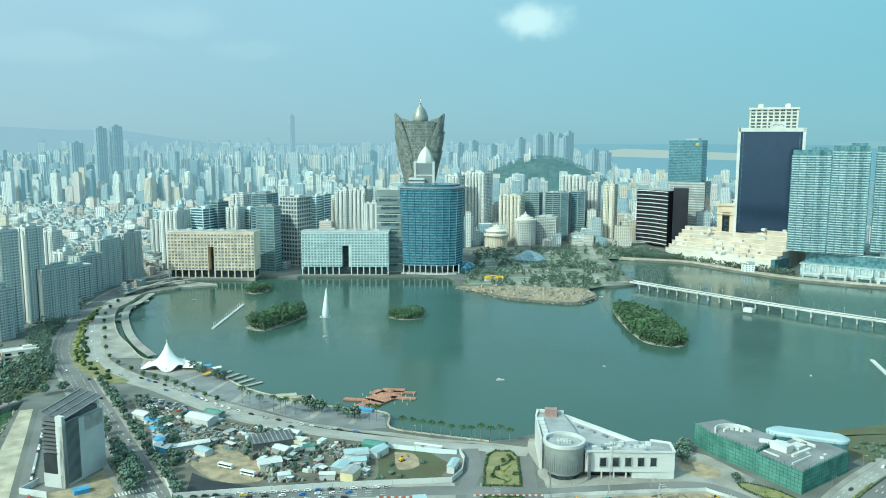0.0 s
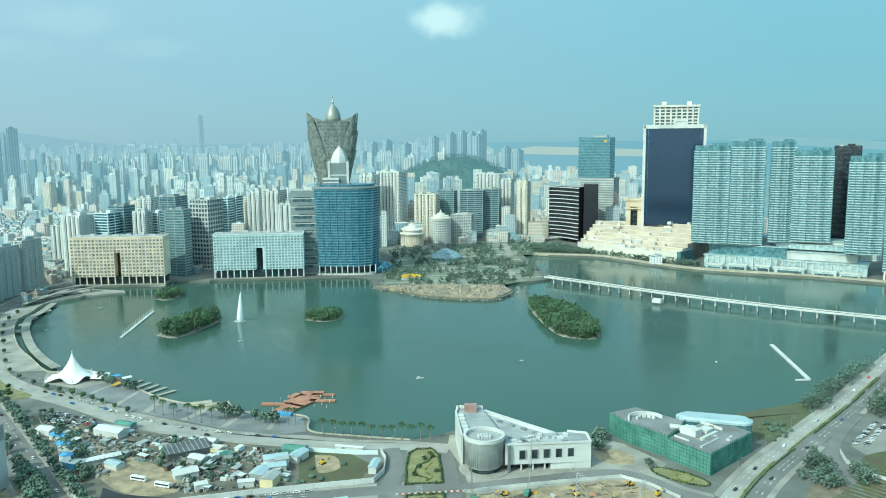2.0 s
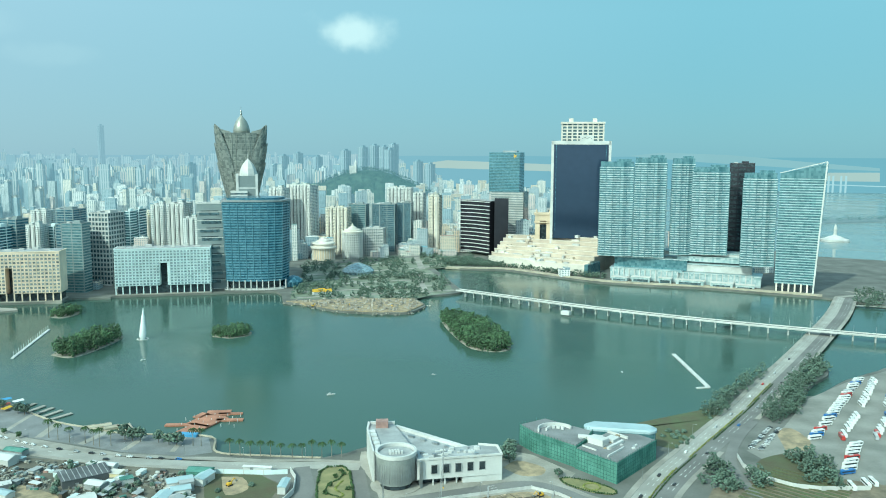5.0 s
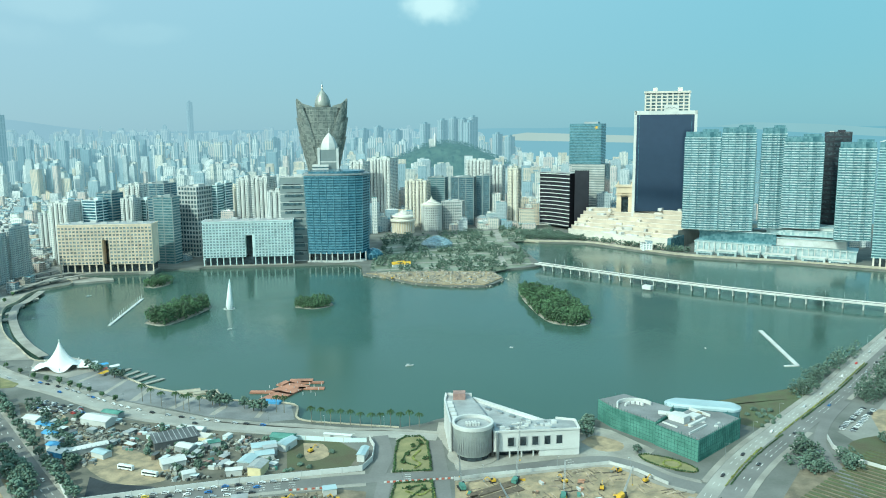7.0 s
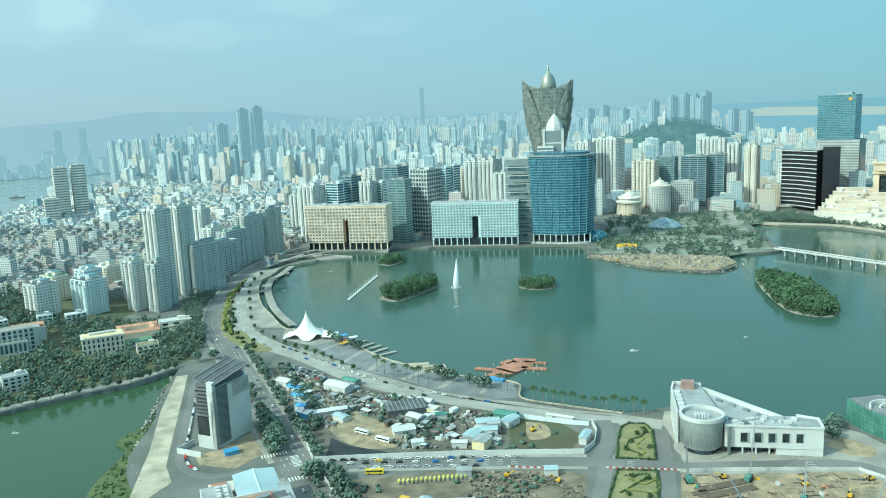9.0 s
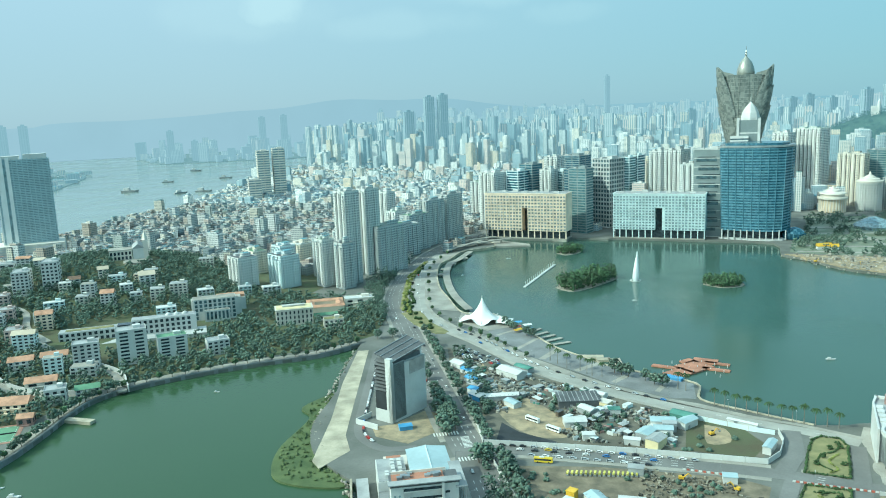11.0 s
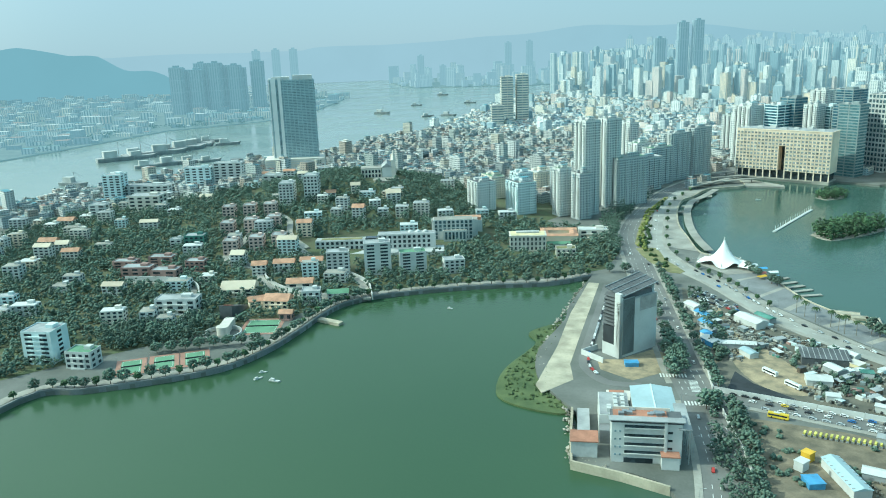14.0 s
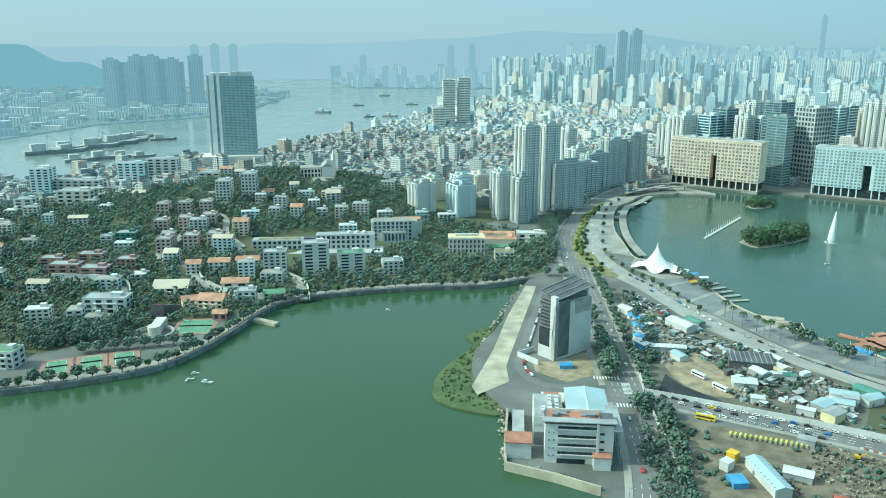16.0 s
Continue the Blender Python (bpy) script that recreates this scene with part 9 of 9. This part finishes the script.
# ---- vehicles ----
def car_kind(paint, label):
    t = thing("car", label, "car", None, "parked and driving cars")
    part("body", G().loft([[(x * 2.2, y * 0.88, z) for x, y in ((-1, -1), (1, -1), (1, 1), (-1, 1))] for z in (0.3, 0.85)]).loft([[(-1.9, -0.8, 0.85), (1.3, -0.8, 0.85), (1.3, 0.8, 0.85), (-1.9, 0.8, 0.85)], [(-1.4, -0.65, 1.45), (0.5, -0.65, 1.45), (0.5, 0.65, 1.45), (-1.4, 0.65, 1.45)]]), paint, t)
    part("window", G().loft([[(-1.86, -0.83, 0.92), (1.2, -0.83, 0.92), (1.2, 0.83, 0.92), (-1.86, 0.83, 0.92)], [(-1.5, -0.7, 1.36), (0.6, -0.7, 1.36), (0.6, 0.7, 1.36), (-1.5, 0.7, 1.36)]]), M["darkwin"], t)
    g = G()
    for x in (-1.35, 1.35):
        g.add([(x + 0.33 * math.cos(k * 0.785), s, 0.33 + 0.33 * math.sin(k * 0.785)) for s in (-0.95, 0.95) for k in range(8)], [(k, (k + 1) % 8, 8 + (k + 1) % 8, 8 + k) for k in range(8)] + [tuple(range(8)), tuple(range(15, 7, -1))])
    g.box(0, 0, 0.2, 0.45, 3.4, 1.7)
    part("chassis", g, M["rubber"], t)
    return t


def bus_kind(paint, label, length=11.5):
    t = thing("coach", label, "coach", None, "parked coaches")
    h = length / 2
    part("body", G().box(0, 0, 0.4, 3.1, length, 2.5).box(0, 0, 3.1, 3.3, length - 0.6, 2.2), paint, t)
    part("window_band", G().box(-0.2, 0, 1.6, 2.6, length - 1.2, 2.56), M["darkwin"], t)
    part("windscreen", G().box(h - 0.05, 0, 1.3, 2.8, 0.2, 2.2), M["darkwin"], t)
    part("roof_unit", G().box(-1, 0, 3.3, 3.6, 3.2, 1.6), M["white"], t)
    for x in (-h * 0.6, h * 0.6):
        for y in (0,):
            part("wheel_pair", G().add([(x + 0.48 * math.cos(k * 0.785), y + s, 0.48 + 0.48 * math.sin(k * 0.785)) for s in (-1.3, 1.3) for k in range(8)], [(k, (k + 1) % 8, 8 + (k + 1) % 8, 8 + k) for k in range(8)] + [tuple(range(8)), tuple(range(15, 7, -1))]), M["rubber"], t)
    return t


def paint(name, colour):
    return plain(name, colour, 0.3, 0.06, 0.1, 0.6)


PAINTS = {"white": (0.80, 0.80, 0.78), "silver": (0.45, 0.47, 0.48), "black": (0.03, 0.03, 0.035), "red": (0.45, 0.05, 0.04), "blue": (0.05, 0.17, 0.45), "yellow": (0.75, 0.55, 0.05), "green": (0.05, 0.28, 0.16)}
PM = {k: paint("car_paint_" + k, v) for k, v in PAINTS.items()}
CARS = {k: car_kind(PM[k], k + " passenger car on the asphalt") for k in ("white", "silver", "black", "red", "blue", "yellow")}
COACH = {k: bus_kind(PM[k], k + " tour coach on the ground") for k in ("white", "red", "blue", "yellow", "silver")}


def put(kind, x, y, ang, z=3.2):
    m = pose(x, y, z, 0, 0, ang)
    if kind not in used:
        used.add(kind)
        kind.matrix_basis = m
        return kind
    return copy_thing(kind, m)


def along(line, s):
    for (x0, y0), (x1, y1) in zip(line, line[1:]):
        d = math.hypot(x1 - x0, y1 - y0)
        if s <= d and d > 0:
            return x0 + (x1 - x0) * s / d, y0 + (y1 - y0) * s / d, math.degrees(math.atan2(y1 - y0, x1 - x0))
        s -= d
    return None


CN = ("white", "white", "silver", "black", "white", "black", "silver", "white", "black", "silver", "red", "blue")
vr = random.Random(8)


def traffic(line, off, s0, s1, gap, jitter=2.0, flip=0, z=3.2, names=CN):
    lane = beside(line, off)
    s = s0
    while s < s1:
        q = along(lane, s)
        if q:
            put(CARS[vr.choice(names)], q[0], q[1], q[2] + flip + vr.uniform(-2, 2), z)
        s += gap + vr.uniform(0, jitter)


traffic(CROSS, 6.2, 30, 150, 6.4, 1.4)
traffic(CROSS, 0.8, 42, 130, 8, 5, 180)
traffic(CROSS, -6.0, 50, 128, 7, 2)
traffic(CROSS, 3.4, 60, 62, 10, 0, 0, 3.2, ("yellow",))
traffic(SHORE, 5.2, 420, 680, 6.5, 9)
traffic(SHORE, -2.6, 150, 680, 40, 50)
traffic(MAIN, -8, 120, 620, 34, 40)
traffic(MAIN, 6, 100, 640, 34, 46, 180)
traffic(CAUSE, -6.6, 60, 560, 36, 44)
traffic(CAUSE, 6.6, 80, 560, 30, 40, 180)
SPITROAD = [(-326, 624), (-301, 564), (-277, 506), (-259, 464), (-246, 446), (-226, 436), (-206, 444)]
solid("road", G().strip(curve(SPITROAD), 7.5, 2.9, 3.14), M["asphalt"], "small access road beside the path", "road", "structure")
traffic(curve(SPITROAD), 2.9, 50, 205, 5.6, 1)
traffic(BR, 2, 30, 560, 90, 80, 0, 9.1, ("yellow", "white", "white"))
for x, y, a, k in ((-146, 508, 155, "white"), (-128, 496, 155, "white"), (-122, 448, 8, "yellow")):
    put(COACH[k], x, y, a)
BN = ("white", "white", "white", "blue", "white", "white", "red", "white", "silver", "white", "red", "white", "white")
COACH_ROWS = [(410, 515, 5.9, 5.2, 26, 6), (432, 512, 6.0, 5.2, 9, 62), (458, 507, 5.8, 5.0, 11, 62), (505, 578, 6.0, 5.6, 12, 66), (524, 570, 6.0, 5.6, 11, 66), (388, 452, 5.4, 5.6, 9, 4), (374, 432, 6.4, 0.6, 4, 70)]
for x0, y0, dx, dy, n, turn in COACH_ROWS:
    for k in range(n):
        if vr.random() < 0.93:
            put(COACH[vr.choice(BN)], x0 + dx * k + vr.uniform(-0.6, 0.6), y0 + dy * k + vr.uniform(-0.6, 0.6), turn + vr.uniform(-3, 3), 3.1)
for k in range(30):
    put(CARS[vr.choice(CN[:10])], 350 + 2.9 * (k % 15) + 6 * (k // 15) + vr.uniform(-1, 1), 508 + 2.6 * (k % 15) - 4 * (k // 15), vr.uniform(-20, 20), 3.1)
for k in range(34):
    x, y = vr.uniform(-252, -205), vr.uniform(618, 642)
    put(CARS[vr.choice(CN)], x, y - 0.55 * (x + 230), vr.choice((60, -30)), 3.1)

# crossings
for cx, cy, a in ((-196, 470, 32), (-166, 440, 32), (-178, 462, -60)):
    for k in range(9):
        solid("crossing_stripe", G().box(cx + math.cos(radians(a)) * (k - 4) * 2.0, cy + math.sin(radians(a)) * (k - 4) * 2.0, 3.19, 3.26, 1.0, 5.5, a), M["line"], "white stripe of a pedestrian crossing", "road marking", "structure")

# ---- cranes and machines on the site ----


def crane(x, y, ang, reach, high, paintname, label):
    t = thing("crawler_crane", label, "crane", pose(x, y, 3.1, 0, 0, ang), "site cranes")
    for s in (-1, 1):
        part("track", G().box(0, s * 1.8, 0, 1.1, 6, 0.9), M["rubber"], t)
    part("house", G().box(-1, 0, 1.1, 3.4, 6, 3), M[paintname], t)
    part("cab", G().box(1.6, -1.4, 1.4, 3.6, 1.6, 1.4), M["darkwin"], t)
    tip = Vector((reach, 0, high))
    for s in (-0.5, 0.5):
        for d in (-0.5, 0.5):
            part("boom_chord", G().bar((2, s, 2.6 + d), tip + Vector((0, s * 0.3, d * 0.3)), 0.22), M["steel"], t)
    g = G()
    base = Vector((2, 0, 2.6))
    for k in range(14):
        p, q = base.lerp(tip, k / 14), base.lerp(tip, (k + 1) / 14)
        g.bar(p + Vector((0, -0.5, 0)), q + Vector((0, 0.5, 0)), 0.16).bar(p + Vector((0, 0.5, 0.4)), q + Vector((0, -0.5, 0.4)), 0.16)
    part("boom_lattice", g, M["steel"], t)
    part("hoist_rope", G().bar(tip, tip + Vector((0, 0, -high * 0.7)), 0.12), M["darkroof"], t)
    part("hook", G().box(tip.x, 0, high * 0.3 - 0.8, high * 0.3, 0.6, 0.6), M["machine"], t)
    return t


crane(100, 456, 62, 10, 36, "net", "tall lattice crawler crane on the site")
crane(124, 432, 70, 9, 20, "net", "green lattice crawler crane on the site")
crane(158, 427, 40, 12, 16, "machine", "yellow lattice crawler crane at work")
crane(66, 452, 100, 5, 20, "net", "small green lattice crane")
crane(92, 424, 130, 10, 12, "court", "green crane with a lowered boom")


def digger(x, y, ang, mt="machine"):
    t = thing("excavator", "yellow excavator on bare soil", "excavator", pose(x, y, 3.1, 0, 0, ang), "site machines")
    for s in (-1, 1):
        part("track", G().box(0, s * 1.1, 0, 0.9, 3.8, 0.6), M["rubber"], t)
    part("house", G().box(-0.4, 0, 0.9, 2.3, 3, 2.4), M[mt], t)
    part("cab", G().box(0.7, 0.6, 1.2, 3, 1.3, 1.1), M["darkwin"], t)
    part("boom", G().bar((1, 0, 1.8), (3.6, 0, 4.2), 0.45).bar((3.6, 0, 4.2), (5.6, 0, 2.4), 0.4), M[mt], t)
    part("bucket", G().box(5.7, 0, 1.2, 2.4, 1, 1.2), M["steel"], t)
    return t


for x, y, a in ((-28, 520, 40), (168, 462, 200), (130, 452, 120), (180, 446, 30), (-10, 446, 160), (150, 440, 70), (-40, 450, 10), (86, 458, 190), (60, 1120, 30), (110, 1110, 70), (170, 1085, 120)):
    digger(x, y, a)
for k in range(16):
    tdm = thing("mixer_drum", "yellow-green machine part lined up on the plot", "machine", pose(-104 + 2.6 * k, 436 + 0.7 * k, 3.1), "plot machines")
    part("frame", G().box(0, 0, 0, 1, 1.6, 3), M["steel"], tdm)
    part("drum", G().bar((0, -1.2, 1.6), (0, 1.2, 2.2), 1.2), M["oldyellow"], tdm)
for k, (x, y, a, w, d) in enumerate(((84, 448, 26, 34, 6), (86, 440, 26, 36, 6), (70, 438, 26, 10, 4))):
    tpl = thing("timber_deck", "brown site platform of timber mats", "platform", pose(x, y, 3.05, 0, 0, a), "site platforms")
    for i in range(int(w / 2)):
        part("mat", G().box(-w / 2 + 1 + 2 * i, 0, 0, 0.7, 1.85, d), M["bark"], tpl)
SITE_GROUND = [(64, 458), (84, 462), (124, 466), (164, 469), (176, 456), (188, 438), (200, 424), (170, 392), (60, 392)]
g = G()
for _ in range(900):
    x, y = yr.uniform(60, 200), yr.uniform(392, 468)
    if inside(x, y, SITE_GROUND) and noise.noise((x * 0.05, y * 0.05, 33)) > 0.05:
        clump(g, x, y, 2.9, yr.uniform(0.5, 1.5))
solid("soil_heaps", g, M["dirt"], "low heaps of sandy soil on the site", "soil", "stuff")
g = G()
for _ in range(420):
    x, y = yr.uniform(60, 200), yr.uniform(392, 468)
    if inside(x, y, SITE_GROUND) and noise.noise((x * 0.04, y * 0.04, 3)) > -0.1:
        a, n = yr.choice((14, 104)) + yr.uniform(-12, 12), yr.randint(1, 3)
        for k in range(n):
            g.box(x, y + 0.5 * k, 3, 3.3 + 0.15 * k, yr.uniform(3, 10), 0.3, a)
solid("timber_and_steel", g, plain("timber_and_steel", (0.30, 0.25, 0.19), 0.8, 0.3, 0.1, 1.0, island=0.8), "loose timber beams and steel bars on the site", "building material", "stuff")
for k in range(26):
    x, y = yr.uniform(62, 190), yr.uniform(400, 464)
    if inside(x, y, SITE_GROUND):
        tgp = thing("goods_pile", "stacked building materials on sandy soil", "goods", pose(x, y, 3.05, 0, 0, yr.uniform(0, 180)), "site goods")
        for i in range(3):
            part("stack", G().box(yr.uniform(-2, 2), yr.uniform(-1.5, 1.5), 0, yr.uniform(0.5, 1.6), yr.uniform(1.5, 4.5), yr.uniform(0.8, 2), yr.uniform(-15, 15)), M[yr.choice(("steel", "concrete", "bark", "palewall", "net", "tile", "machine"))], tgp)
wood("site_scrub", "low scrub at the edge of the field", [(-50, 490), (-12, 488), (-12, 536), (-40, 532)], 6, M["leaf"], (0.9, 1.8), (1, 2.4), lambda x, y: noise.noise((x * 0.06, y * 0.06, 2)) > 0.1, fine=True)

# ---- lamps, boats ----


def street_lamp(x, y, ang):
    t = thing("street_lamp", "slim grey street lamp with a curved arm", "street lamp", pose(x, y, 3.2, 0, 0, ang), "street lamps")
    part("pole", G().cyl(0, 0, 0.14, 0, 10, 6, 0.08), M["steel"], t)
    part("arm", G().bar((0, 0, 9.9), (2.2, 0, 10.4), 0.12), M["steel"], t)
    part("lamp_head", G().box(2.4, 0, 10.25, 10.45, 0.9, 0.35), M["white"], t)
    return t


LAMP = None
for line, off, gap in ((SHORE, 8.6, 44), (CROSS, -9.4, 50), (CAUSE, 14.4, 50), (MAIN, 14.2, 52)):
    side = beside(line, off)
    s = 12
    while True:
        q = along(side, s)
        if not q:
            break
        if all(near_line(q[0], q[1], l) > w / 2 + 0.5 for l, w in ROADS) and q[1] < 900:
            if LAMP is None:
                LAMP = street_lamp(q[0], q[1], q[2] - 90)
            else:
                copy_thing(LAMP, pose(q[0], q[1], 3.2, 0, 0, q[2] - 90))
        s += gap


def boat(x, y, ang, length, label, hull="white", cabin="white"):
    t = thing("boat", label, "boat", pose(x, y, 0, 0, 0, ang), "boats")
    w = length * 0.26
    part("hull", G().loft([[(-length / 2, -w * 0.4, -0.4), (length * 0.3, -w * 0.4, -0.4), (length * 0.42, 0, -0.4), (length * 0.3, w * 0.4, -0.4), (-length / 2, w * 0.4, -0.4)], [(-length / 2, -w / 2, length * 0.09), (length * 0.3, -w / 2, length * 0.09), (length / 2, 0, length * 0.12), (length * 0.3, w / 2, length * 0.09), (-length / 2, w / 2, length * 0.09)]]), M[hull], t)
    part("cabin", G().box(-length * 0.2, 0, length * 0.09, length * 0.24, length * 0.3, w * 0.7), M[cabin], t)
    if length > 20:
        part("mast", G().cyl(0, 0, 0.4, length * 0.09, length * 0.42, 6).bar((0, 0, length * 0.4), (length * 0.3, 0, length * 0.25), 0.5), M["steel"], t)
    return t


for x, y, a, n in ((-413, 313, 20, 9), (-426, 309, 80, 7), (-432, 318, 50, 6), (54, 714, 10, 8), (-133, 876, 40, 6), (-409, 499, 10, 5), (-240, 560 + 400, 60, 5), (160, 760, 0, 4), (350, 730, 80, 4), (-345, 1080, 30, 7), (-370, 960, 60, 6)):
    boat(x, y, a, n, "small white pleasure boat on the lake")
for x, y, a, n in ((-1799, 1869, 20, 55), (-1586, 1845, 60, 40), (-1538, 1888, 20, 50), (-1772, 2298, 30, 46), (-1589, 1124, 60, 60), (-1583, 845, 75, 90), (-1572, 890, 80, 70), (-1600, 905, 75, 80), (-1585, 960, 70, 90), (-1612, 985, 80, 70), (-1600, 1020, 75, 90), (-1622, 1062, 70, 80), (-1650, 1090, 80, 70), (-1685, 1140, 60, 60), (-1431, 826, 70, 60), (-1420, 870, 75, 70), (-1405, 905, 70, 60), (-1385, 932, 75, 50), (-1358, 639, 20, 60), (-2150, 2600, 30, 46), (-1900, 2150, 40, 40)):
    boat(x, y, a, n, "grey cargo barge moored in the harbour", "greyroof", "concrete")
